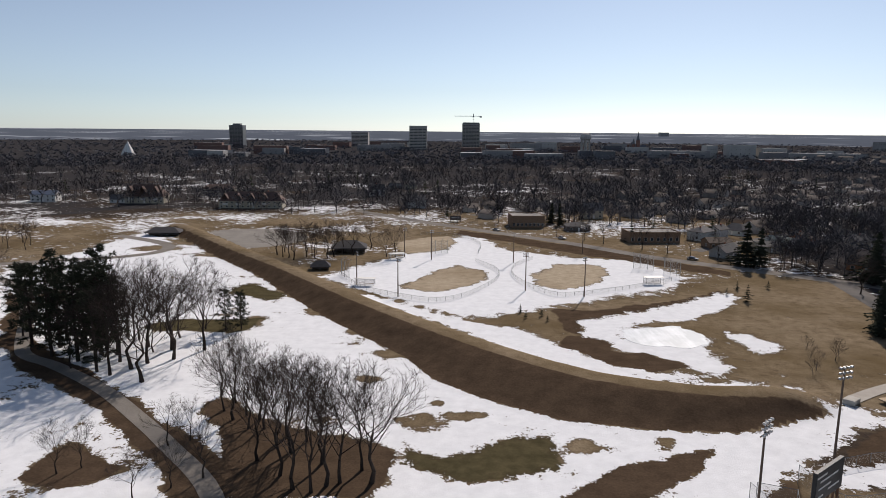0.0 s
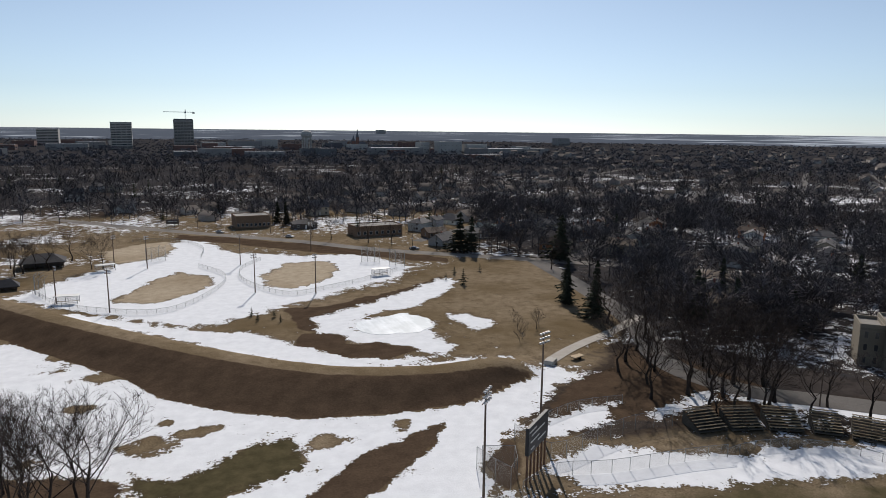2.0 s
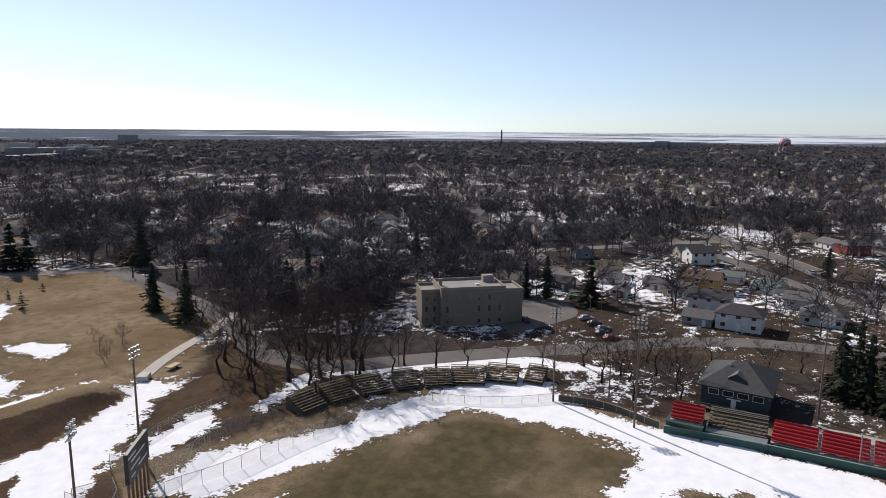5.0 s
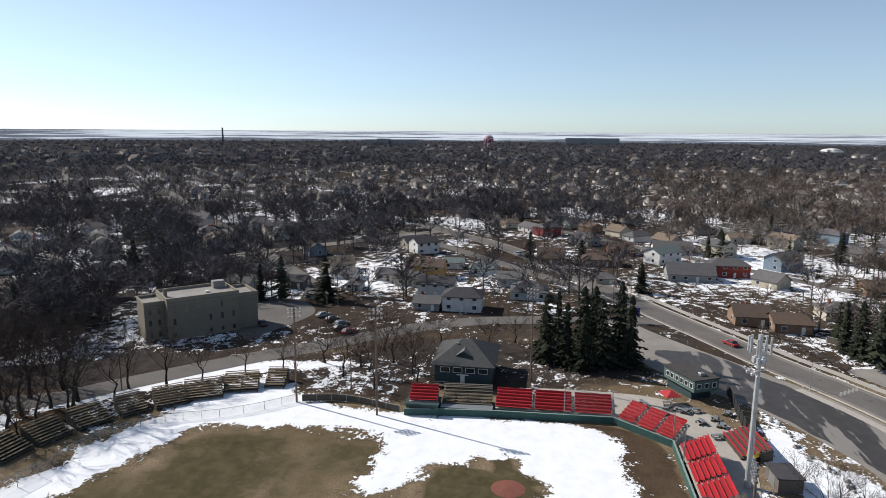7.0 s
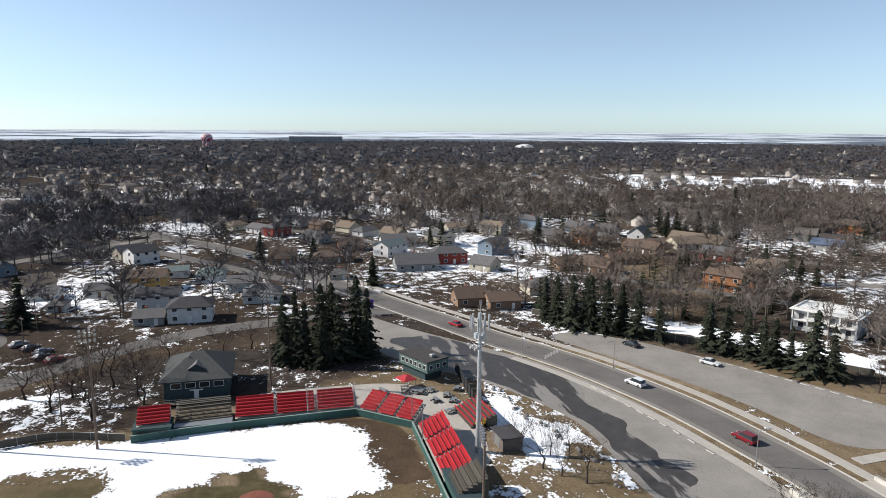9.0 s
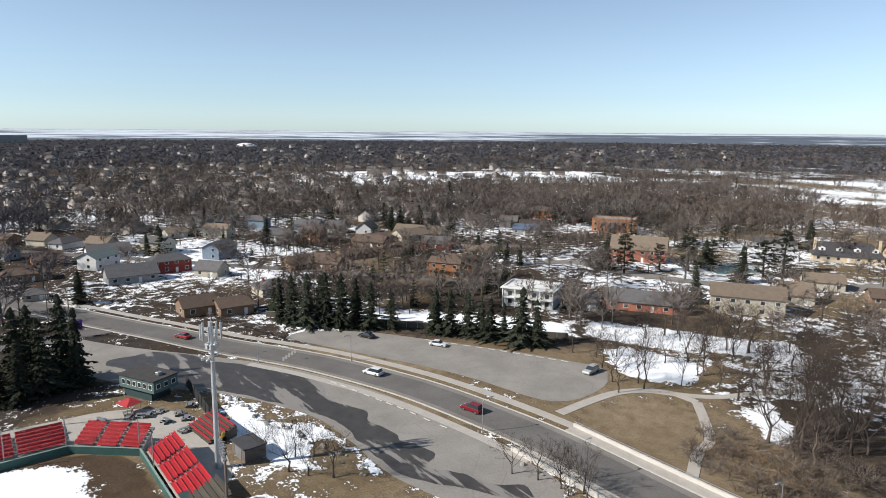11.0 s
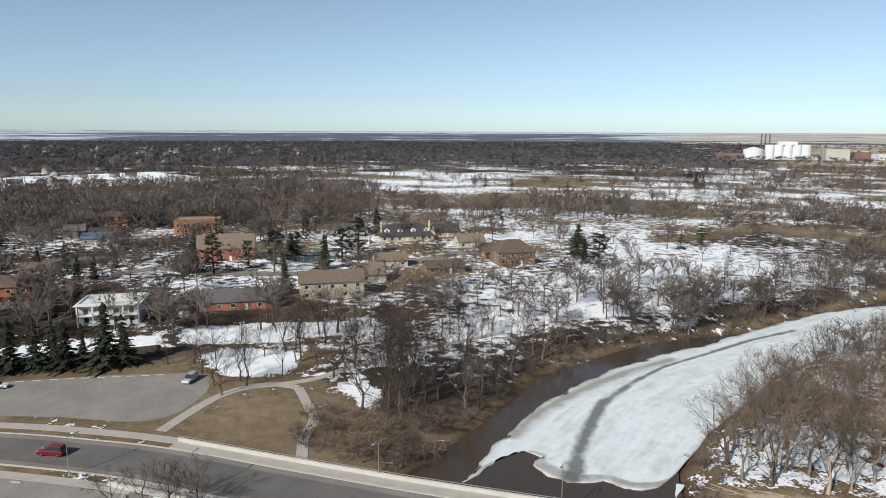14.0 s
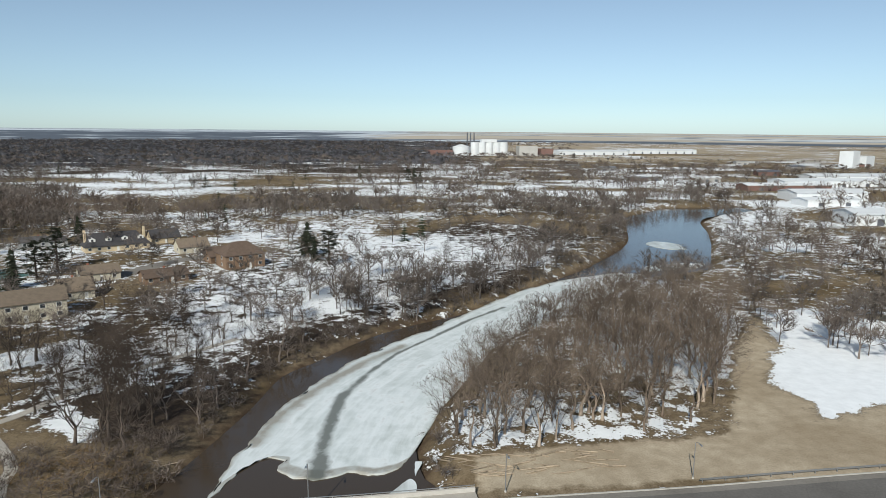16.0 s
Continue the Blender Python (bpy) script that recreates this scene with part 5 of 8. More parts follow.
def car(x, y, yaw, colour, word, tall=False, z=0.07):
    L, W, hb, ht = 4.7, 1.84, 0.98 if tall else 0.9, 1.72 if tall else 1.46
    t = thing("car", pose(x, y, z, 0, 0, yaw), word + (" estate car" if tall else " saloon car") + " on grey asphalt", "car", "cars by the ballpark")
    prof = [(-L / 2, 0.35), (-L / 2, 0.8), (-L / 2 + 0.1, hb), (L / 2 - 1.3, hb), (L / 2 - 0.15, hb - 0.16), (L / 2, 0.62), (L / 2, 0.35), (L / 2 - 0.1, 0.24), (-L / 2 + 0.1, 0.24)]
    bm = bmesh.new()
    a, b = [bm.verts.new((px, -W / 2, pz)) for px, pz in prof], [bm.verts.new((px, W / 2, pz)) for px, pz in prof]
    n = len(prof)
    bm.faces.new(a[::-1])
    bm.faces.new(b)
    for i in range(n):
        bm.faces.new((a[i], a[(i + 1) % n], b[(i + 1) % n], b[i]))
    bmesh.ops.recalc_face_normals(bm, faces=bm.faces)
    bmesh.ops.bevel(bm, geom=bm.edges[:], offset=0.06, segments=1, affect="EDGES")
    part("body", bm, paint(colour), t)
    back = -L / 2 + (0.15 if tall else 0.5)
    lo = [(back, -W / 2 + 0.06), (L / 2 - 1.25, -W / 2 + 0.06), (L / 2 - 1.25, W / 2 - 0.06), (back, W / 2 - 0.06)]
    hi = [(back + (0.25 if tall else 0.7), -W / 2 + 0.24), (L / 2 - 2.05, -W / 2 + 0.24), (L / 2 - 2.05, W / 2 - 0.24), (back + (0.25 if tall else 0.7), W / 2 - 0.24)]
    bm = bmesh.new()
    p = [bm.verts.new((*q, hb - 0.03)) for q in lo]
    q = [bm.verts.new((*w, ht - 0.04)) for w in hi]
    bm.faces.new(q)
    for i in range(4):
        bm.faces.new((p[i], p[(i + 1) % 4], q[(i + 1) % 4], q[i]))
    part("cabin_glass", bm, GLASS, t, "dark glazed cabin")
    part("roof", boxed(hi[0][0] - 0.05, hi[0][1] - 0.04, ht - 0.05, hi[1][0] + 0.05, hi[2][1] + 0.04, ht, bevel=0.02), paint(colour), t)
    for wx in (-L / 2 + 0.85, L / 2 - 0.9):
        for wy in (-W / 2 + 0.1, W / 2 - 0.1):
            ty = part("tyre", tubed((wx, wy - 0.11, 0.33), (wx, wy + 0.11, 0.33), 0.33, sides=14), TYRE, t)
            part("rim", tubed((wx, wy - 0.13, 0.33), (wx, wy + 0.13, 0.33), 0.2, sides=10), RIM, ty)
    for s in (-1, 1):
        part("headlight", boxed(L / 2 - 0.12, s * 0.62 - 0.2, 0.6, L / 2 + 0.01, s * 0.62 + 0.2, 0.76), LAMP, t)
        part("tail_light", boxed(-L / 2 - 0.01, s * 0.66 - 0.16, 0.66, -L / 2 + 0.1, s * 0.66 + 0.16, 0.86), REAR, t)
    return t


car(179, -48, 26, (0.35, 0.03, 0.03), "small red")
car(126, -75, 20, (0.72, 0.72, 0.72), "white", True)
car(97, -80.5, 12, (0.20, 0.015, 0.02), "dark red", True)
car(151, -88, 22, (0.03, 0.032, 0.035), "black")
car(134, -99.5, -150, (0.70, 0.70, 0.70), "white")
car(97.5, -116.5, 100, (0.42, 0.42, 0.40), "silver", True)
car(222, -24, 28, (0.04, 0.04, 0.06), "dark blue")
# ---- houses ----
PALETTE = {
    "wall": {"white": (0.54, 0.535, 0.52), "cream": (0.42, 0.38, 0.30), "grey": (0.27, 0.27, 0.265), "brown": (0.20, 0.13, 0.085), "tan": (0.38, 0.29, 0.19), "red": (0.22, 0.045, 0.035),
             "orange": (0.34, 0.15, 0.07), "blue": (0.17, 0.22, 0.27), "ochre": (0.36, 0.22, 0.08), "teal": (0.42, 0.45, 0.44), "dark": (0.12, 0.10, 0.09), "timber": (0.27, 0.12, 0.055),
             "mansion": (0.52, 0.42, 0.28), "brick": (0.30, 0.12, 0.08)},
    "roof": {"grey": (0.105, 0.10, 0.10), "dark": (0.055, 0.052, 0.055), "brown": (0.105, 0.074, 0.056), "tan": (0.17, 0.132, 0.098), "teal": (0.12, 0.15, 0.145), "redroof": (0.105, 0.068, 0.056), "blue": (0.10, 0.13, 0.19)}}
MATS = {}


def coat(kind, key):
    if (kind, key) not in MATS:
        MATS[kind, key] = plain(key + "_" + ("shingles" if kind == "roof" else "siding"), PALETTE[kind][key], 0.9, 0.22, 0.8, bump=0.2, each=0.12)
    return MATS[kind, key]


STYLES = {"white": ("white", "grey", "white sided"), "whited": ("white", "dark", "white sided"), "cream": ("cream", "grey", "cream sided"), "grey": ("grey", "grey", "grey sided"), "greyd": ("teal", "grey", "pale grey sided"),
          "brown": ("brown", "brown", "brown brick"), "tan": ("cream", "tan", "cream walled"), "red": ("red", "grey", "dark red"), "orange": ("orange", "brown", "orange brick"), "blue": ("blue", "grey", "blue sided"),
          "blued": ("grey", "blue", "grey sided"), "blueroof": ("white", "blue", "white walled"), "ochre": ("ochre", "brown", "ochre sided"), "teal": ("white", "teal", "white sided"), "dark": ("dark", "dark", "dark walled"),
          "timber": ("timber", "brown", "stained timber"), "mansion": ("mansion", "dark", "pale stone"), "brickgable": ("brick", "grey", "red brick"), "bricktan": ("brick", "tan", "red brick"), "redroof": ("cream", "redroof", "cream walled"),
          "modern": ("white", "grey", "white modern"), "brickflat": ("brown", "brown", "brown brick")}
ROOFNAME = {"grey": "grey shingle roof", "dark": "dark shingle roof", "brown": "brown shingle roof", "tan": "tan shingle roof", "teal": "grey-green roof", "redroof": "dull red roof", "blue": "blue-grey roof"}
TRIM = plain("white_trim", (0.66, 0.65, 0.62), 0.6, 0.08, 2)
MADE = [(167.0, 95.5, 40.0), (182.0, 84.0, 30.0)]


def gable_walls(w, d, he, hr, along_x=True):
    bm = bmesh.new()
    a, b = w / 2, d / 2
    v = [bm.verts.new(p) for p in ((-a, -b, -0.3), (a, -b, -0.3), (a, b, -0.3), (-a, b, -0.3), (-a, -b, he), (a, -b, he), (a, b, he), (-a, b, he), (-a, 0, hr), (a, 0, hr))]
    for f in ((0, 1, 5, 4), (2, 3, 7, 6), (1, 2, 6, 9, 5), (3, 0, 4, 8, 7), (3, 2, 1, 0)):
        bm.faces.new([v[i] for i in f])
    return bm


def gable_roof(w, d, he, hr, over=0.5, thick=0.18, hip=0.0):
    bm = bmesh.new()
    a, b = w / 2 + over, d / 2 + over
    drop = (hr - he) / (d / 2) * over
    for lift in (0, 1):
        z = thick if lift else 0.0
        pts = ((-a, -b, he - drop + z), (a, -b, he - drop + z), (a, b, he - drop + z), (-a, b, he - drop + z), (-a + hip, 0, hr + z), (a - hip, 0, hr + z))
        v = [bm.verts.new(p) for p in pts]
        faces = [(0, 1, 5, 4), (2, 3, 4, 5)]
        if hip:
            faces += [(1, 2, 5), (3, 0, 4)]
        for f in faces:
            bm.faces.new([v[i] for i in (f if lift else f[::-1])])
        if lift:
            up = v
        else:
            lo = v
    for i, j in ((0, 1), (1, 2), (2, 3), (3, 0)) if hip else ((0, 1), (2, 3), (1, 5), (5, 2), (3, 4), (4, 0)):
        bm.faces.new((lo[i], lo[j], up[j], up[i]))
    return bm


PANES = {}


def window(parent, x, y, z, w, h, side, frame_mat=None):
    """side: 0 front (towards -y), 1 right, 2 back, 3 left."""
    m = pose(x, y, z, 0, 0, (0, 90, 180, 270)[side])
    far = parent.location.length > 250
    key = (round(w, 2), round(h, 2), frame_mat.name if frame_mat else "", far)
    if key not in PANES:
        bm = boxed(-w / 2 - 0.1, -0.06, -0.1, w / 2 + 0.1, 0.02, h + 0.1)
        if far:
            n = len(bm.faces)
            box(bm, -w / 2, -0.07, 0, w / 2, 0.02, h)
            for f in list(bm.faces)[n:]:
                f.material_index = 1
        PANES[key] = (mesh_of("window", bm, [frame_mat or TRIM, GLASS]), mesh_of("pane", boxed(-w / 2, -0.07, 0, w / 2, 0.02, h), GLASS))
    o = new("window", PANES[key][0])
    o.parent = parent
    o.matrix_local = m
    if not far:
        p = new("pane", PANES[key][1])
        p.parent = o
    return o


def house(x, y, yaw, w, d, h, style, hip=None, floors=None):
    wall, roof, word = STYLES[style]
    MADE.append((x, y, max(w, d)))
    z = at(x, y)
    t = thing("house", pose(x, y, z, 0, 0, yaw), "%s house with a %s" % (word, ROOFNAME[roof]), "house", "houses of the town")
    floors = floors or (2 if h > 6.4 else 1)
    he = min(2.7 * floors + 0.2, h * 0.7)
    hip = d * 0.45 if hip is None and random.random() < 0.3 else (hip or 0.0)
    hr = max(h, he + 0.2 * d)
    part("wall", gable_walls(w, d, he, he + 0.01 if hip else hr), coat("wall", wall), t)
    part("roof", gable_roof(w, d, he, hr, 0.5, 0.18, hip), coat("roof", roof), t)
    n = max(2, int(w / 3.6))
    for f in range(floors):
        for i in range(n):
            wx = -w / 2 + w * (i + 0.5) / n
            if f == 0 and i == n // 2:
                dd = part("door", boxed(wx - 0.5, -d / 2 - 0.05, 0, wx + 0.5, -d / 2 + 0.05, 2.05), TRIM if style != "white" else coat("wall", "brown"), t)
            else:
                window(t, wx, -d / 2, 0.95 + 2.7 * f, 1.25, 1.15, 0)
        window(t, w / 2, 0.15 * d, 0.95 + 2.7 * f, 1.2, 1.15, 1)
        window(t, -w / 2, -0.1 * d, 0.95 + 2.7 * f, 1.2, 1.15, 3)
    if random.random() < 0.5:
        cx = random.uniform(-0.3, 0.3) * w
        part("chimney", boxed(cx - 0.35, 0.3, hr - 1.2, cx + 0.35, 1.0, hr + 0.7, bevel=0.04), coat("wall", "brick"), t)
    return t


def apt(x, y, yaw, w, d, h, style):
    t = house(x, y, yaw, w, d, h, style, hip=d * 0.4, floors=2)
    t.name = "apartment_house"
    tagged(t, "two-storey cream apartment house with a dull red roof", "apartment house", "apartment houses by the park")
    for i in range(int(w / 9)):
        bx = -w / 2 + 4.5 + 9 * i
        b = part("balcony", boxed(bx - 1.6, -d / 2 - 1.3, 2.75, bx + 1.6, -d / 2, 2.95), TRIM, t)
        part("railing", boxed(bx - 1.6, -d / 2 - 1.3, 2.95, bx + 1.6, -d / 2 - 1.22, 3.8), TRIM, b)
        g = part("gable", gable_roof(4.2, 4.0, h * 0.66, h * 0.95, 0.3), coat("roof", "redroof"), t)
        g.matrix_local = pose(bx, -d / 2 + 1.2, 0, 0, 0, 90)


def flat_block(x, y, yaw, w, d, h, wall, label, name="building", rows=1, cols=6, category="building", group="", top=None):
    MADE.append((x, y, max(w, d)))
    t = thing(name, pose(x, y, at(x, y), 0, 0, yaw), label, category, group)
    part("wall", boxed(-w / 2, -d / 2, -0.3, w / 2, d / 2, h - 0.5), wall, t)
    rim = bmesh.new()
    for q in ((-w / 2 - .1, -d / 2 - .1, w / 2 + .1, -d / 2 + .25), (-w / 2 - .1, d / 2 - .25, w / 2 + .1, d / 2 + .1), (-w / 2 - .1, -d / 2 + .25, -w / 2 + .25, d / 2 - .25), (w / 2 - .25, -d / 2 + .25, w / 2 + .1, d / 2 - .25)):
        box(rim, q[0], q[1], h - 0.7, q[2], q[3], h)
    part("parapet", rim, wall, t)
    part("roof", boxed(-w / 2 + .25, -d / 2 + .25, h - 0.5, w / 2 - .25, d / 2 - .25, h - 0.4), top or FLATROOF, t)
    for r in range(rows):
        z = 1.0 + (h - 1.5) / rows * r
        for c in range(cols):
            window(t, -w / 2 + w * (c + 0.5) / cols, -d / 2, z, min(1.3, w / cols * 0.5), min(1.6, (h - 1.5) / rows * 0.55), 0)
    return t


SNOWROOF = plain("snowy_flat_roof", (0.55, 0.56, 0.58), 0.8, 0.3, 0.05)
FLATROOF = plain("flat_roof", (0.24, 0.225, 0.205), 0.95, 0.25, 0.3)


def brick(x, y, yaw, w, d, h, style):
    flat_block(x, y, yaw, w, d, max(4, h * 0.8), coat("wall", "brown"), "long low brown brick building beside the street", cols=8)


def flatb(x, y, yaw, w, d, h, style):
    flat_block(x, y, yaw, w, d, h * 0.85, coat("wall", "orange"), "large orange brick house with flat roofs", "house", 2, 6, "house")


def timber(x, y, yaw, w, d, h, style):
    t = house(x, y, yaw, w, d, h, style, floors=2)
    for i in range(6):
        part("balcony_post", boxed(-w / 2 + w * i / 5 - 0.1, -d / 2 - 1.6, 0, -w / 2 + w * i / 5 + 0.1, -d / 2 - 1.4, 5.2), coat("wall", "timber"), t)
    part("balcony", boxed(-w / 2, -d / 2 - 1.6, 2.7, w / 2, -d / 2, 2.9), coat("wall", "timber"), t)
    part("railing", boxed(-w / 2, -d / 2 - 1.62, 2.9, w / 2, -d / 2 - 1.52, 3.8), coat("wall", "timber"), t)


def modern(x, y, yaw, w, d, h, style):
    t = flat_block(x, y, yaw, w, d, 6.6, coat("wall", "white"), "white two-storey modern house with a flat roof", "house", 2, 4, "house")
    part("eave_trim", boxed(-w / 2 - 0.8, -d / 2 - 1.6, 6.0, w / 2 + 0.8, d / 2 + 0.5, 6.3), TRIM, t)
    for i in range(5):
        part("column", boxed(-w / 2 + w * i / 4 - 0.18, -d / 2 - 1.5, 0, -w / 2 + w * i / 4 + 0.18, -d / 2 - 1.2, 6.0), TRIM, t)
    part("balcony", boxed(-w / 2, -d / 2 - 1.4, 3.0, w / 2, -d / 2, 3.25), TRIM, t)


def mansion(x, y, yaw, w, d, h, style):
    t = house(x, y, yaw, w, d, h, style, hip=d * 0.45, floors=1)
    for i in range(4):
        bx = -w / 2 + w * (i + 0.5) / 4
        q = part("dormer", gable_walls(1.8, 2.6, 1.4, 2.1), TRIM, t, "white dormer window")
        q.matrix_local = pose(bx, -d / 2 + 2.6, h * 0.55, 0, 0, 90)
        window(t, bx, -d / 2 + 1.68, h * 0.55 + 0.4, 0.9, 0.9, 0)
    for cx in (-w / 2 + 1, w / 2 - 1):
        part("chimney", boxed(cx - 0.5, 0, h * 0.5, cx + 0.5, 1, h + 1.6, bevel=0.05), coat("wall", "mansion"), t)


apt(-136, 476, 4, 44, 14, 11.2, "redroof")
apt(-222, 501, 4, 28, 14, 13.3, "redroof")
apt(-190, 567, 5, 26, 12, 8.8, "redroof")
house(-301, 506, 4, 18, 10, 7.9, "blueroof")
house(-243, 501, 4, 11, 8, 6.1, "white")
house(-57, 573, 5, 13, 9, 9.5, "white")
house(-32, 647, 5, 12, 9, 8.2, "cream")
house(-20, 487, 4, 14, 9, 8.5, "greyd")
brick(49, 394, 3, 19, 16, 8.7, "brickflat")
house(76, 377, 3, 13, 9, 4.3, "dark")
house(97, 438, 3, 11, 9, 9.2, "cream")
house(-47, 653, 5, 12, 8, 6.9, "white")
brick(107, 342, 3, 26, 14, 6.9, "brown")
house(97, 434, 3, 12, 9, 9.2, "cream")
house(134, 324, 2, 11, 10, 4.1, "brown")
house(154, 314, 2, 12, 9, 4.7, "cream")
house(208, 506, 4, 10, 8, 5.3, "white")
house(272, 445, 3, 16, 9, 7.0, "grey")
house(209, 331, 2, 10, 10, 5.6, "cream")
house(216, 106, -90, 9, 9, 5.1, "grey")
house(202, 95, -91, 5, 6, 4.2, "white")
house(222, 88, -90, 7, 8, 3.8, "dark")
house(208, 77, -90, 4, 6, 2.4, "cream")
house(240, 76, -90, 9, 8, 3.2, "white")
house(223, 67, -90, 5, 7, 3.0, "white")
house(240, 60, -90, 6, 8, 3.7, "white")
house(234, 50, -90, 9, 9, 4.5, "cream")
house(247, 46, -90, 14, 10, 6.9, "ochre")
house(352, 197, -89, 12, 9, 8.1, "greyd")
house(566, 177, -88, 18, 8, 8.9, "white")
house(405, 126, -89, 11, 8, 5.4, "blue")
house(411, 151, -89, 13, 9, 4.5, "cream")
house(219, 37, -90, 12, 9, 6.5, "whited")
house(203, 26, -90, 12, 9, 6.8, "whited")
house(202, 37, -90, 8, 8, 3.4, "grey")
house(266, 38, -90, 8, 7, 3.8, "teal")
house(256, 25, -90, 10, 9, 5.1, "teal")
house(240, 13, -90, 10, 9, 4.7, "greyd")
house(222, 6, -90, 12, 10, 5.5, "greyd")
house(284, -1, -90, 11, 9, 6.4, "brown")
house(284, -22, -90, 16, 9, 4.6, "brown")
house(311, -32, -90, 11, 9, 5.5, "orange")
house(250, -21, -90, 7, 7, 3.0, "cream")
house(318, -56, -90, 17, 10, 5.6, "white")
house(261, -53, -90, 17, 10, 6.3, "grey")
house(271, -69, -90, 15, 9, 6.8, "red")
house(357, -95, -89, 10, 9, 4.7, "tan")
house(440, -45, -89, 9, 9, 5.9, "white")
house(488, 1, -89, 12, 8, 4.6, "grey")
house(213, -88, -90, 12, 10, 4.4, "cream")
house(203, -59, -90, 10, 9, 5.3, "brown")
house(197, -68, -91, 10, 9, 4.9, "brown")
house(282, -195, -90, 25, 11, 5.7, "tan")
house(362, -97, -89, 12, 8, 3.6, "tan")
house(537, -159, -88, 12, 8, 5.7, "blue")
house(248, -117, -90, 18, 10, 4.8, "brown")
house(255, -141, -90, 12, 10, 3.2, "brown")
house(285, -170, -90, 19, 9, 3.9, "brown")
timber(201, -157, -148, 17, 12, 8.1, "timber")
modern(151, -150, -149, 16, 11, 8.1, "modern")
house(286, -200, -148, 26, 11, 6.2, "tan")
house(306, -312, -147, 16, 12, 6.9, "orange")
house(263, -255, -148, 13, 10, 5.1, "blued")
house(275, -164, -148, 16, 9, 5.5, "brown")
house(282, -313, -147, 7, 8, 3.5, "red")
house(226, -190, -148, 12, 9, 4.2, "tan")
house(241, -123, -148, 14, 10, 5.7, "brown")
house(126, -176, -148, 24, 11, 5.6, "brickgable")
house(139, -161, -148, 9, 10, 5.5, "grey")
house(106, -199, -148, 21, 12, 8.4, "tan")
house(103, -225, -148, 10, 10, 6.3, "tan")
house(107, -253, -148, 13, 11, 5.1, "tan")
house(179, -242, -148, 23, 12, 10.5, "bricktan")
flatb(240, -301, -148, 23, 14, 9.2, "orange")
mansion(125, -316, -148, 27, 11, 7.9, "mansion")
house(110, -336, -148, 13, 10, 6.2, "mansion")
house(157, -328, -148, 9, 9, 5.3, "grey")
house(165, -323, -148, 11, 9, 4.2, "grey")
house(82, -248, -148, 15, 10, 3.6, "brown")
house(89, -309, -148, 13, 10, 6.0, "tan")
house(71, -285, -148, 10, 10, 6.2, "brown")
house(60, -275, -148, 16, 12, 9.9, "brown")

# rows of houses along the streets further in
U, N = Vector((math.sin(radians(52)), math.cos(radians(52)))), Vector((math.sin(radians(142)), math.cos(radians(142))))
KINDS = ["white", "cream", "grey", "greyd", "brown", "tan", "white", "blue", "red", "whited", "teal", "grey", "orange", "cream"]
roads_near = [[tuple(p)[:2] for p in resample(line, 6)] for line in (ROAD, STREET_PARK, STREET_HALL)]
far_rows, street_lines = [], []
g = random.Random(8)
for j in range(-4, 16):
    line = []
    for i in range(-30, 70):
        c = U * (i * 17.0) + N * (j * 82.0) + Vector((140, 120))
        az = math.degrees(math.atan2(c.x, c.y)) % 360
        r = c.length
        if not (20 < az < 137 or (az > 340 or az <= 20) and r > 440) or not 215 < r < 1150:
            continue
        line.append((c.x, c.y))
        for s in (-1, 1):
            q = c + N * (s * g.uniform(15, 19)) + U * g.uniform(-2, 2)
            p1 = np.array([[q.x, q.y]])
            if inside(p1, OPEN)[0] > -10 or (az > 112 and r < 330) or (170 < r < 300 and g.random() < 0.25):
                continue
            if any((q.x - a) ** 2 + (q.y - b) ** 2 < (w * 0.5 + 9) ** 2 for a, b, w in MADE):
                continue
            if any((q.x - a) ** 2 + (q.y - b) ** 2 < 15 ** 2 for rd in roads_near for a, b in rd):
                continue
            w, d, h = g.uniform(9, 14), g.uniform(7.5, 9.5), g.uniform(4.6, 7.6)
            yaw = math.degrees(math.atan2(U.y, U.x)) + (0 if s > 0 else 180) + g.choice((0, 0, 90))
            if r < 400:
                house(round(q.x, 1), round(q.y, 1), yaw, round(w), round(d), h, g.choice(KINDS))
            elif g.random() < (0.55 if r < 700 else 0.28):
                far_rows.append((q.x, q.y, yaw, w, d, h))
    if len(line) > 4:
        street_lines.append(line)
for line in street_lines:
    runs, run = [], [line[0]]
    for p in line[1:]:
        if run and math.dist(p, run[-1]) > 30 or inside(np.array([p]), OPEN)[0] > -8:
            runs.append(run)
            run = []
            if inside(np.array([p]), OPEN)[0] > -8:
                continue
        run.append(p)
    for run in runs + [run]:
        if len(run) > 3:
            setting("side_street", strip(run, 3.2, 3.2, 0.04, step=20), LANES_SHADE, "grey residential street", "road")

WALLS = island("far_walls", (0.33, 0.30, 0.27), 0.6)
ROOFS = island("far_roofs", (0.095, 0.083, 0.076), 0.5)


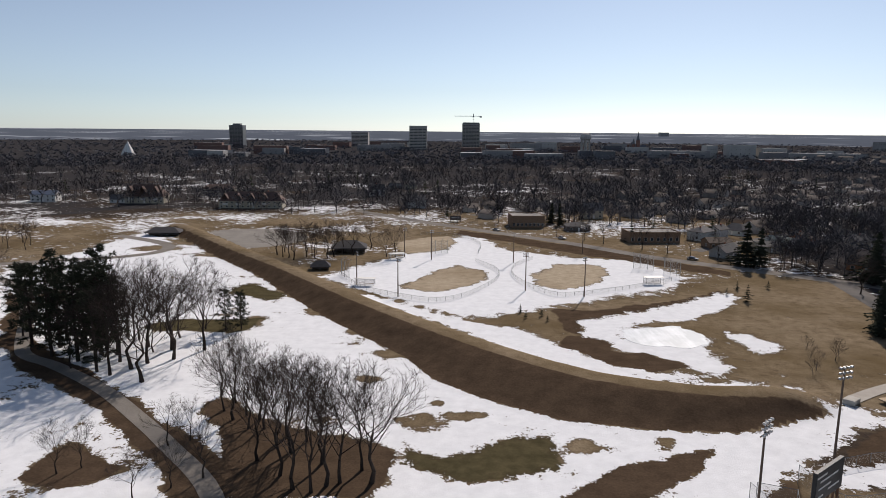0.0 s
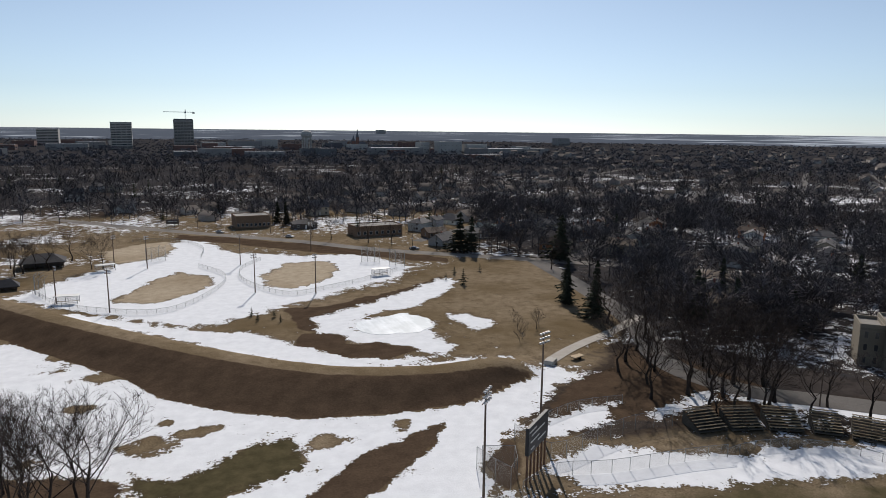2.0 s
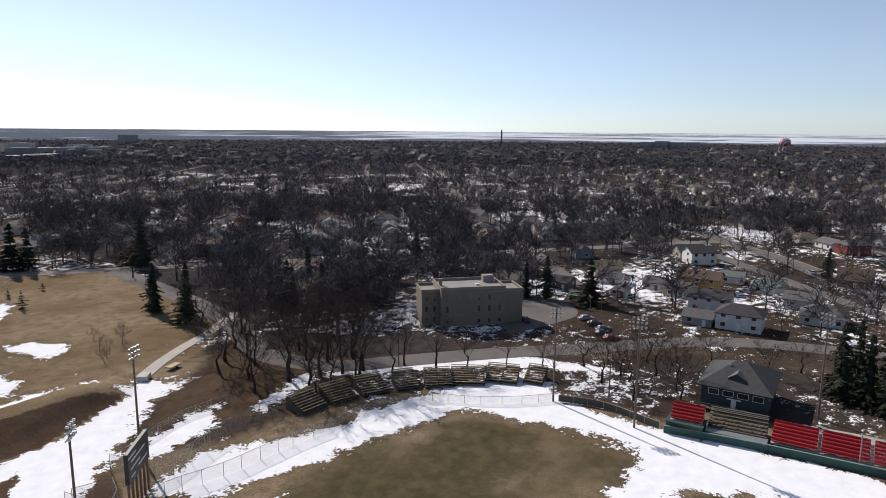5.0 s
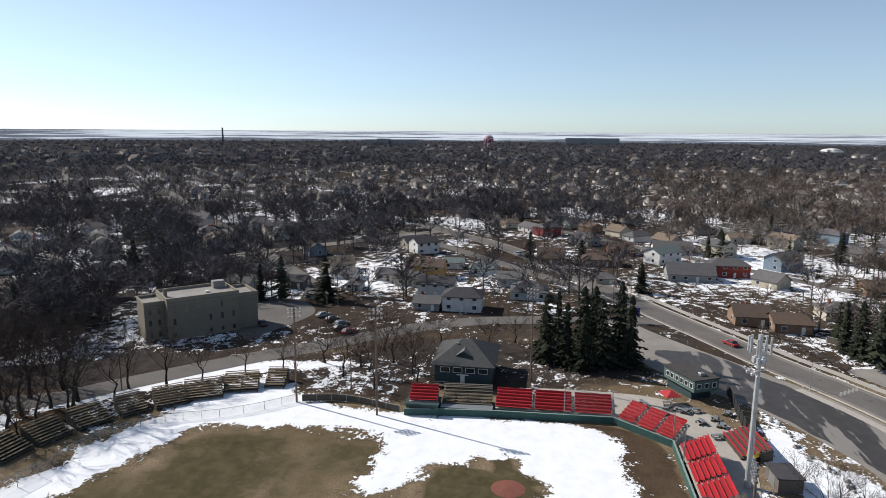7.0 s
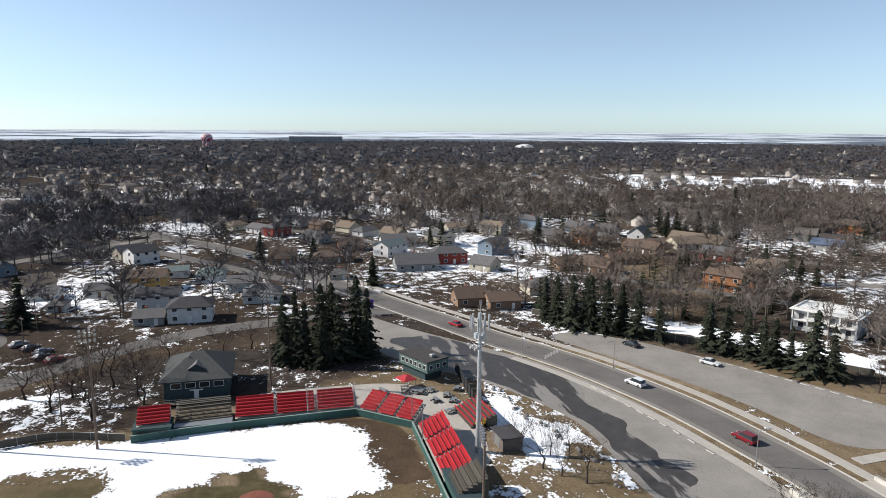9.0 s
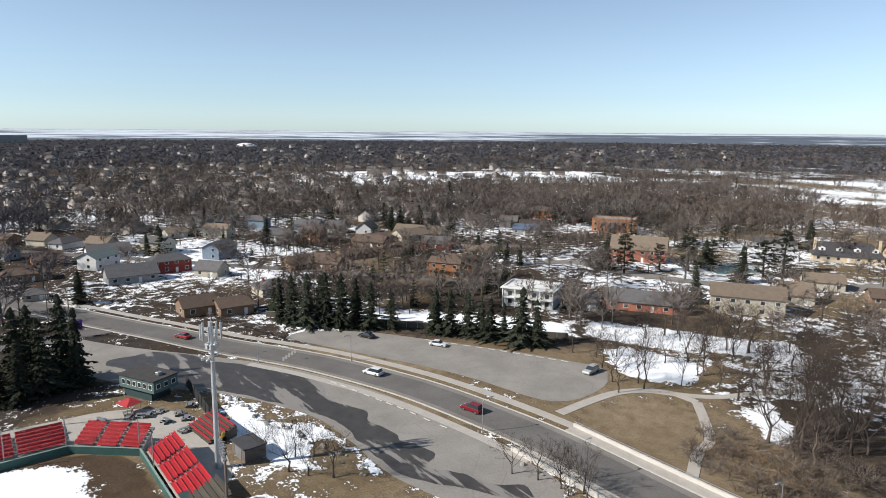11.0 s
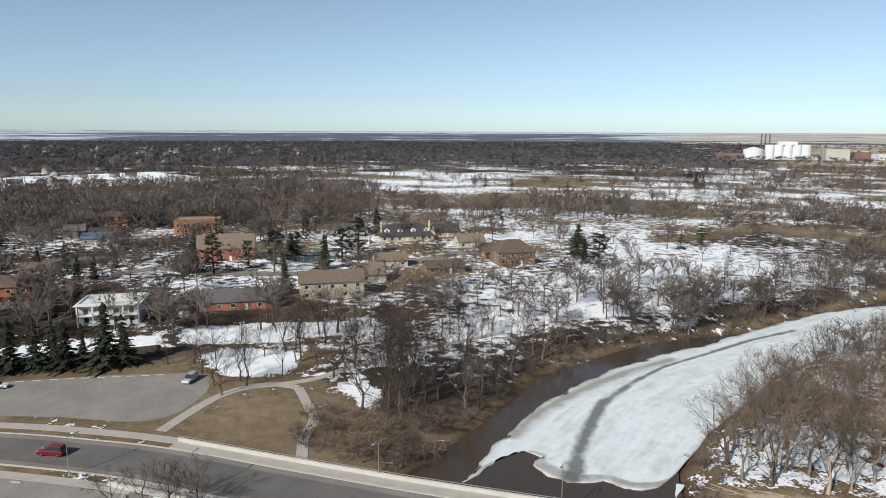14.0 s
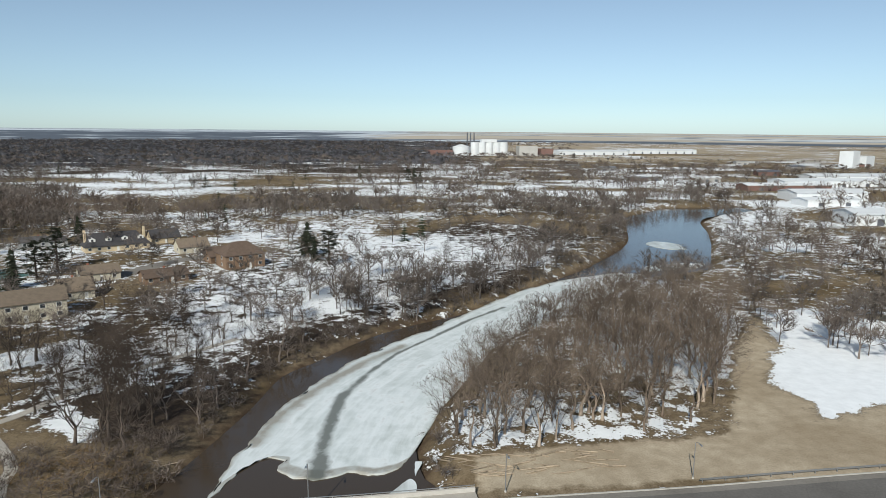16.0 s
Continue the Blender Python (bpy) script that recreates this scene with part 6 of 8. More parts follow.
def far_houses(rows):
    V, F, M, o = [], [], [], 0
    for x, y, yaw, w, d, h in rows:
        he, z = h * 0.58, at(x, y)
        a, b, k = w / 2, d / 2, 0.4
        pts = np.array([(-a, -b, 0), (a, -b, 0), (a, b, 0), (-a, b, 0), (-a, -b, he), (a, -b, he), (a, b, he), (-a, b, he), (-a, 0, h - .1), (a, 0, h - .1),
                        (-a - k, -b - k, he - .3), (a + k, -b - k, he - .3), (a + k, b + k, he - .3), (-a - k, b + k, he - .3), (-a - k, 0, h), (a + k, 0, h)])
        c, s = math.cos(radians(yaw)), math.sin(radians(yaw))
        q = np.column_stack([pts[:, 0] * c - pts[:, 1] * s + x, pts[:, 0] * s + pts[:, 1] * c + y, pts[:, 2] + z])
        V.append(q)
        tri = [(0, 1, 5), (0, 5, 4), (2, 3, 7), (2, 7, 6), (1, 2, 6), (1, 6, 5), (5, 6, 9), (3, 0, 4), (3, 4, 7), (7, 4, 8), (10, 11, 15), (10, 15, 14), (12, 13, 14), (12, 14, 15)]
        F += [(i + o, j_ + o, l + o) for i, j_, l in tri]
        M += [0] * 10 + [1] * 4
        o += 16
    me = sheet("town_houses", np.vstack(V), F, WALLS)
    me.materials.append(ROOFS)
    me.polygons.foreach_set("material_index", np.array(M, np.int32))
    tagged(new("town_houses", me), "far town houses between bare trees", "houses", kind="stuff")


for i in range(300):
    az, r = radians(g.uniform(24, 150)), g.uniform(1100, 2300)
    far_rows.append((r * math.sin(az), r * math.cos(az), g.uniform(0, 180), g.uniform(10, 20), g.uniform(8, 12), g.uniform(7, 12)))
far_houses(far_rows)
RICH = [whole(bare_tree(120 + i, 5, 6, 6, 4, fat=0.95, lean=0.55 + 0.08 * i, low=0.08)) for i in range(4)]
BUSH = [fan(130 + i, 9, 4, 4, 0.007, False) for i in range(5)]
plant("thicket_trees", RICH, within(THICKET, 110, 15, 2.2), (8, 14), "close bare thicket trees by the river", PALE_LIT, (1.1, 1.5))
plant("bank_trees", RICH, within(WOODS, 50, 16, 4.2), (6, 11), "bare trees on the far river bank", LIT_TWIGS, (1.1, 1.5))
bank = []
for a, b in zip(RIVER[2:13], RIVER[3:14]):
    for i in range(int(math.dist(a, b) / 1.6)):
        u = rng.uniform(0, 1)
        q = np.array(a) + (np.array(b) - np.array(a)) * u
        bank.append(tuple(q + np.array([rng.uniform(1, 9), rng.uniform(-2, 6) * -0.3])))
for a, b in zip(RIVER[20:29], RIVER[21:30]):
    for i in range(int(math.dist(a, b) / 2.4)):
        q = np.array(a) + (np.array(b) - np.array(a)) * rng.uniform(0, 1)
        bank.append(tuple(q - np.array([rng.uniform(1, 7), rng.uniform(-2, 2)])))
shore = []
for a, b in zip(RIVER[3:14], RIVER[4:15]):
    for i in range(int(math.dist(a, b) / 5.5)):
        q = np.array(a) + (np.array(b) - np.array(a)) * rng.uniform(0, 1)
        shore.append(tuple(q + np.array([rng.uniform(3, 13), rng.uniform(-3, 1)])))
shore = [q for q in shore if inside(np.array([q]), RIVER)[0] < -2.0]
plant("shore_trees", RICH, shore, (7, 13), "bare trees leaning along the river's edge", LIT_TWIGS, (1.0, 1.5))
bank = [q for q in bank if inside(np.array([q]), RIVER)[0] < -1.0]
bank += within([(62, -98), (65, -110), (58, -113), (48, -124), (38, -116), (36, -106), (40, -97), (52, -93)], 95, 19, 1.4)
plant("bank_brush", BUSH, bank, (1.5, 4.0), "tangled bare brush along the river bank", LIT_TWIGS, (1.2, 2.0), "brush")
hedge = [(195 - 33 * u + rng.uniform(-0.5, 0.5), -60 - 9.5 * u + rng.uniform(-0.5, 0.5)) for u in np.linspace(0, 1, 46)]
plant("bare_hedge", BUSH, hedge, (1.6, 2.4), "brown leafless hedge beside the pavement", LIT_TWIGS, (1.0, 1.4), "hedge")
REED = foliage("dry_reeds", (0.24, 0.175, 0.10), 0.35)
REEDS = [fan(140 + i, 16, 3, 1, 0.012, False) for i in range(4)]
plant("dry_reeds", REEDS, within([(58, -98), (62, -108), (52, -114), (42, -112), (38, -104), (42, -96)], 110, 17, 0.8), (0.6, 1.8), "tan dry reeds and weeds on the bank", REED, (1.0, 1.8), "reeds")


def yard(p):
    """Trees stand off the streets and out of the houses."""
    ok = clear(p)
    for line in (ROAD, STREET_PARK, STREET_HALL):
        ok &= along(p, line)[0] > 8
    view = [(160, 72), (182, 62), (232, 112), (300, 95), (380, 20), (330, -90), (215, -95), (190, -40), (176, 5)]
    ok &= (inside(p, view) < 0) | (rng.uniform(0, 1, len(p)) < 0.22)
    spots = np.array(MADE)
    for i in range(0, len(spots), 40):
        s = spots[i:i + 40]
        d = np.hypot(p[:, None, 0] - s[None, :, 0], p[:, None, 1] - s[None, :, 1])
        ok &= (d > s[None, :, 2] * 0.6 + 1.5).all(1)
    return ok


plant("town_trees", MID, spread(640, 26, 96, 190, 480, yard), (10, 17), "bare street trees over the town's roofs", wide=(1.1, 1.6))
plant("garden_trees", MID, spread(300, 96, 150, 190, 480, yard), (9, 15), "bare garden trees between the houses", LIT_TWIGS, wide=(1.1, 1.5))
plant("suburb_trees", LOW, spread(1700, 98, 150, 400, 1250, yard), (9, 15), "bare trees of the suburb", LIT_TWIGS, wide=(1.1, 1.6))
plant("street_trees", LOW, spread(3000, -36, 98, 400, 1250, clear), (10, 16), "bare trees between the town's houses", wide=(1.1, 1.6))
plant("grey_woods", LOW, spread(750, 128, 156, 400, 660, clear), (9, 14), "dense grey bare woodland behind the gardens", LIT_TWIGS, wide=(1.2, 1.6))
plant("river_woods", MID, spread(470, 150, 226, 190, 480, park_edge), (8, 13), "bare riverside woods", LIT_TWIGS, wide=(1.1, 1.5))
plant("golf_trees", LOW, spread(2050, 140, 226, 430, 1150, groves), (8, 14), "bare trees between snowy fairways", LIT_TWIGS, wide=(1.1, 1.6))
plant("far_woods", FAR, spread(14000, -38, 186, 1000, 3480), (9, 14), "far bare woods merging into a haze-tinted belt", FAR_WOODS, wide=(1.3, 2.2))
plant("south_woods", FAR, spread(2600, 126, 196, 1100, 3480, lambda p: cloud(p, 210, 57) > -0.04), (8, 13), "far bare woods below the southern horizon", LIT_TWIGS, wide=(1.3, 2.2))
plant("edge_woods", FAR, spread(700, 186, 226, 700, 1500), (6, 10), "far bare trees by the works", LIT_TWIGS, wide=(1.1, 1.7))
plant("town_spruces", FAR_SPRUCE, spread(210, -36, 190, 330, 1300, clear), (7, 13), "dark spruces among the bare town trees", FAR_NEEDLES, (1.3, 1.9))
plant("garden_spruces", FAR_SPRUCE, spread(110, 104, 152, 200, 650, yard), (6, 11), "dark spruces between snowy gardens", FAR_NEEDLES, (1.4, 2.0))
# ---- ballpark ----
GREENWALL = plain("green_padding", (0.035, 0.085, 0.075), 0.7, 0.2, 1.0)
TEAL = plain("dark_teal_siding", (0.032, 0.055, 0.058), 0.8, 0.2, 1.5)
REDSEAT = plain("red_bench_paint", (0.35, 0.022, 0.027), 0.5, 0.15, 3.0, each=0.1)
PLANK = plain("weathered_plank", (0.21, 0.165, 0.105), 0.9, 0.3, 3.0, each=0.25)
DARKPLANK = plain("dark_wet_plank", (0.085, 0.075, 0.06), 0.9, 0.3, 3.0, each=0.25)
STEEL = plain("dull_steel", (0.32, 0.33, 0.33), 0.5, 0.15, 2.0, 0.7)
WOODPOLE = plain("old_pole_wood", (0.15, 0.11, 0.085), 0.95, 0.3, 2.0)


def chain_link():
    k = Nodes("chain_link", 0.5, 0.6, 0.3)
    k.colour((0.30, 0.31, 0.31))
    k.b.inputs["Alpha"].default_value = 0.2
    return k.m


LINK = chain_link()


def fence(line, h, label="grey chain-link fence on steel posts", gap=3.0, fabric=None, name="fence", z=0.0):
    t = thing(name, Matrix(), label, "fence")
    pts = resample(line, gap)
    bm = bmesh.new()
    for a, b in zip(pts, pts[1:]):
        q = [bm.verts.new(p) for p in ((a.x, a.y, z + 0.05), (b.x, b.y, z + 0.05), (b.x, b.y, z + h), (a.x, a.y, z + h))]
        bm.faces.new(q)
    part("fabric", bm, fabric or LINK, t)
    for a, b in zip(pts, pts[1:]):
        part("rail", tubed((a.x, a.y, z + h), (b.x, b.y, z + h), 0.04, sides=4), STEEL, t)
    post = mesh_of("post", tubed((0, 0, -0.2), (0, 0, h + 0.05), 0.05, sides=5), STEEL)
    for p in pts:
        o = new("post", post)
        o.parent = t
        o.location = (p.x, p.y, z)
    return t


def seat_block(x0, y0, x1, y1, rows, base, mat, label, rise=0.36, deep=0.78, back=True, name="seat_block", group="stands of the ballpark"):
    """Rows of benches between two front corners; they climb away to the left of the way from the first to the second corner."""
    w = math.dist((x0, y0), (x1, y1))
    yaw = math.degrees(math.atan2(y1 - y0, x1 - x0))
    t = thing(name, pose(x0, y0, 0, 0, 0, yaw), label, "bleachers", group)
    bench = bmesh.new()
    box(bench, 0.04, 0.12 if back else 0.2, 0.36, w - 0.04, 0.64, 0.42)
    if back:
        box(bench, 0.04, 0.64, 0.40, w - 0.04, 0.70, 0.84)
    bench = mesh_of("bench", bench, mat)
    for r in range(rows):
        o = new("bench", bench)
        o.parent = t
        o.location = (0, r * deep, base + r * rise)
    board = mesh_of("footboard", boxed(0, 0, -0.16, w, deep - 0.01, 0), PAVING if back else DARKPLANK)
    for r in range(rows):
        o = new("footboard", board)
        o.parent = t
        o.location = (0, r * deep, base + r * rise)
    for i in range(max(2, int(w / 2.5) + 1)):
        x = 0.15 + (w - 0.3) * i / max(1, int(w / 2.5))
        bm = bmesh.new()
        v = [bm.verts.new(p) for p in ((x - 0.06, 0.05, 0), (x - 0.06, rows * deep, 0), (x - 0.06, rows * deep, base + (rows - 1) * rise - 0.16), (x - 0.06, 0.05, base - 0.16))]
        f = bm.faces.new(v)
        q = bmesh.ops.extrude_face_region(bm, geom=[f])
        bmesh.ops.translate(bm, vec=(0.12, 0, 0), verts=[e for e in q["geom"] if isinstance(e, bmesh.types.BMVert)])
        part("bearer", bm, STEEL if back else DARKPLANK, t)
    return t


def pieces(a, b, n, gap=0.55):
    """Splits the way from a to b into n stretches with aisles between."""
    a, b = Vector(a), Vector(b)
    d = (b - a).normalized()
    L = (b - a).length
    w = (L - gap * (n - 1)) / n
    return [(a + d * i * (w + gap), a + d * (i * (w + gap) + w)) for i in range(n)]


RED = "rows of bright red benches on concrete steps"
for ends, n in ((((124.7, 9.4), (124.7, -13.2)), 3), (((123.9, -13.9), (116.0, -22.7)), 3), (((114.4, -23.6), (94.2, -23.6)), 3)):
    for a, b in pieces(*ends, n):
        seat_block(a.x, a.y, b.x, b.y, 6, 1.25, REDSEAT, RED)
        aisle = thing("aisle_steps", pose(b.x, b.y, 0, 0, 0, math.degrees(math.atan2(b.y - a.y, b.x - a.x))), "pale concrete aisle steps between red benches", "steps", "aisle steps")
        for r in range(6):
            part("step", boxed(0.03, r * 0.78, 0.9 + r * 0.36, 0.52, (r + 1) * 0.78, 1.25 + r * 0.36), PAVING, aisle)
seat_block(122.6, 26.3, 123.0, 20.6, 5, 2.3, REDSEAT, "small block of red benches over the dugout")
seat_block(124.5, 20.0, 125.2, 10.0, 7, 1.2, DARKPLANK, "old dark plank benches before the lodge", back=False)
front = [(121.2, 27), (122.2, 20), (123.2, 9.5), (124.1, -13.2), (115.9, -22.9), (96, -22.9), (80, -22.9)]
t = thing("front_wall", Matrix(), "low dark green padded wall round the field", "wall")
for a, b in zip(front, front[1:]):
    L = math.dist(a, b)
    o = part("wall_panel", boxed(0, -0.12, -0.1, L - 0.02, 0.12, 1.35, bevel=0.04), GREENWALL, t)
    o.matrix_local = pose(a[0], a[1], 0, 0, 0, math.degrees(math.atan2(b[1] - a[1], b[0] - a[0])))
    c = part("coping", boxed(0, -0.16, 1.35, L - 0.02, 0.16, 1.42), plain("grey_green_coping", (0.20, 0.26, 0.23), 0.7), o)
t = thing("dugout", pose(122.4, 23.6, 0, 0, 0, 0), "low dark green dugout with a flat roof", "dugout")
part("wall", boxed(-0.4, -3.2, -0.1, 3.4, 3.2, 2.1), GREENWALL, t)
part("roof", boxed(-0.8, -3.4, 2.1, 3.6, 3.4, 2.25, bevel=0.03), TEAL, t)
# dark slab on the solid front, standing for the shade inside
part("opening", boxed(-0.45, -2.6, 0.4, -0.38, 2.6, 1.6), DARKPLANK, t)
t = thing("dugout", pose(123.6, 15, 0, 0, 0, 0), "sunken dark dugout with a pale roof edge", "dugout")
part("wall", boxed(-0.2, -5, -0.1, 0.6, 5, 0.5), GREENWALL, t)
part("roof", boxed(-0.6, -5.2, 1.25, 2.0, 5.2, 1.45, bevel=0.03), STEEL, t)
# solid dark filling under the roof in place of the shaded gap
part("opening", boxed(-0.1, -5, 0.5, 0.7, 5, 1.25), DARKPLANK, t)
t = thing("grandstand_box", pose(91, -24.5, 0), "low dark green field box at the stand's end", "shed")
part("wall", boxed(-5, -3, -0.1, 4.4, 0.8, 2.2), GREENWALL, t)
part("roof", boxed(-5.3, -3.2, 2.2, 4.6, 1.0, 2.35, bevel=0.03), TEAL, t)
seat_block(93.6, -24.2, 87.5, -24.2, 6, 2.4, DARKPLANK, "bare dark plank steps at the stand's end", back=False)
# pitcher's mound, half melted free
bm = bmesh.new()
ring = [bm.verts.new((97 + 2.7 * math.cos(a * 0.2618), 5 + 2.7 * math.sin(a * 0.2618), 0.012)) for a in range(24)]
top = bm.verts.new((97, 5, 0.28))
for a in range(24):
    bm.faces.new((ring[a], ring[(a + 1) % 24], top))
setting("mound", bm, plain("red_clay", (0.17, 0.062, 0.042), 0.95, 0.25, 1.2), "round red clay mound in the infield", "mound")
# backstop net
t = thing("backstop_net", Matrix(), "tall fine grey backstop net behind home plate", "net")
line = [(124.3, -4), (124.4, -13), (116.6, -23), (108, -23.2)]
bm = bmesh.new()
NET = chain_link()
NET.name = "net"
NET.node_tree.nodes["Principled BSDF"].inputs["Alpha"].default_value = 0.10
for a, b in zip(line, line[1:]):
    bm.faces.new([bm.verts.new(p) for p in ((*a, 1.4), (*b, 1.4), (*b, 6.5), (*a, 6.5))])
part("net", bm, NET, t)
for x, y in line:
    part("post", tubed((x, y, 0), (x, y, 6.6), 0.09, sides=8), STEEL, t)

# concourse with tables
lot([(124, 9), (137, 8), (140, -2), (139, -22), (131, -33), (118, -36), (100, -33), (96, -30), (96, -27), (114, -27), (122, -20), (128, -12), (129, 8)], "concourse", PAVING, "pale concrete concourse behind the stands", 0.06)


def picnic_table(x, y, yaw):
    t = thing("picnic_table", pose(x, y, 0.06, 0, 0, yaw), "grey picnic table with benches on concrete", "table", "picnic tables of the concourse")
    part("tabletop", boxed(-0.95, -0.4, 0.7, 0.95, 0.4, 0.76, bevel=0.015), STEEL, t)
    for s in (-1, 1):
        part("bench", boxed(-0.95, s * 0.75 - 0.14, 0.41, 0.95, s * 0.75 + 0.14, 0.46, bevel=0.01), STEEL, t)
        part("frame", boxed(s * 0.7 - 0.04, -0.85, 0, s * 0.7 + 0.04, 0.85, 0.42), DARKPLANK, t)
        part("post", boxed(s * 0.7 - 0.05, -0.05, 0.4, s * 0.7 + 0.05, 0.05, 0.7), DARKPLANK, t)


g = random.Random(4)
for i in range(9):
    picnic_table(131 + g.uniform(-1.5, 2), -17 - i * 1.6 + g.uniform(-0.4, 0.4), g.uniform(0, 180))
for x, y in ((133, -13), (134, -9), (134.5, -20), (135, -25), (127, -30), (129, -33), (132, -36), (137, -2), (138, 2), (136.5, 5), (121, -31.5), (126, -33.5)):
    picnic_table(x, y, g.uniform(0, 180))

# the loose red bleachers on the snow
seat_block(122.5, -32.5, 113, -33.5, 6, 0.4, REDSEAT, "loose red bleachers standing in the snow", rise=0.3, deep=0.9, back=False)

# lodge: a dark teal house with a hipped roof
t = thing("lodge", pose(145.2, 17.6, 0, 0, 0, 90) @ Matrix.Diagonal((0.92, 0.92, 0.94, 1.0)), "dark teal two-storey lodge with a hipped grey roof", "lodge")
part("wall", gable_walls(13.4, 16.5, 5.6, 5.62), TEAL, t)
part("roof", gable_roof(13.4, 16.5, 5.6, 9.0, 1.0, 0.2, 6.6), plain("lodge_shingles", (0.055, 0.057, 0.056), 0.95, 0.25, 1.0), t)
for i in range(4):
    window(t, -4.8 + 3.0 * i, 8.25, 3.5, 2.0, 1.1, 2)
for i in range(3):
    window(t, 6.7, -5 + 5 * i, 3.4, 1.3, 1.1, 1)
    window(t, -6.7, -5 + 5 * i, 3.4, 1.3, 1.1, 3)
part("door", boxed(-0.5, 8.2, 0.7, 0.5, 8.35, 2.8), TRIM, t, "pale door")
part("sign", boxed(-1.4, 8.28, 2.85, 1.4, 8.36, 3.1), TRIM, t, "blank white sign board")
deck = part("deck", boxed(-6.6, 8.3, 0.5, 6.6, 10.2, 0.7), DARKPLANK, t)
for i in range(12):
    part("rail_post", boxed(-6.5 + i * 1.18, 10.05, 0.7, -6.4 + i * 1.18, 10.15, 1.7), STEEL, deck)
part("railing", boxed(-6.6, 10.06, 1.65, 6.6, 10.14, 1.75), STEEL, deck)
dm = part("dormer", gable_walls(3.0, 3.2, 1.0, 2.0), TEAL, t)
dm.matrix_local = pose(0, 4.4, 5.9, 0, 0, 90)
dr = part("dormer_roof", gable_roof(3.0, 3.2, 1.0, 2.0, 0.3), coat("roof", "grey"), t)
dr.matrix_local = pose(0, 4.4, 5.9, 0, 0, 90)
part("vent", tubed((2, 2, 7.5), (2, 2, 8.7), 0.25, sides=8), STEEL, t)

# ticket booth
t = thing("ticket_booth", pose(143.5, -31, 0, 0, 0, 27) @ Matrix.Diagonal((0.78, 0.8, 0.92, 1.0)), "green two-storey ticket booth with a flat gravel roof", "booth")
BOOTH = plain("booth_green", (0.085, 0.13, 0.12), 0.8, 0.15, 1.5)
part("wall", boxed(-6.5, -3.8, 2.2, 6.5, 3.8, 4.9), BOOTH, t)
part("roof", boxed(-6.8, -4.1, 4.9, 6.8, 4.1, 5.2, bevel=0.04), plain("gravel_roof", (0.05, 0.046, 0.044), 0.95, 0.3, 0.8), t)
part("lower_wall", boxed(-4.5, -3, -0.1, 5.8, 3, 2.2), TEAL, t)
for i in range(6):
    window(t, -5.2 + 2.0 * i, -3.8, 3.1, 1.1, 1.0, 0)
    window(t, -5.2 + 2.0 * i, 3.8, 3.1, 1.1, 1.0, 2)
for i in range(3):
    window(t, -6.5, -2.4 + 2.4 * i, 3.1, 1.1, 1.0, 3)
part("roof_hatch", boxed(-4.5, -1, 5.2, -3.2, 0.4, 5.9, bevel=0.05), STEEL, t)
UMB = plain("red_canvas", (0.35, 0.03, 0.035), 0.8, 0.15, 2)
t = thing("red_canopy", pose(136, -25.5, 0, 0, 0, 20), "faded red canvas canopy on thin posts", "canopy")
part("canvas", gable_roof(3.4, 3.0, 2.2, 2.9, 0.2, 0.05, 1.5), UMB, t)
for sx in (-1.6, 1.6):
    for sy in (-1.4, 1.4):
        part("post", tubed((sx, sy, 0), (sx, sy, 2.2), 0.04, sides=6), STEEL, t)
for i in range(7):
    tt = thing("black_panel", pose(143 - 2.9 * i, -38.6 + 0.2 * i, 0, 0, 0, 175), "tall black fence panel leaning by the booth", "fence panel", "black fence panels")
    part("panel", boxed(-1.35, -0.05, 0, 1.35, 0.05, 2.5, bevel=0.02), TYRE, tt)
    part("foot", boxed(-1.2, -0.5, 0, -1.0, 0.5, 0.15), KERB, tt)
t = thing("store_shed", pose(105.5, -38, 0, 0, 0, 5) @ Matrix.Diagonal((0.7, 0.75, 0.95, 1.0)), "small grey storage shed in the snow", "shed")
part("wall", boxed(-3.6, -2.5, -0.1, 3.6, 2.5, 2.4), coat("wall", "dark"), t)
part("roof", boxed(-3.9, -2.8, 2.4, 3.9, 2.8, 2.6, bevel=0.03), coat("roof", "dark"), t)
part("door", boxed(-1.6, 2.5, 0, 1.6, 2.56, 2.1), STEEL, t)
t = thing("garden_tractor", pose(113, -35.5, 0.05, 0, 0, 40), "small yellow tractor with black tyres", "tractor")
YEL = plain("yellow_paint", (0.55, 0.33, 0.02), 0.45, 0.1, 3)
part("body", boxed(-0.5, -0.4, 0.45, 1.1, 0.4, 1.0, bevel=0.08), YEL, t)
part("seat", boxed(-0.7, -0.25, 0.9, -0.3, 0.25, 1.3, bevel=0.05), TYRE, t)
for wx, rr in ((-0.5, 0.5), (0.85, 0.32)):
    for sy in (-0.55, 0.55):
        part("tyre", tubed((wx, sy - 0.12, rr), (wx, sy + 0.12, rr), rr, sides=12), TYRE, t)
part("roll_bar", boxed(-0.75, -0.45, 1.0, -0.65, 0.45, 1.9), YEL, t)


# ---- light poles, antenna pole, scoreboard ----
LAMPSHELL = plain("floodlight_shell", (0.5, 0.5, 0.5), 0.35, 0.1, 4, 0.6)


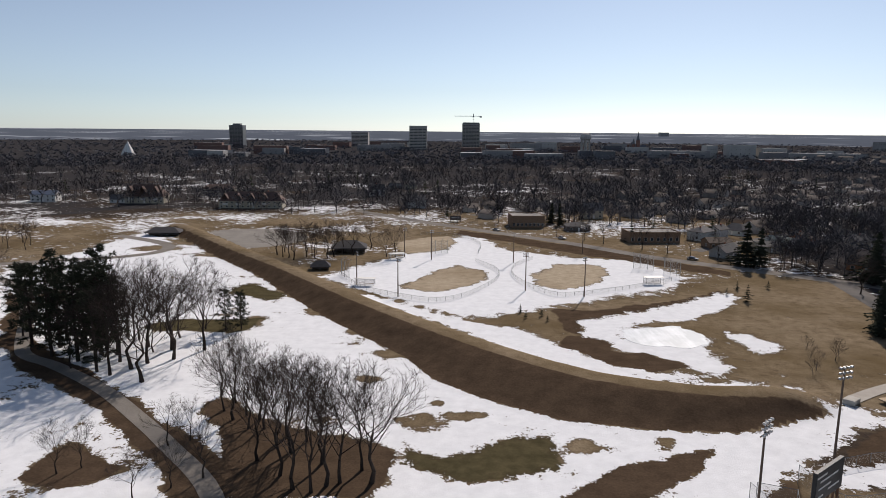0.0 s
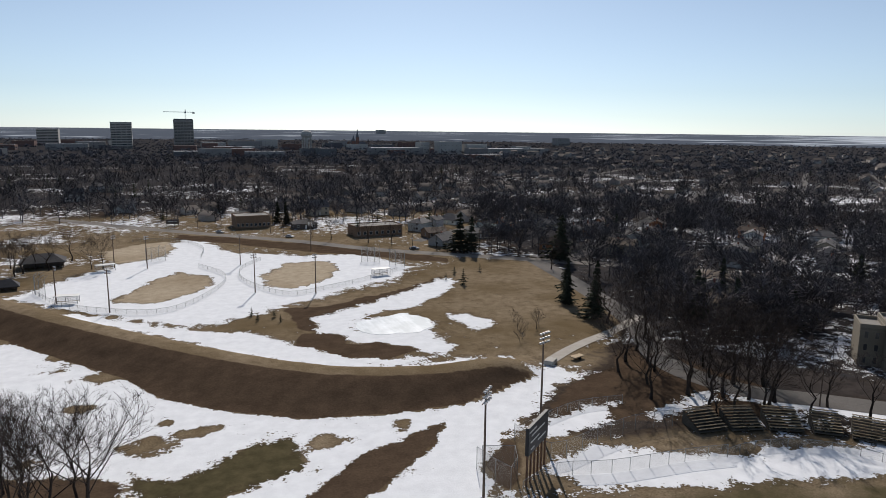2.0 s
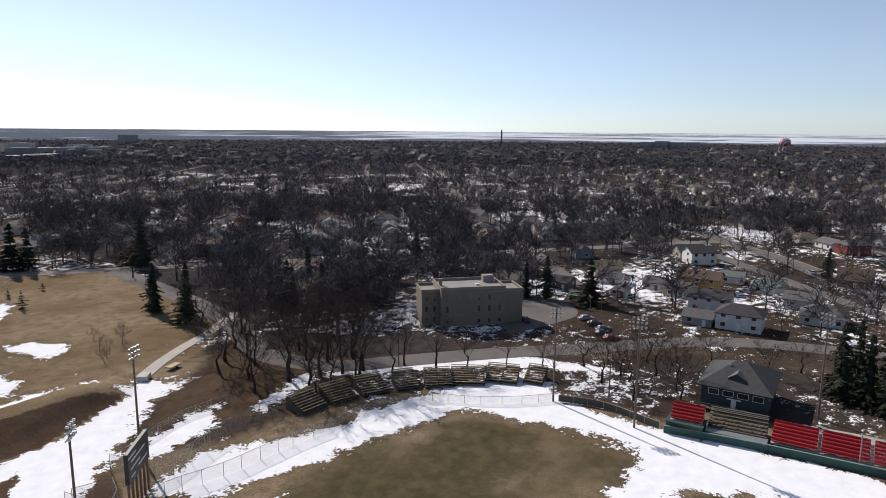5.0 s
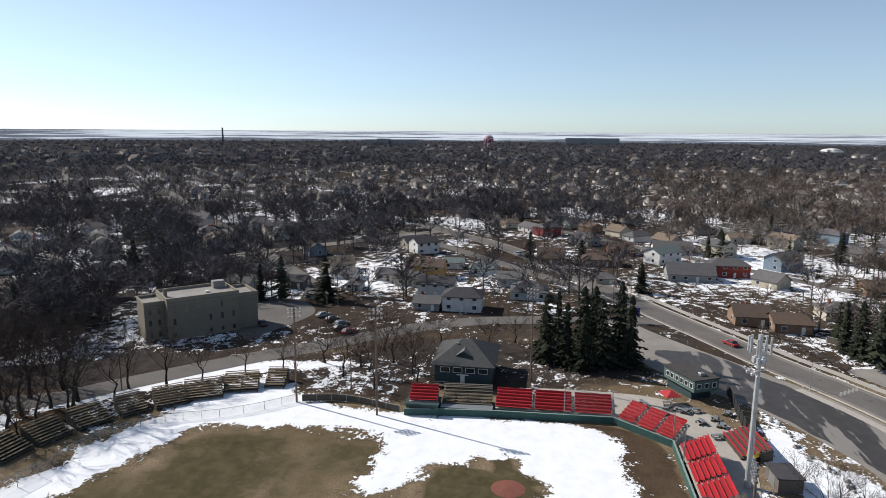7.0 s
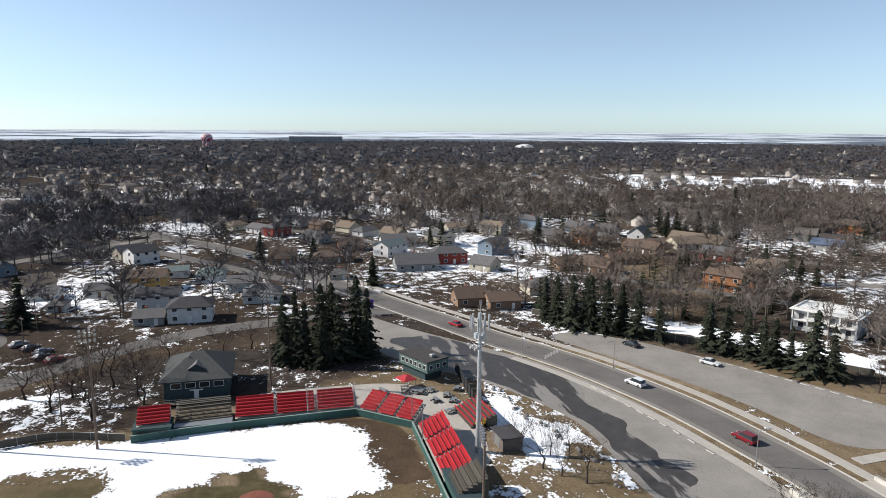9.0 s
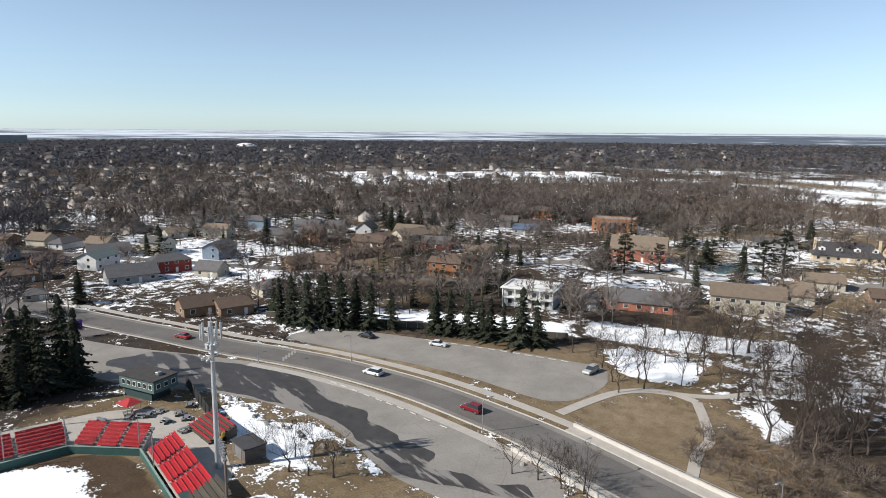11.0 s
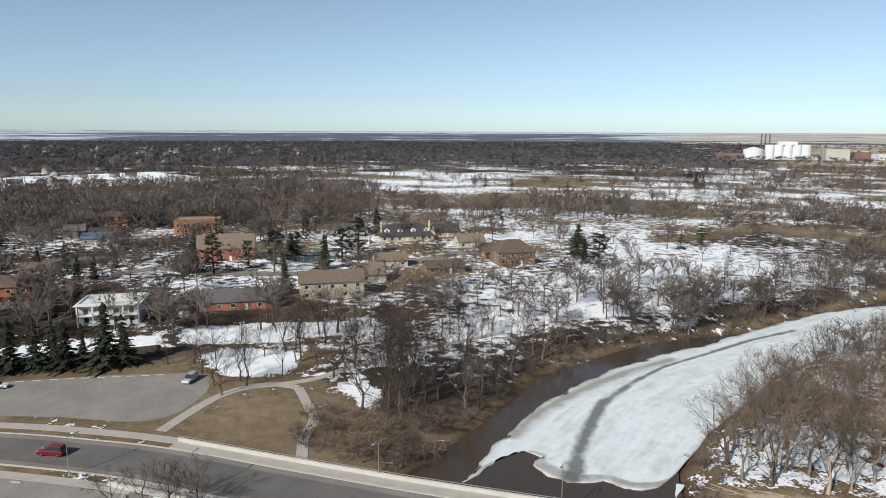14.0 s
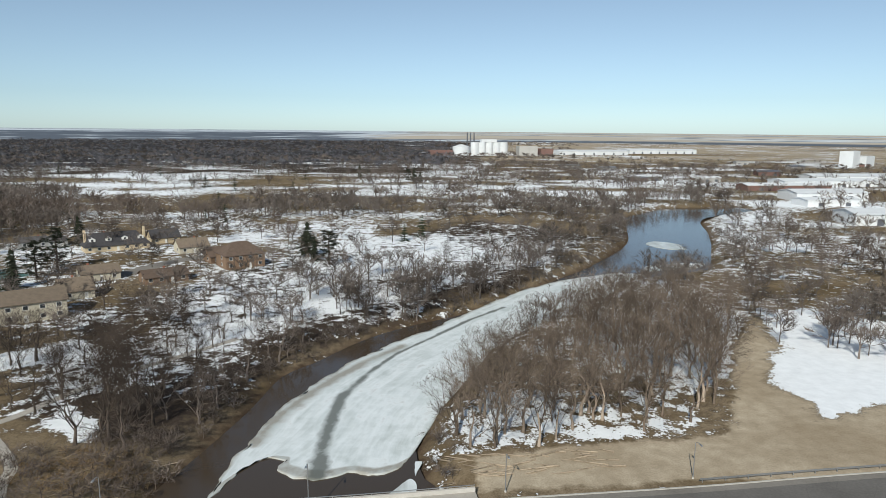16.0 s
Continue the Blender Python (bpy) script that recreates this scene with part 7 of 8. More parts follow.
def flood_pole(x, y, h, yaw, tiers=3, across=4, wood=True, z=0.0):
    t = thing("flood_light_pole", pose(x, y, z, 0, 0, yaw), "tall %s pole with banks of floodlights" % ("wooden" if wood else "grey steel"), "light pole", "floodlight poles")
    part("pole", tubed((0, 0, -0.2), (0, 0, h), 0.22, 0.14, 8), WOODPOLE if wood else STEEL, t)
    shell = bmesh.new()
    tube(shell, (0, -0.28, -0.05), (0, 0.12, 0), 0.24, 0.14, 8)
    shell = mesh_of("floodlight", shell, LAMPSHELL)
    for k in range(tiers):
        z_ = h - 0.35 - 0.85 * k
        part("crossarm", boxed(-across * 0.34, -0.07, z_ - 0.06, across * 0.34, 0.07, z_ + 0.06), WOODPOLE if wood else STEEL, t)
        for i in range(across):
            o = new("floodlight", shell)
            o.parent = t
            o.location = (-across * 0.34 + 0.2 + (across * 0.68 - 0.4) * i / (across - 1), -0.2, z_ + 0.2)
    return t


# the banks face the middle of the field
def facing(x, y, cx=90, cy=30):
    return math.degrees(math.atan2(cy - y, cx - x)) + 90


for x, y, h in ((63, 100, 19.4), (42.5, 82.5, 18.2), (123.5, 50, 20), (120.2, 32.2, 21.7), (144, 3, 21.3), (82, -26.3, 15)):
    flood_pole(x, y, h, facing(x, y))
for x, y, h in ((-15, 219, 13.2), (-5, 285, 13), (30, 280, 13), (29, 229, 13.4), (48, 221, 13.6), (-17, 291, 13), (64, 303, 13), (-31, 236, 12)):
    flood_pole(x, y, h, facing(x, y, 20, 255), 2, 3)
for x, y, h in ((123, 89, 9), (196, -24, 11), (205, -20, 11), (132, 41, 9), (178, 62, 10), (200, 66, 10), (95, 330, 10), (55, 362, 10), (20, 392, 10), (137, 276, 10), (240, -6, 10), (290, 20, 10), (215, 40, 10)):
    t = thing("utility_pole", pose(x, y, 0, 0, 0, g.uniform(30, 60)), "weathered wooden utility pole with a crossarm", "utility pole", "utility poles of the streets")
    part("pole", tubed((0, 0, -0.2), (0, 0, h), 0.16, 0.11, 8), WOODPOLE, t)
    part("crossarm", boxed(-1.1, -0.06, h - 0.8, 1.1, 0.06, h - 0.68), WOODPOLE, t)
    for i in (-0.9, -0.3, 0.3, 0.9):
        part("insulator", tubed((i, 0, h - 0.68), (i, 0, h - 0.5), 0.05, 0.03, 6), TRIM, t)
GREYSTEEL = plain("pale_steel", (0.52, 0.54, 0.55), 0.4, 0.08, 1.0, 0.5)
t = thing("antenna_pole", pose(104, -32.2, 0, 0, 0, 20), "tall pale steel monopole with phone antennas and floodlights", "antenna pole")
part("pole", tubed((0, 0, -0.2), (0, 0, 25), 0.5, 0.28, 12), GREYSTEEL, t)
for k, (z_, rr) in enumerate(((23.2, 1.5), (20.6, 0.9), (19.6, 1.0))):
    ring = bmesh.new()
    for i in range(12):
        a, b = 6.2832 * i / 12, 6.2832 * (i + 1) / 12
        tube(ring, (rr * math.cos(a), rr * math.sin(a), z_), (rr * math.cos(b), rr * math.sin(b), z_), 0.06, sides=4)
    for i in range(3):
        a = 2.0944 * i
        tube(ring, (0, 0, z_), (rr * math.cos(a), rr * math.sin(a), z_), 0.06, sides=4)
    part("platform", ring, GREYSTEEL, t)
for i in range(9):
    a = 0.698 * i + 0.2
    part("antenna", tubed((1.6 * math.cos(a), 1.6 * math.sin(a), 22.2), (1.6 * math.cos(a), 1.6 * math.sin(a), 24.6), 0.17, sides=6), GREYSTEEL, t)
for i in range(8):
    a = 0.785 * i
    part("radio_box", boxed(0.8 * math.cos(a) - 0.2, 0.8 * math.sin(a) - 0.2, 20.6, 0.8 * math.cos(a) + 0.2, 0.8 * math.sin(a) + 0.2, 21.4, bevel=0.03), GREYSTEEL, t)
for i in range(6):
    part("floodlight", boxed(-1.6 + i * 0.6, 0.9, 18.6 + 0.5 * (i % 2), -1.2 + i * 0.6, 1.3, 19.0 + 0.5 * (i % 2), bevel=0.05), LAMPSHELL, t)
part("lightning_rod", tubed((0, 0, 25), (0, 0, 27), 0.04, 0.02, 6), GREYSTEEL, t)
t = thing("scoreboard", pose(54, 86.6, 0, 0, 0, 38), "dark scoreboard on tall brown posts seen edge-on", "scoreboard")
part("board", boxed(-4.3, -0.3, 5.2, 4.3, 0.3, 9.8, bevel=0.04), plain("scoreboard_black", (0.025, 0.027, 0.03), 0.5, 0.2, 2), t)
for i in range(6):
    part("post", boxed(-4.0 + 1.6 * i - 0.14, -0.14, -0.2, -4.0 + 1.6 * i + 0.14, 0.14, 5.2), plain("brown_steel", (0.16, 0.085, 0.05), 0.6) if i == 0 else bpy.data.materials["brown_steel"], t)
for z_, x_, w_ in ((9.0, -2.6, 3.0), (8.2, -0.3, 5.6), (7.2, -1.6, 3.8), (6.4, 1.4, 3.6), (6.0, -2.6, 1.6)):
    part("lettering_bar", boxed(x_ - w_ / 2, 0.3, z_ - 0.14, x_ + w_ / 2, 0.32, z_ + 0.14), TRIM, t)
    part("lettering_bar", boxed(x_ - w_ / 2, -0.32, z_ - 0.14, x_ + w_ / 2, -0.3, z_ + 0.14), TRIM, t)

# outfield fences
fence([(49, 82), (57, 85), (66, 82.5), (80, 81), (88, 79.5)], 2.4, "tall grey chain-link outfield fence")
fence([(88, 79.5), (95, 80), (104, 77), (110, 71), (114, 62), (119, 55), (124, 50)], 1.6)
fence([(124, 49), (125.5, 40), (122, 28)], 1.5, "low dark plank fence beside the field", fabric=DARKPLANK)
fence([(57, 99), (59, 90), (70, 92), (80, 94), (88, 93)], 3.2, "tall chain-link bullpen fence")
fence([(67, 104), (76, 106.5), (86, 105.5)], 1.8)
fence([(46, 92), (48, 84), (52, 90), (47, 92)], 4.0, "tall chain-link cage beside the scoreboard")
fence([(186, -74), (170, -88), (150, -104), (130, -121), (118, -131)], 1.8, "dark board fence behind the spruces", fabric=DARKPLANK)
# wooden bleachers on the bank
for i, (x, y) in enumerate(((93, 87.5), (99.5, 85.5), (106, 82.5), (112, 78.5), (116.5, 73.5), (121, 69), (126, 63.5), (129.5, 57.5))):
    yaw = facing(x, y, 88, 50)
    a = Vector((math.cos(radians(yaw + 180)), math.sin(radians(yaw + 180))))
    w = (6.2, 6.2, 6.2, 5.0, 6.0, 7.6, 7.2, 4.4)[i]
    p = Vector((x, y)) - a * w / 2
    q = Vector((x, y)) + a * w / 2
    n_ = Vector((x - 88, y - 50))
    if Vector((-(q - p).y, (q - p).x)).dot(n_) < 0:
        p, q = q, p
    seat_block(p.x, p.y, q.x, q.y, 8, 0.5, PLANK, "weathered wooden plank bleachers on a bank", 0.3, 0.7, False, "wooden_bleachers", "wooden bleachers")

# ---- softball grounds ----
def dugout_shelter(x, y, yaw):
    t = thing("dugout_shelter", pose(x, y, 0, 0, 0, yaw), "small open shelter with a white flat roof", "shelter", "dugout shelters")
    part("roof", boxed(-3.6, -1.6, 2.4, 3.6, 1.6, 2.6, bevel=0.05), WHITE, t)
    for sx in (-3.3, 0, 3.3):
        for sy in (-1.3, 1.3):
            part("post", tubed((sx, sy, 0), (sx, sy, 2.4), 0.07, sides=6), STEEL, t)
    part("bench", boxed(-3, 0.6, 0.4, 3, 1.0, 0.48), PLANK, t)
    part("back_panel", boxed(-3.4, 1.35, 0.1, 3.4, 1.4, 1.9), LINK, t)


dugout_shelter(-28, 236, -8)
dugout_shelter(78, 242, 6)
dugout_shelter(-20, 286, 20)


def backstop(x, y, yaw):
    t = thing("backstop", pose(x, y, 0, 0, 0, yaw), "tall chain-link backstop with steel posts", "backstop", "softball backstops")
    for px in (-4, -1.5, 1.5, 4):
        part("post", tubed((px, 0.8 if abs(px) > 3 else 0, 0), (px, 0.8 if abs(px) > 3 else 0, 6), 0.08, sides=6), STEEL, t)
        part("boom", tubed((px, 0.8 if abs(px) > 3 else 0, 6), (px, 2.0, 7.0), 0.06, sides=6), STEEL, t)
    bm = bmesh.new()
    for a, b in (((-4, 0.8), (-1.5, 0)), ((-1.5, 0), (1.5, 0)), ((1.5, 0), (4, 0.8))):
        bm.faces.new([bm.verts.new(p) for p in ((*a, 0), (*b, 0), (*b, 6), (*a, 6))])
    part("mesh_panel", bm, LINK, t)


backstop(90, 256, 120)
backstop(82, 268, 150)
backstop(-38, 250, -60)
backstop(-2, 300, 200)
fence([(-40, 254), (-29, 231), (-16, 219), (-2, 212.5), (9, 222), (20, 245), (21.5, 262), (14, 281)], 1.5, "low chain-link softball fence")
fence([(39, 287), (30, 272), (27, 255), (30, 238), (39, 221.5), (55, 226.5), (72, 236), (86, 246)], 1.5, "low chain-link softball fence")
fence([(16, 300), (18, 325), (8, 350), (-12, 356)], 1.5, "low chain-link softball fence")
for x, y, yaw, w, d, h, label in ((-43, 303, 5, 15, 11, 5.2, "dark open picnic pavilion with a hipped roof"), (-146, 347, 5, 17, 9, 4.0, "low dark park shelter with a flat roof"), (-49, 263, 8, 7, 5, 3.4, "small dark park hut among trees")):
    t = thing("pavilion", pose(x, y, at(x, y), 0, 0, yaw), label, "pavilion", "park shelters")
    part("roof", gable_roof(w, d, h * 0.5, h, 0.6, 0.2, d * 0.45), coat("roof", "dark"), t)
    for sx in (-w / 2 + 0.4, 0, w / 2 - 0.4):
        for sy in (-d / 2 + 0.4, d / 2 - 0.4):
            part("post", boxed(sx - 0.15, sy - 0.15, 0, sx + 0.15, sy + 0.15, h * 0.5), coat("wall", "dark"), t)
    part("wall", boxed(-w / 2 + 0.6, 0, 0, w / 2 - 0.6, d / 2 - 0.6, h * 0.48), coat("wall", "dark"), t)
t = thing("entrance_sign", pose(7.5, 408, 0, 0, 0, 0), "dark park sign board on two posts", "sign")
part("board", boxed(-3.4, -0.2, 1.2, 3.4, 0.2, 3.8, bevel=0.04), coat("wall", "dark"), t)
for sx in (-3, 3):
    part("post", boxed(sx - 0.15, -0.15, 0, sx + 0.15, 0.15, 1.2), coat("wall", "dark"), t)
part("lettering_bar", boxed(-2.4, -0.22, 2.4, 2.4, -0.2, 2.8), TRIM, t)
t = thing("motel_sign", pose(196, -26, 0, 0, 0, -60), "purple sign board on a grey post", "sign")
part("post", tubed((0, 0, 0), (0, 0, 3), 0.12, sides=8), STEEL, t)
part("board", boxed(-1.0, -0.15, 2.2, 1.0, 0.15, 4.6, bevel=0.04), plain("purple_panel", (0.09, 0.03, 0.25), 0.5), t)
t = thing("culvert_head", pose(85, 131.5, 0.2, 0, 0, 40), "pale concrete culvert head at the path's end", "culvert")
part("slab", boxed(-1.6, -1.2, -0.2, 1.6, 1.2, 0.9, bevel=0.1), KERB, t)
t = thing("trailer", pose(93, 132, 0.1, 0, 0, 15), "low flat brown trailer by the path", "trailer")
part("bed", boxed(-1.8, -0.9, 0.5, 1.8, 0.9, 0.75, bevel=0.03), coat("wall", "tan"), t)
for sy in (-0.95, 0.95):
    part("wheel", tubed((0, sy - 0.1, 0.3), (0, sy + 0.1, 0.3), 0.3, sides=10), TYRE, t)

# ---- the old hall ----
STONE = plain("cream_brick", (0.182, 0.158, 0.121), 0.9, 0.14, 0.8)
STONE2 = plain("pale_stone_trim", (0.215, 0.19, 0.148), 0.9, 0.12, 1.0)
t = thing("old_hall", pose(167.0, 95.5, 0, 0, 0, -46) @ Matrix.Diagonal((0.94, 0.8, 0.95, 1.0)), "three-storey cream brick hall with a flat roof and parapets", "hall")
for name, q in (("main_block", (-10, -8, 10, 8, 11.6)), ("west_wing", (-15.5, -4.5, -10, 7, 10.6)), ("east_wing", (10, -6.5, 16, 6.5, 10.4))):
    o = part(name, boxed(q[0], q[1], -0.3, q[2], q[3], q[4] - 0.6), STONE, t)
    bm = bmesh.new()
    for e in ((q[0] - .12, q[1] - .12, q[2] + .12, q[1] + .3), (q[0] - .12, q[3] - .3, q[2] + .12, q[3] + .12), (q[0] - .12, q[1] + .3, q[0] + .3, q[3] - .3), (q[2] - .3, q[1] + .3, q[2] + .12, q[3] - .3)):
        box(bm, e[0], e[1], q[4] - 0.6, e[2], e[3], q[4] + 0.35)
    part("parapet", bm, STONE2, o)
    part("roof", boxed(q[0] + .3, q[1] + .3, q[4] - 0.6, q[2] - .3, q[3] - .3, q[4] - 0.45), FLATROOF, o)
    part("cornice", boxed(q[0] - .2, q[1] - .2, q[4] - 1.5, q[2] + .2, q[1] - 0.01, q[4] - 1.2), STONE2, o)
for f in range(3):
    for i in range(6):
        if (i in (1, 2) and f < 2) or (f == 2 and i == 5):
            continue
        window(t, -8.2 + 3.3 * i, -8.0, 0.8 + 3.5 * f, 0.8, 1.8 if f else 1.2, 0, STONE2)
    for i in range(2):
        window(t, -14 + 2.4 * i, -4.5, 0.8 + 3.3 * f, 0.8, 1.6, 0, STONE2)
part("skylight", boxed(2, -2, 11.1, 3.2, -1, 11.6, bevel=0.05), TRIM, t)
part("roof_stair", boxed(5.5, 3, 11.1, 9, 6, 13.2, bevel=0.05), FLATROOF, t)
part("chimney", boxed(-9.5, -1, 11.1, -8.5, 0, 13.5, bevel=0.05), STONE2, t)
for x, y, yaw, c, word in ((177, 84, 40, (0.6, 0.6, 0.6), "silver"), (174, 80, 40, (0.05, 0.05, 0.06), "black"), (182, 62, -40, (0.05, 0.05, 0.05), "dark"), (178, 58, -40, (0.1, 0.1, 0.12), "dark grey"), (171, 53.5, -40, (0.25, 0.03, 0.03), "dark red"),
                           (174, 57, -40, (0.03, 0.03, 0.03), "black"), (186, 66, -40, (0.3, 0.3, 0.32), "grey"), (300, 14, 32, (0.6, 0.6, 0.62), "white"), (270, -2, 28, (0.05, 0.06, 0.1), "dark blue"), (248, 20, 60, (0.6, 0.6, 0.6), "white"), (250, 31, 60, (0.2, 0.2, 0.22), "grey"),
                           (236, 22, 60, (0.55, 0.55, 0.55), "silver"), (208, 97, 0, (0.3, 0.03, 0.03), "red"), (62, 345, -45, (0.5, 0.5, 0.5), "silver"), (110, 290, -40, (0.05, 0.05, 0.06), "black"), (30, 372, -45, (0.3, 0.3, 0.3), "grey")):
    car(x, y, yaw, c, word, z=at(x, y) + 0.07)
# ---- downtown and far works ----
CITY = plain("city_concrete", (0.27, 0.26, 0.25), 0.85, 0.15, 0.05)
CITYDARK = plain("city_dark_glass", (0.085, 0.088, 0.10), 0.35, 0.2, 0.05, spec=0.5)
CITYPALE = plain("city_pale", (0.40, 0.385, 0.36), 0.85, 0.12, 0.05)
CITYBRICK = plain("city_brick", (0.17, 0.10, 0.085), 0.9, 0.15, 0.05)


def tower(x, y, w, d, h, wall, label, floors, cols, yaw=0.0, crown=0.0, fins=False):
    t = thing("office_tower", pose(x, y, at(x, y) - 1, 0, 0, yaw), label, "office tower", "downtown towers")
    part("wall", boxed(-w / 2, -d / 2, 0, w / 2, d / 2, h), wall, t)
    fh = h / (floors + 1)
    band = mesh_of("window_band", boxed(-w / 2 + 1.2, -d / 2 - 0.25, 0, w / 2 - 1.2, -d / 2 + 0.2, fh * 0.5), GLASS)
    for f in range(floors):
        o = new("window_band", band)
        o.parent = t
        o.location = (0, 0, fh * (f + 0.7))
    pier = mesh_of("pier", boxed(-0.5, -d / 2 - 0.5, 0, 0.5, -d / 2, h), wall)
    for c in range(cols + 1):
        o = new("pier", pier)
        o.parent = t
        o.location = (-w / 2 + 0.5 + (w - 1) * c / cols, 0, 0)
    part("parapet", boxed(-w / 2 - 0.4, -d / 2 - 0.6, h, w / 2 + 0.4, d / 2 + 0.4, h + 1.8), wall, t)
    if crown:
        part("plant_room", boxed(-w * 0.28, -d * 0.28, h + 1.8, w * 0.28, d * 0.28, h + 1.8 + crown), wall, t)
    return t


tower(-616, 2030, 40, 34, 66, CITYDARK, "dark brown office tower with a stepped top", 16, 5, crown=5)
tower(-283, 2300, 56, 40, 49, CITYPALE, "office block with dark glass between pale end walls", 10, 2)
tower(-74, 1955, 50, 34, 68, CITYPALE, "pale concrete office tower with window bands", 15, 4)
ct = tower(79, 2000, 50, 36, 76, CITY, "unfinished concrete tower with a crane on top", 18, 6)
part("open_floor", boxed(-24, -17, 77.8, 24, 17, 81), CITYDARK, ct)
t = thing("tower_crane", pose(86, 2000, at(86, 2000) + 78, 0, 0, -4), "white tower crane above the unfinished tower", "crane")
for sx, sy in ((-1, -1), (1, -1), (1, 1), (-1, 1)):
    part("mast_leg", boxed(sx - 0.35, sy - 0.35, 0, sx + 0.35, sy + 0.35, 24), TRIM, t)
part("jib", boxed(-56, -0.7, 19.5, 0, 0.7, 21), TRIM, t)
part("counter_jib", boxed(0, -0.7, 19.5, 24, 0.7, 21), TRIM, t)
part("ballast", boxed(18, -1.4, 16.5, 24, 1.4, 19.5), CITYDARK, t)
part("apex", boxed(-0.8, -0.8, 21, 0.8, 0.8, 28), TRIM, t)
part("cab", boxed(-2.5, -1.6, 17.5, 1.5, 1.4, 19.5), CITYDARK, t)


def water_tower(x, y, h, r, shell, label, legs=6):
    t = thing("water_tower", pose(x, y, at(x, y), 0, 0, 0), label, "water tower")
    prof = [(0.75, 0), (1.0, 0.25), (1.0, 0.55), (0.8, 0.85), (0.45, 1.0), (0.0, 1.05)]
    bm = bmesh.new()
    tank_h = r * 1.25
    rings = []
    for q, z_ in prof:
        rings.append([bm.verts.new((r * max(q, 0.01) * math.cos(0.3927 * i), r * max(q, 0.01) * math.sin(0.3927 * i), h - tank_h + tank_h * z_)) for i in range(16)])
    for a, b in zip(rings, rings[1:]):
        for i in range(16):
            bm.faces.new((a[i], a[(i + 1) % 16], b[(i + 1) % 16], b[i]))
    part("tank", bm, shell, t)
    for i in range(legs):
        a = 6.2832 * i / legs
        part("leg", tubed((r * 0.85 * math.cos(a), r * 0.85 * math.sin(a), -1), (r * 0.8 * math.cos(a), r * 0.8 * math.sin(a), h - tank_h), r * 0.09, sides=6), shell, t)
    part("riser", tubed((0, 0, -1), (0, 0, h - tank_h), r * 0.25, sides=8), shell, t)
    return t


water_tower(355, 1700, 52, 14, CITYPALE, "pale water tower on tall white columns", 8)
rw = Nodes("striped_tank", 0.5)
v = rw.n("TexWave", wave_type="BANDS", bands_direction="DIAGONAL")
rw.put(v.inputs["Vector"], rw.co)
rw.put(v.inputs["Scale"], 0.06)
rw.colour(rw.mix(rw.ramp(v.outputs["Fac"], 0.45, 0.55), (0.6, 0.6, 0.6), (0.40, 0.05, 0.10)))
water_tower(2166, 203, 42, 17, rw.m, "red and white water tower on legs", 6)
t = thing("church", pose(545, 1900, at(545, 1900)), "dark brick church with two pointed spires", "church")
part("nave", gable_walls(40, 18, 14, 22), CITYBRICK, t)
part("nave_roof", gable_roof(40, 18, 14, 22, 0.8), CITYDARK, t)
for sx, hh in ((-16, 40), (-4, 58)):
    part("belfry", boxed(sx - 4, -13, 0, sx + 4, -5, hh * 0.6), CITYBRICK, t)
    part("spire", tubed((sx, -9, hh * 0.6), (sx, -9, hh), 5, 0.2, 8), CITYDARK, t)
t = thing("tent_roof", pose(-642, 1372, at(-642, 1372)), "white sail-shaped tent roof above bare trees", "tent")
for sx, hh, ww in ((-5, 24, 9), (4, 30, 12)):
    part("sail", tubed((sx, 0, 0), (sx * 0.4, 0, hh), ww, 0.3, 7), TRIM, t)
g = random.Random(12)
for i in range(46):
    az, r = radians(g.uniform(-20, 32)), g.uniform(1350, 2300)
    x, y, w, h = r * math.sin(az), r * math.cos(az), g.uniform(30, 80), g.uniform(8, 20)
    b = flat_block(x, y, g.uniform(-10, 10), w, g.uniform(20, 35), h, g.choice((CITY, CITYPALE, CITYBRICK, CITYDARK, CITYBRICK)), "low downtown building with a flat roof", rows=1 if h < 12 else 2, cols=4, group="downtown buildings", top=g.choice((SNOWROOF, FLATROOF)))
for x, y, w, h in ((655, 1500, 60, 30), (720, 1490, 55, 24), (520, 1500, 130, 16), (600, 1530, 24, 28), (800, 1480, 110, 14), (900, 1520, 90, 12), (240, 1990, 90, 22), (300, 2000, 60, 26), (150, 1930, 60, 18), (-150, 2000, 70, 18), (-190, 1850, 90, 16)):
    flat_block(x, y, 3, w, 30, h, CITYPALE if w < 70 else CITY, "pale hospital block with rows of windows", "hospital_block", 3, 6, "building", "downtown buildings", SNOWROOF)
for x, y, w, h in ((2560, 700, 45, 20), (2575, 650, 45, 24), (2590, 600, 50, 20), (2610, 545, 45, 20), (1260, 3900, 50, 21), (1560, 2400, 60, 30), (3033, -170, 230, 28)):
    flat_block(x, y, -90 if x > 2000 else 0, w, 40, h, CITY, "far grey block on the edge of town", "far_block", 3, 6, "building", "far blocks")
PALEROOF = plain("pale_metal_roof", (0.62, 0.63, 0.64), 0.5, 0.1, 0.05)


def shed(x, y, yaw, w, d, h, label="long white metal warehouse with a low roof", wall=None, roof=None):
    t = thing("warehouse", pose(x, y, at(x, y), 0, 0, yaw), label, "warehouse", "warehouses by the works")
    part("wall", gable_walls(w, d, h * 0.75, h), wall or PALEROOF, t)
    part("roof", gable_roof(w, d, h * 0.75, h, 0.6, 0.4), roof or PALEROOF, t)
    for i in range(max(2, int(w / 25))):
        bx = -w / 2 + w * (i + 0.5) / max(2, int(w / 25))
        part("door", boxed(bx - 2.2, d / 2, 0, bx + 2.2, d / 2 + 0.1, h * 0.45), CITYDARK, t)
    return t


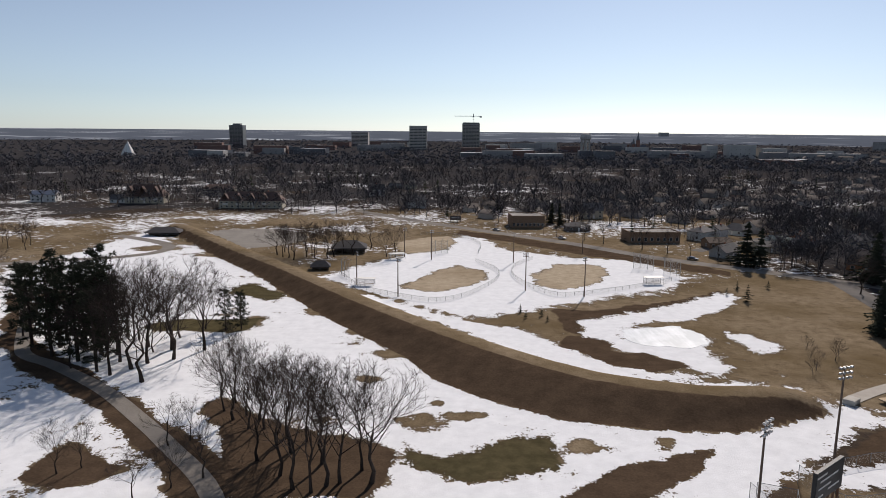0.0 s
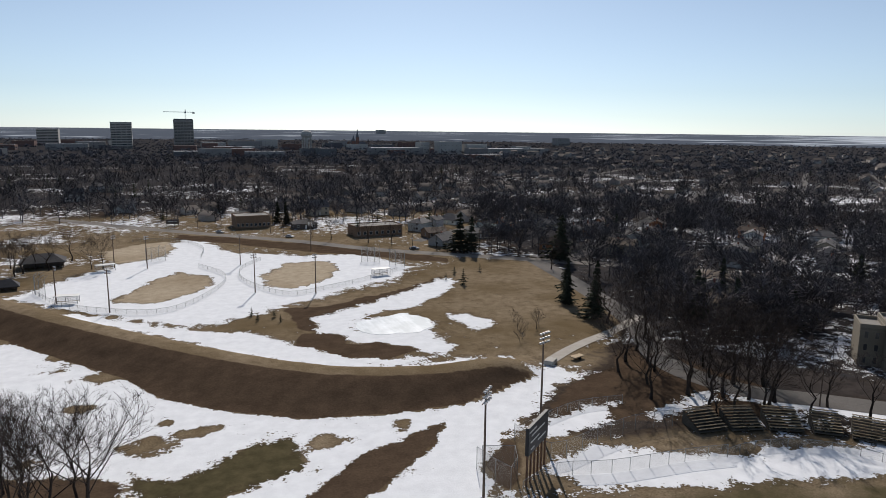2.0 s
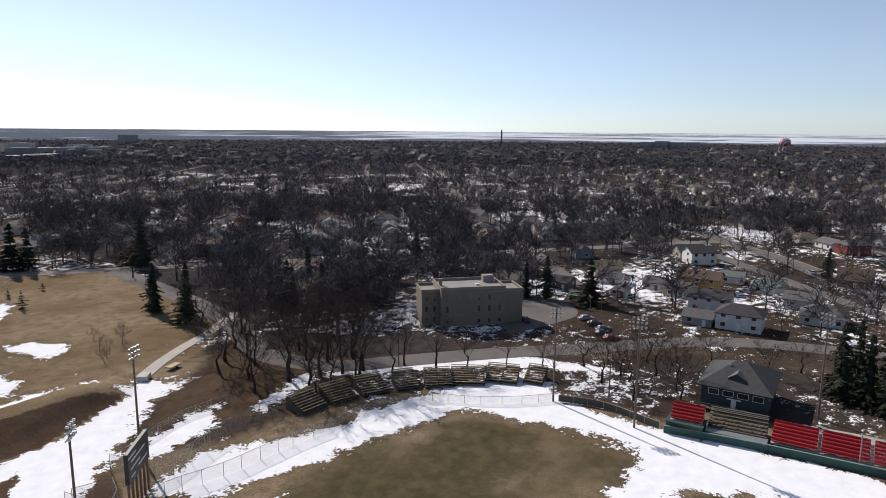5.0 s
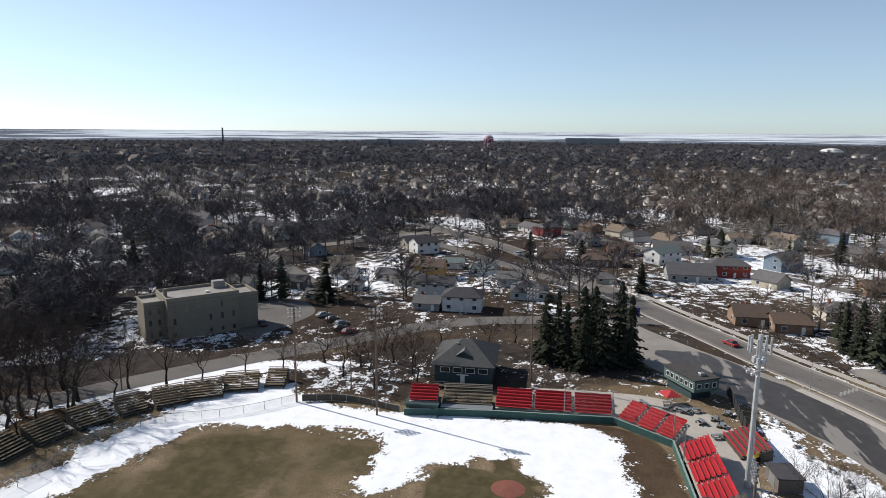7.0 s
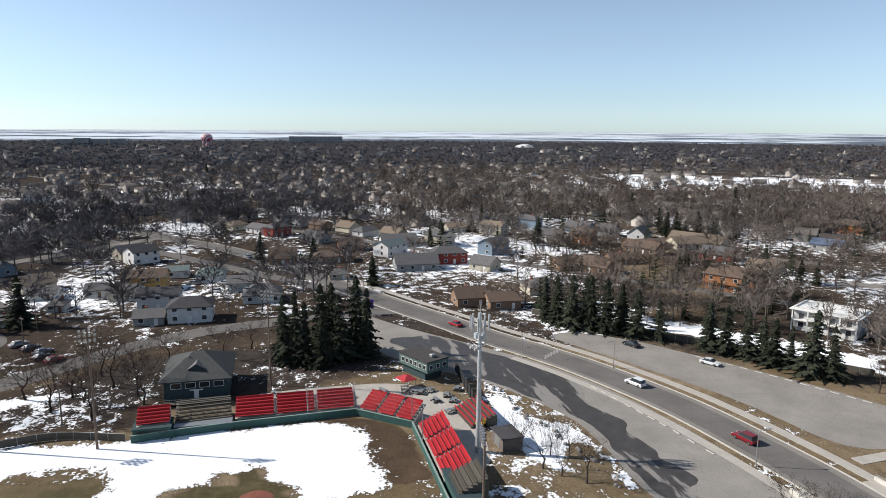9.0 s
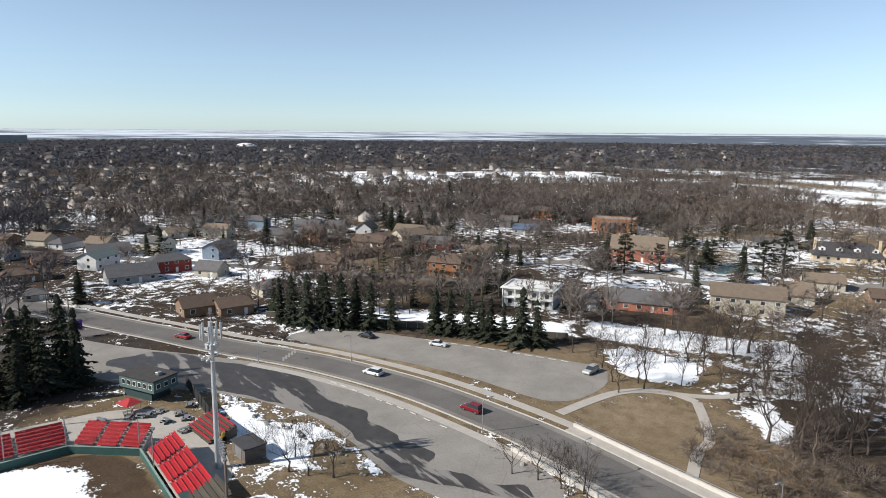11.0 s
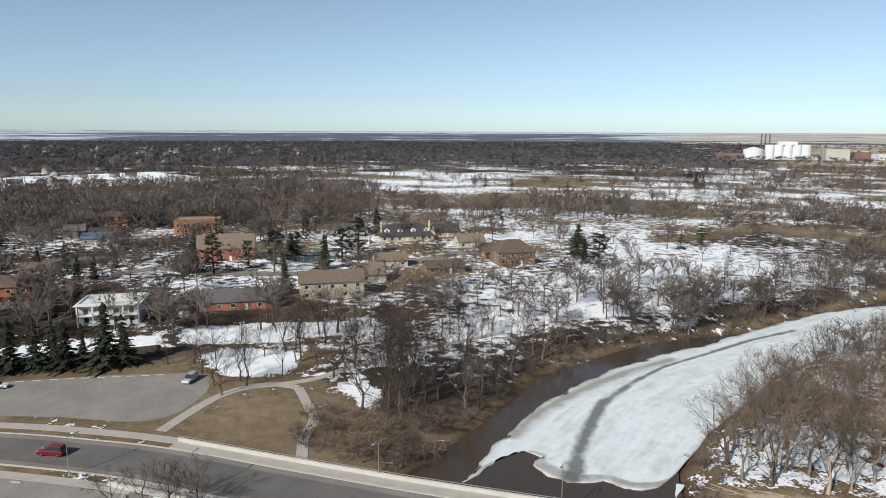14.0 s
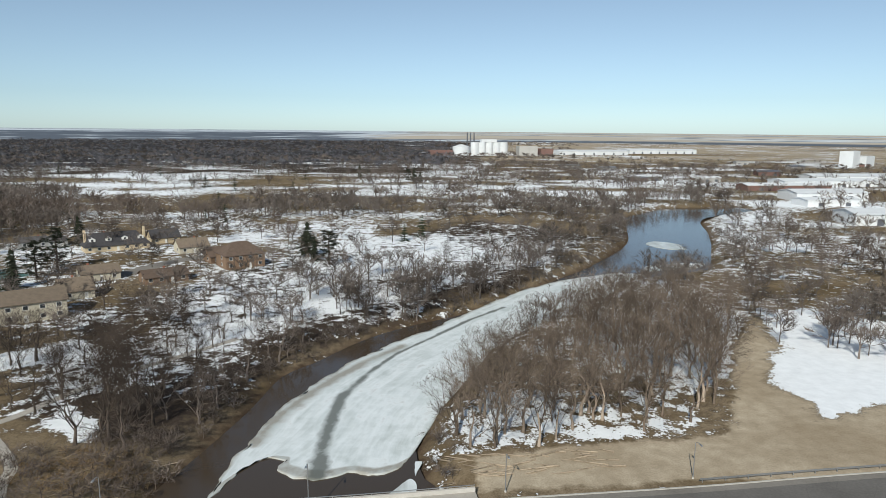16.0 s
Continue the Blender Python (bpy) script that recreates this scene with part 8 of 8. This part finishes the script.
shed(-500, -1640, 10, 185, 50, 12)
shed(-725, -1760, 10, 200, 50, 13)
shed(-372, -545, 3, 66, 26, 9)
shed(-345, -500, 3, 46, 20, 6)
shed(-318, -395, -5, 62, 26, 9)
shed(-395, -640, 3, 90, 20, 7, "long brick shed with a pale roof", CITYBRICK)
shed(-470, -690, 3, 110, 30, 8, "row of pale greenhouses", PALEROOF)
shed(-560, -780, 3, 110, 30, 8, "row of pale greenhouses", PALEROOF)
for i in range(14):
    shed(-g.uniform(200, 900), -g.uniform(620, 1250), g.uniform(-10, 20), g.uniform(14, 34), g.uniform(10, 16), g.uniform(5, 8), "small far works building", g.choice((CITYPALE, CITY, CITYBRICK)), g.choice((PALEROOF, CITYDARK, CITY)))
flat_block(-800, -1110, 35, 30, 22, 27, PALEROOF, "tall white elevator building", "elevator", 1, 2)
flat_block(-840, -1130, 35, 40, 24, 18, PALEROOF, "white lower works hall", "works_hall", 1, 2)
t = thing("sugar_works", pose(-220, -1540, at(-220, -1540), 0, 0, 5), "white silos and stacks of a far works", "factory")
for i in range(5):
    part("silo", tubed((-48 + 17 * i, 0, 0), (-48 + 17 * i, 0, 30), 9.5, sides=14), PALEROOF, t)
part("hall", boxed(-60, -30, 0, 24, -12, 26, bevel=0.3), PALEROOF, t)
part("headhouse", boxed(-30, -8, 30, 6, 8, 37, bevel=0.3), PALEROOF, t)
part("tank", tubed((52, 4, 0), (52, 4, 20), 20, sides=20), PALEROOF, t)
part("tank_roof", tubed((52, 4, 20), (52, 4, 26), 20, 1, 20), PALEROOF, t)
for x in (18, 26, 34):
    part("stack", tubed((x, -18, 20), (x, -18, 52), 1.6, 1.2, 8), CITYDARK, t)
for i, (x, w, h) in enumerate(((-105, 44, 22), (-150, 30, 16), (95, 60, 12))):
    part("plant_hall", boxed(x - w / 2, -20, 0, x + w / 2, 10, h, bevel=0.3), (CITYPALE, CITYBRICK, CITYBRICK)[i], t)
t = thing("factory_chimney", pose(2680, 1375, at(2680, 1375)), "thin dark factory chimney on the horizon", "chimney")
part("stack", tubed((0, 0, 0), (0, 0, 62), 4.5, 3, 10), CITYDARK, t)
t = thing("white_dome", pose(2171, -820, at(2171, -820)), "low white domed sports hall", "dome")
bm = bmesh.new()
for k in range(5):
    a, b = k * 0.3, (k + 1) * 0.3
    tube(bm, (0, 0, 12 * math.sin(a)), (0, 0, 12 * math.sin(b)), 34 * math.cos(a), 34 * math.cos(b), 18, caps=k == 4)
part("shell", bm, TRIM, t)
MELT = ice_material("wet_pond_ice", (0.72, 0.75, 0.76), (0.45, 0.48, 0.48), 0.42)
MELT.node_tree.nodes["Principled BSDF"].inputs["Roughness"].default_value = 0.22
setting("pond_ice", slab(ragged([(50, 182), (59, 185), (69, 184), (71, 174), (66, 167), (58, 168), (52, 172)], 3.6, 47, 0.7), 0.05, 0.06), MELT, "wet shining ice of a meltwater pond", "ice")
# tennis court behind the houses
TC = plain("court_green", (0.06, 0.16, 0.15), 0.8, 0.1, 0.3)
setting("tennis_court", slab([(155, -250), (147, -266), (134, -259), (142, -243)], 0.12, 0.1), TC, "blue-green tennis court among snow", "court")
fence([(155, -250), (147, -266), (134, -259), (142, -243), (155, -250)], 3.0, "tall chain-link tennis fence")
setting("cul_de_sac", strip([(200, -200), (190, -215), (175, -214), (160, -216), (140, -222), (120, -232), (100, -262), (85, -290), (60, -300)], 4, 4, 0.05), STREET, "grey street between snowy gardens", "road")
setting("cul_de_sac", strip([(175, -214), (195, -235), (210, -262), (215, -300)], 4, 4, 0.055), STREET, "dark wet street between gardens", "road")

# ---- driftwood and rubble ----
DRIFT = plain("driftwood", (0.30, 0.24, 0.175), 0.95, 0.25, 3, each=0.25)


def log(x, y, yaw, L, r):
    t = thing("driftwood_log", pose(x, y, at(x, y) + r * 0.8, 0, 0, yaw), "bleached driftwood log on the river bank", "log", "driftwood on the bank")
    bm = bmesh.new()
    tube(bm, (-L / 2, 0, 0), (0, 0.1, 0.05), r, r * 0.8, 6)
    tube(bm, (0, 0.1, 0.05), (L / 2, -0.1, 0), r * 0.8, r * 0.35, 6)
    part("trunk", bm, DRIFT, t)
    bm = bmesh.new()
    tube(bm, (0, 0.1, 0), (L * 0.2, 0.5, 0.35), r * 0.5, r * 0.15, 5)
    part("branch", bm, DRIFT, t)


for i in range(46):
    log(g.uniform(-38, -9), g.uniform(-107.5, -99.5), g.uniform(-25, 25), g.uniform(2, 6), g.uniform(0.08, 0.2))
for i in range(26):
    log(g.uniform(37, 56), g.uniform(-112, -98), g.uniform(-30, 60), g.uniform(2, 5), g.uniform(0.07, 0.16))
ROCK = plain("grey_rock", (0.26, 0.245, 0.225), 0.95, 0.25, 2)
for i in range(60):
    if i < 40:
        x, y = 134 - 48 * (i / 40) + g.uniform(-1.5, 1.5), -42.5 - 9 * (i / 40) + g.uniform(-1.5, 1.5)
    else:
        x, y = g.uniform(58, 78), g.uniform(-76.5, -73)
    t = thing("rubble_stone", pose(x, y, 0.1, g.uniform(0, 90), 0, g.uniform(0, 360)), "grey rubble stone on a snow bank", "stone", "rubble stones")
    bm = bmesh.new()
    bmesh.ops.create_icosphere(bm, subdivisions=1, radius=g.uniform(0.25, 0.6))
    for v_ in bm.verts:
        v_.co *= g.uniform(0.7, 1.2)
    part("stone", bm, ROCK, t)
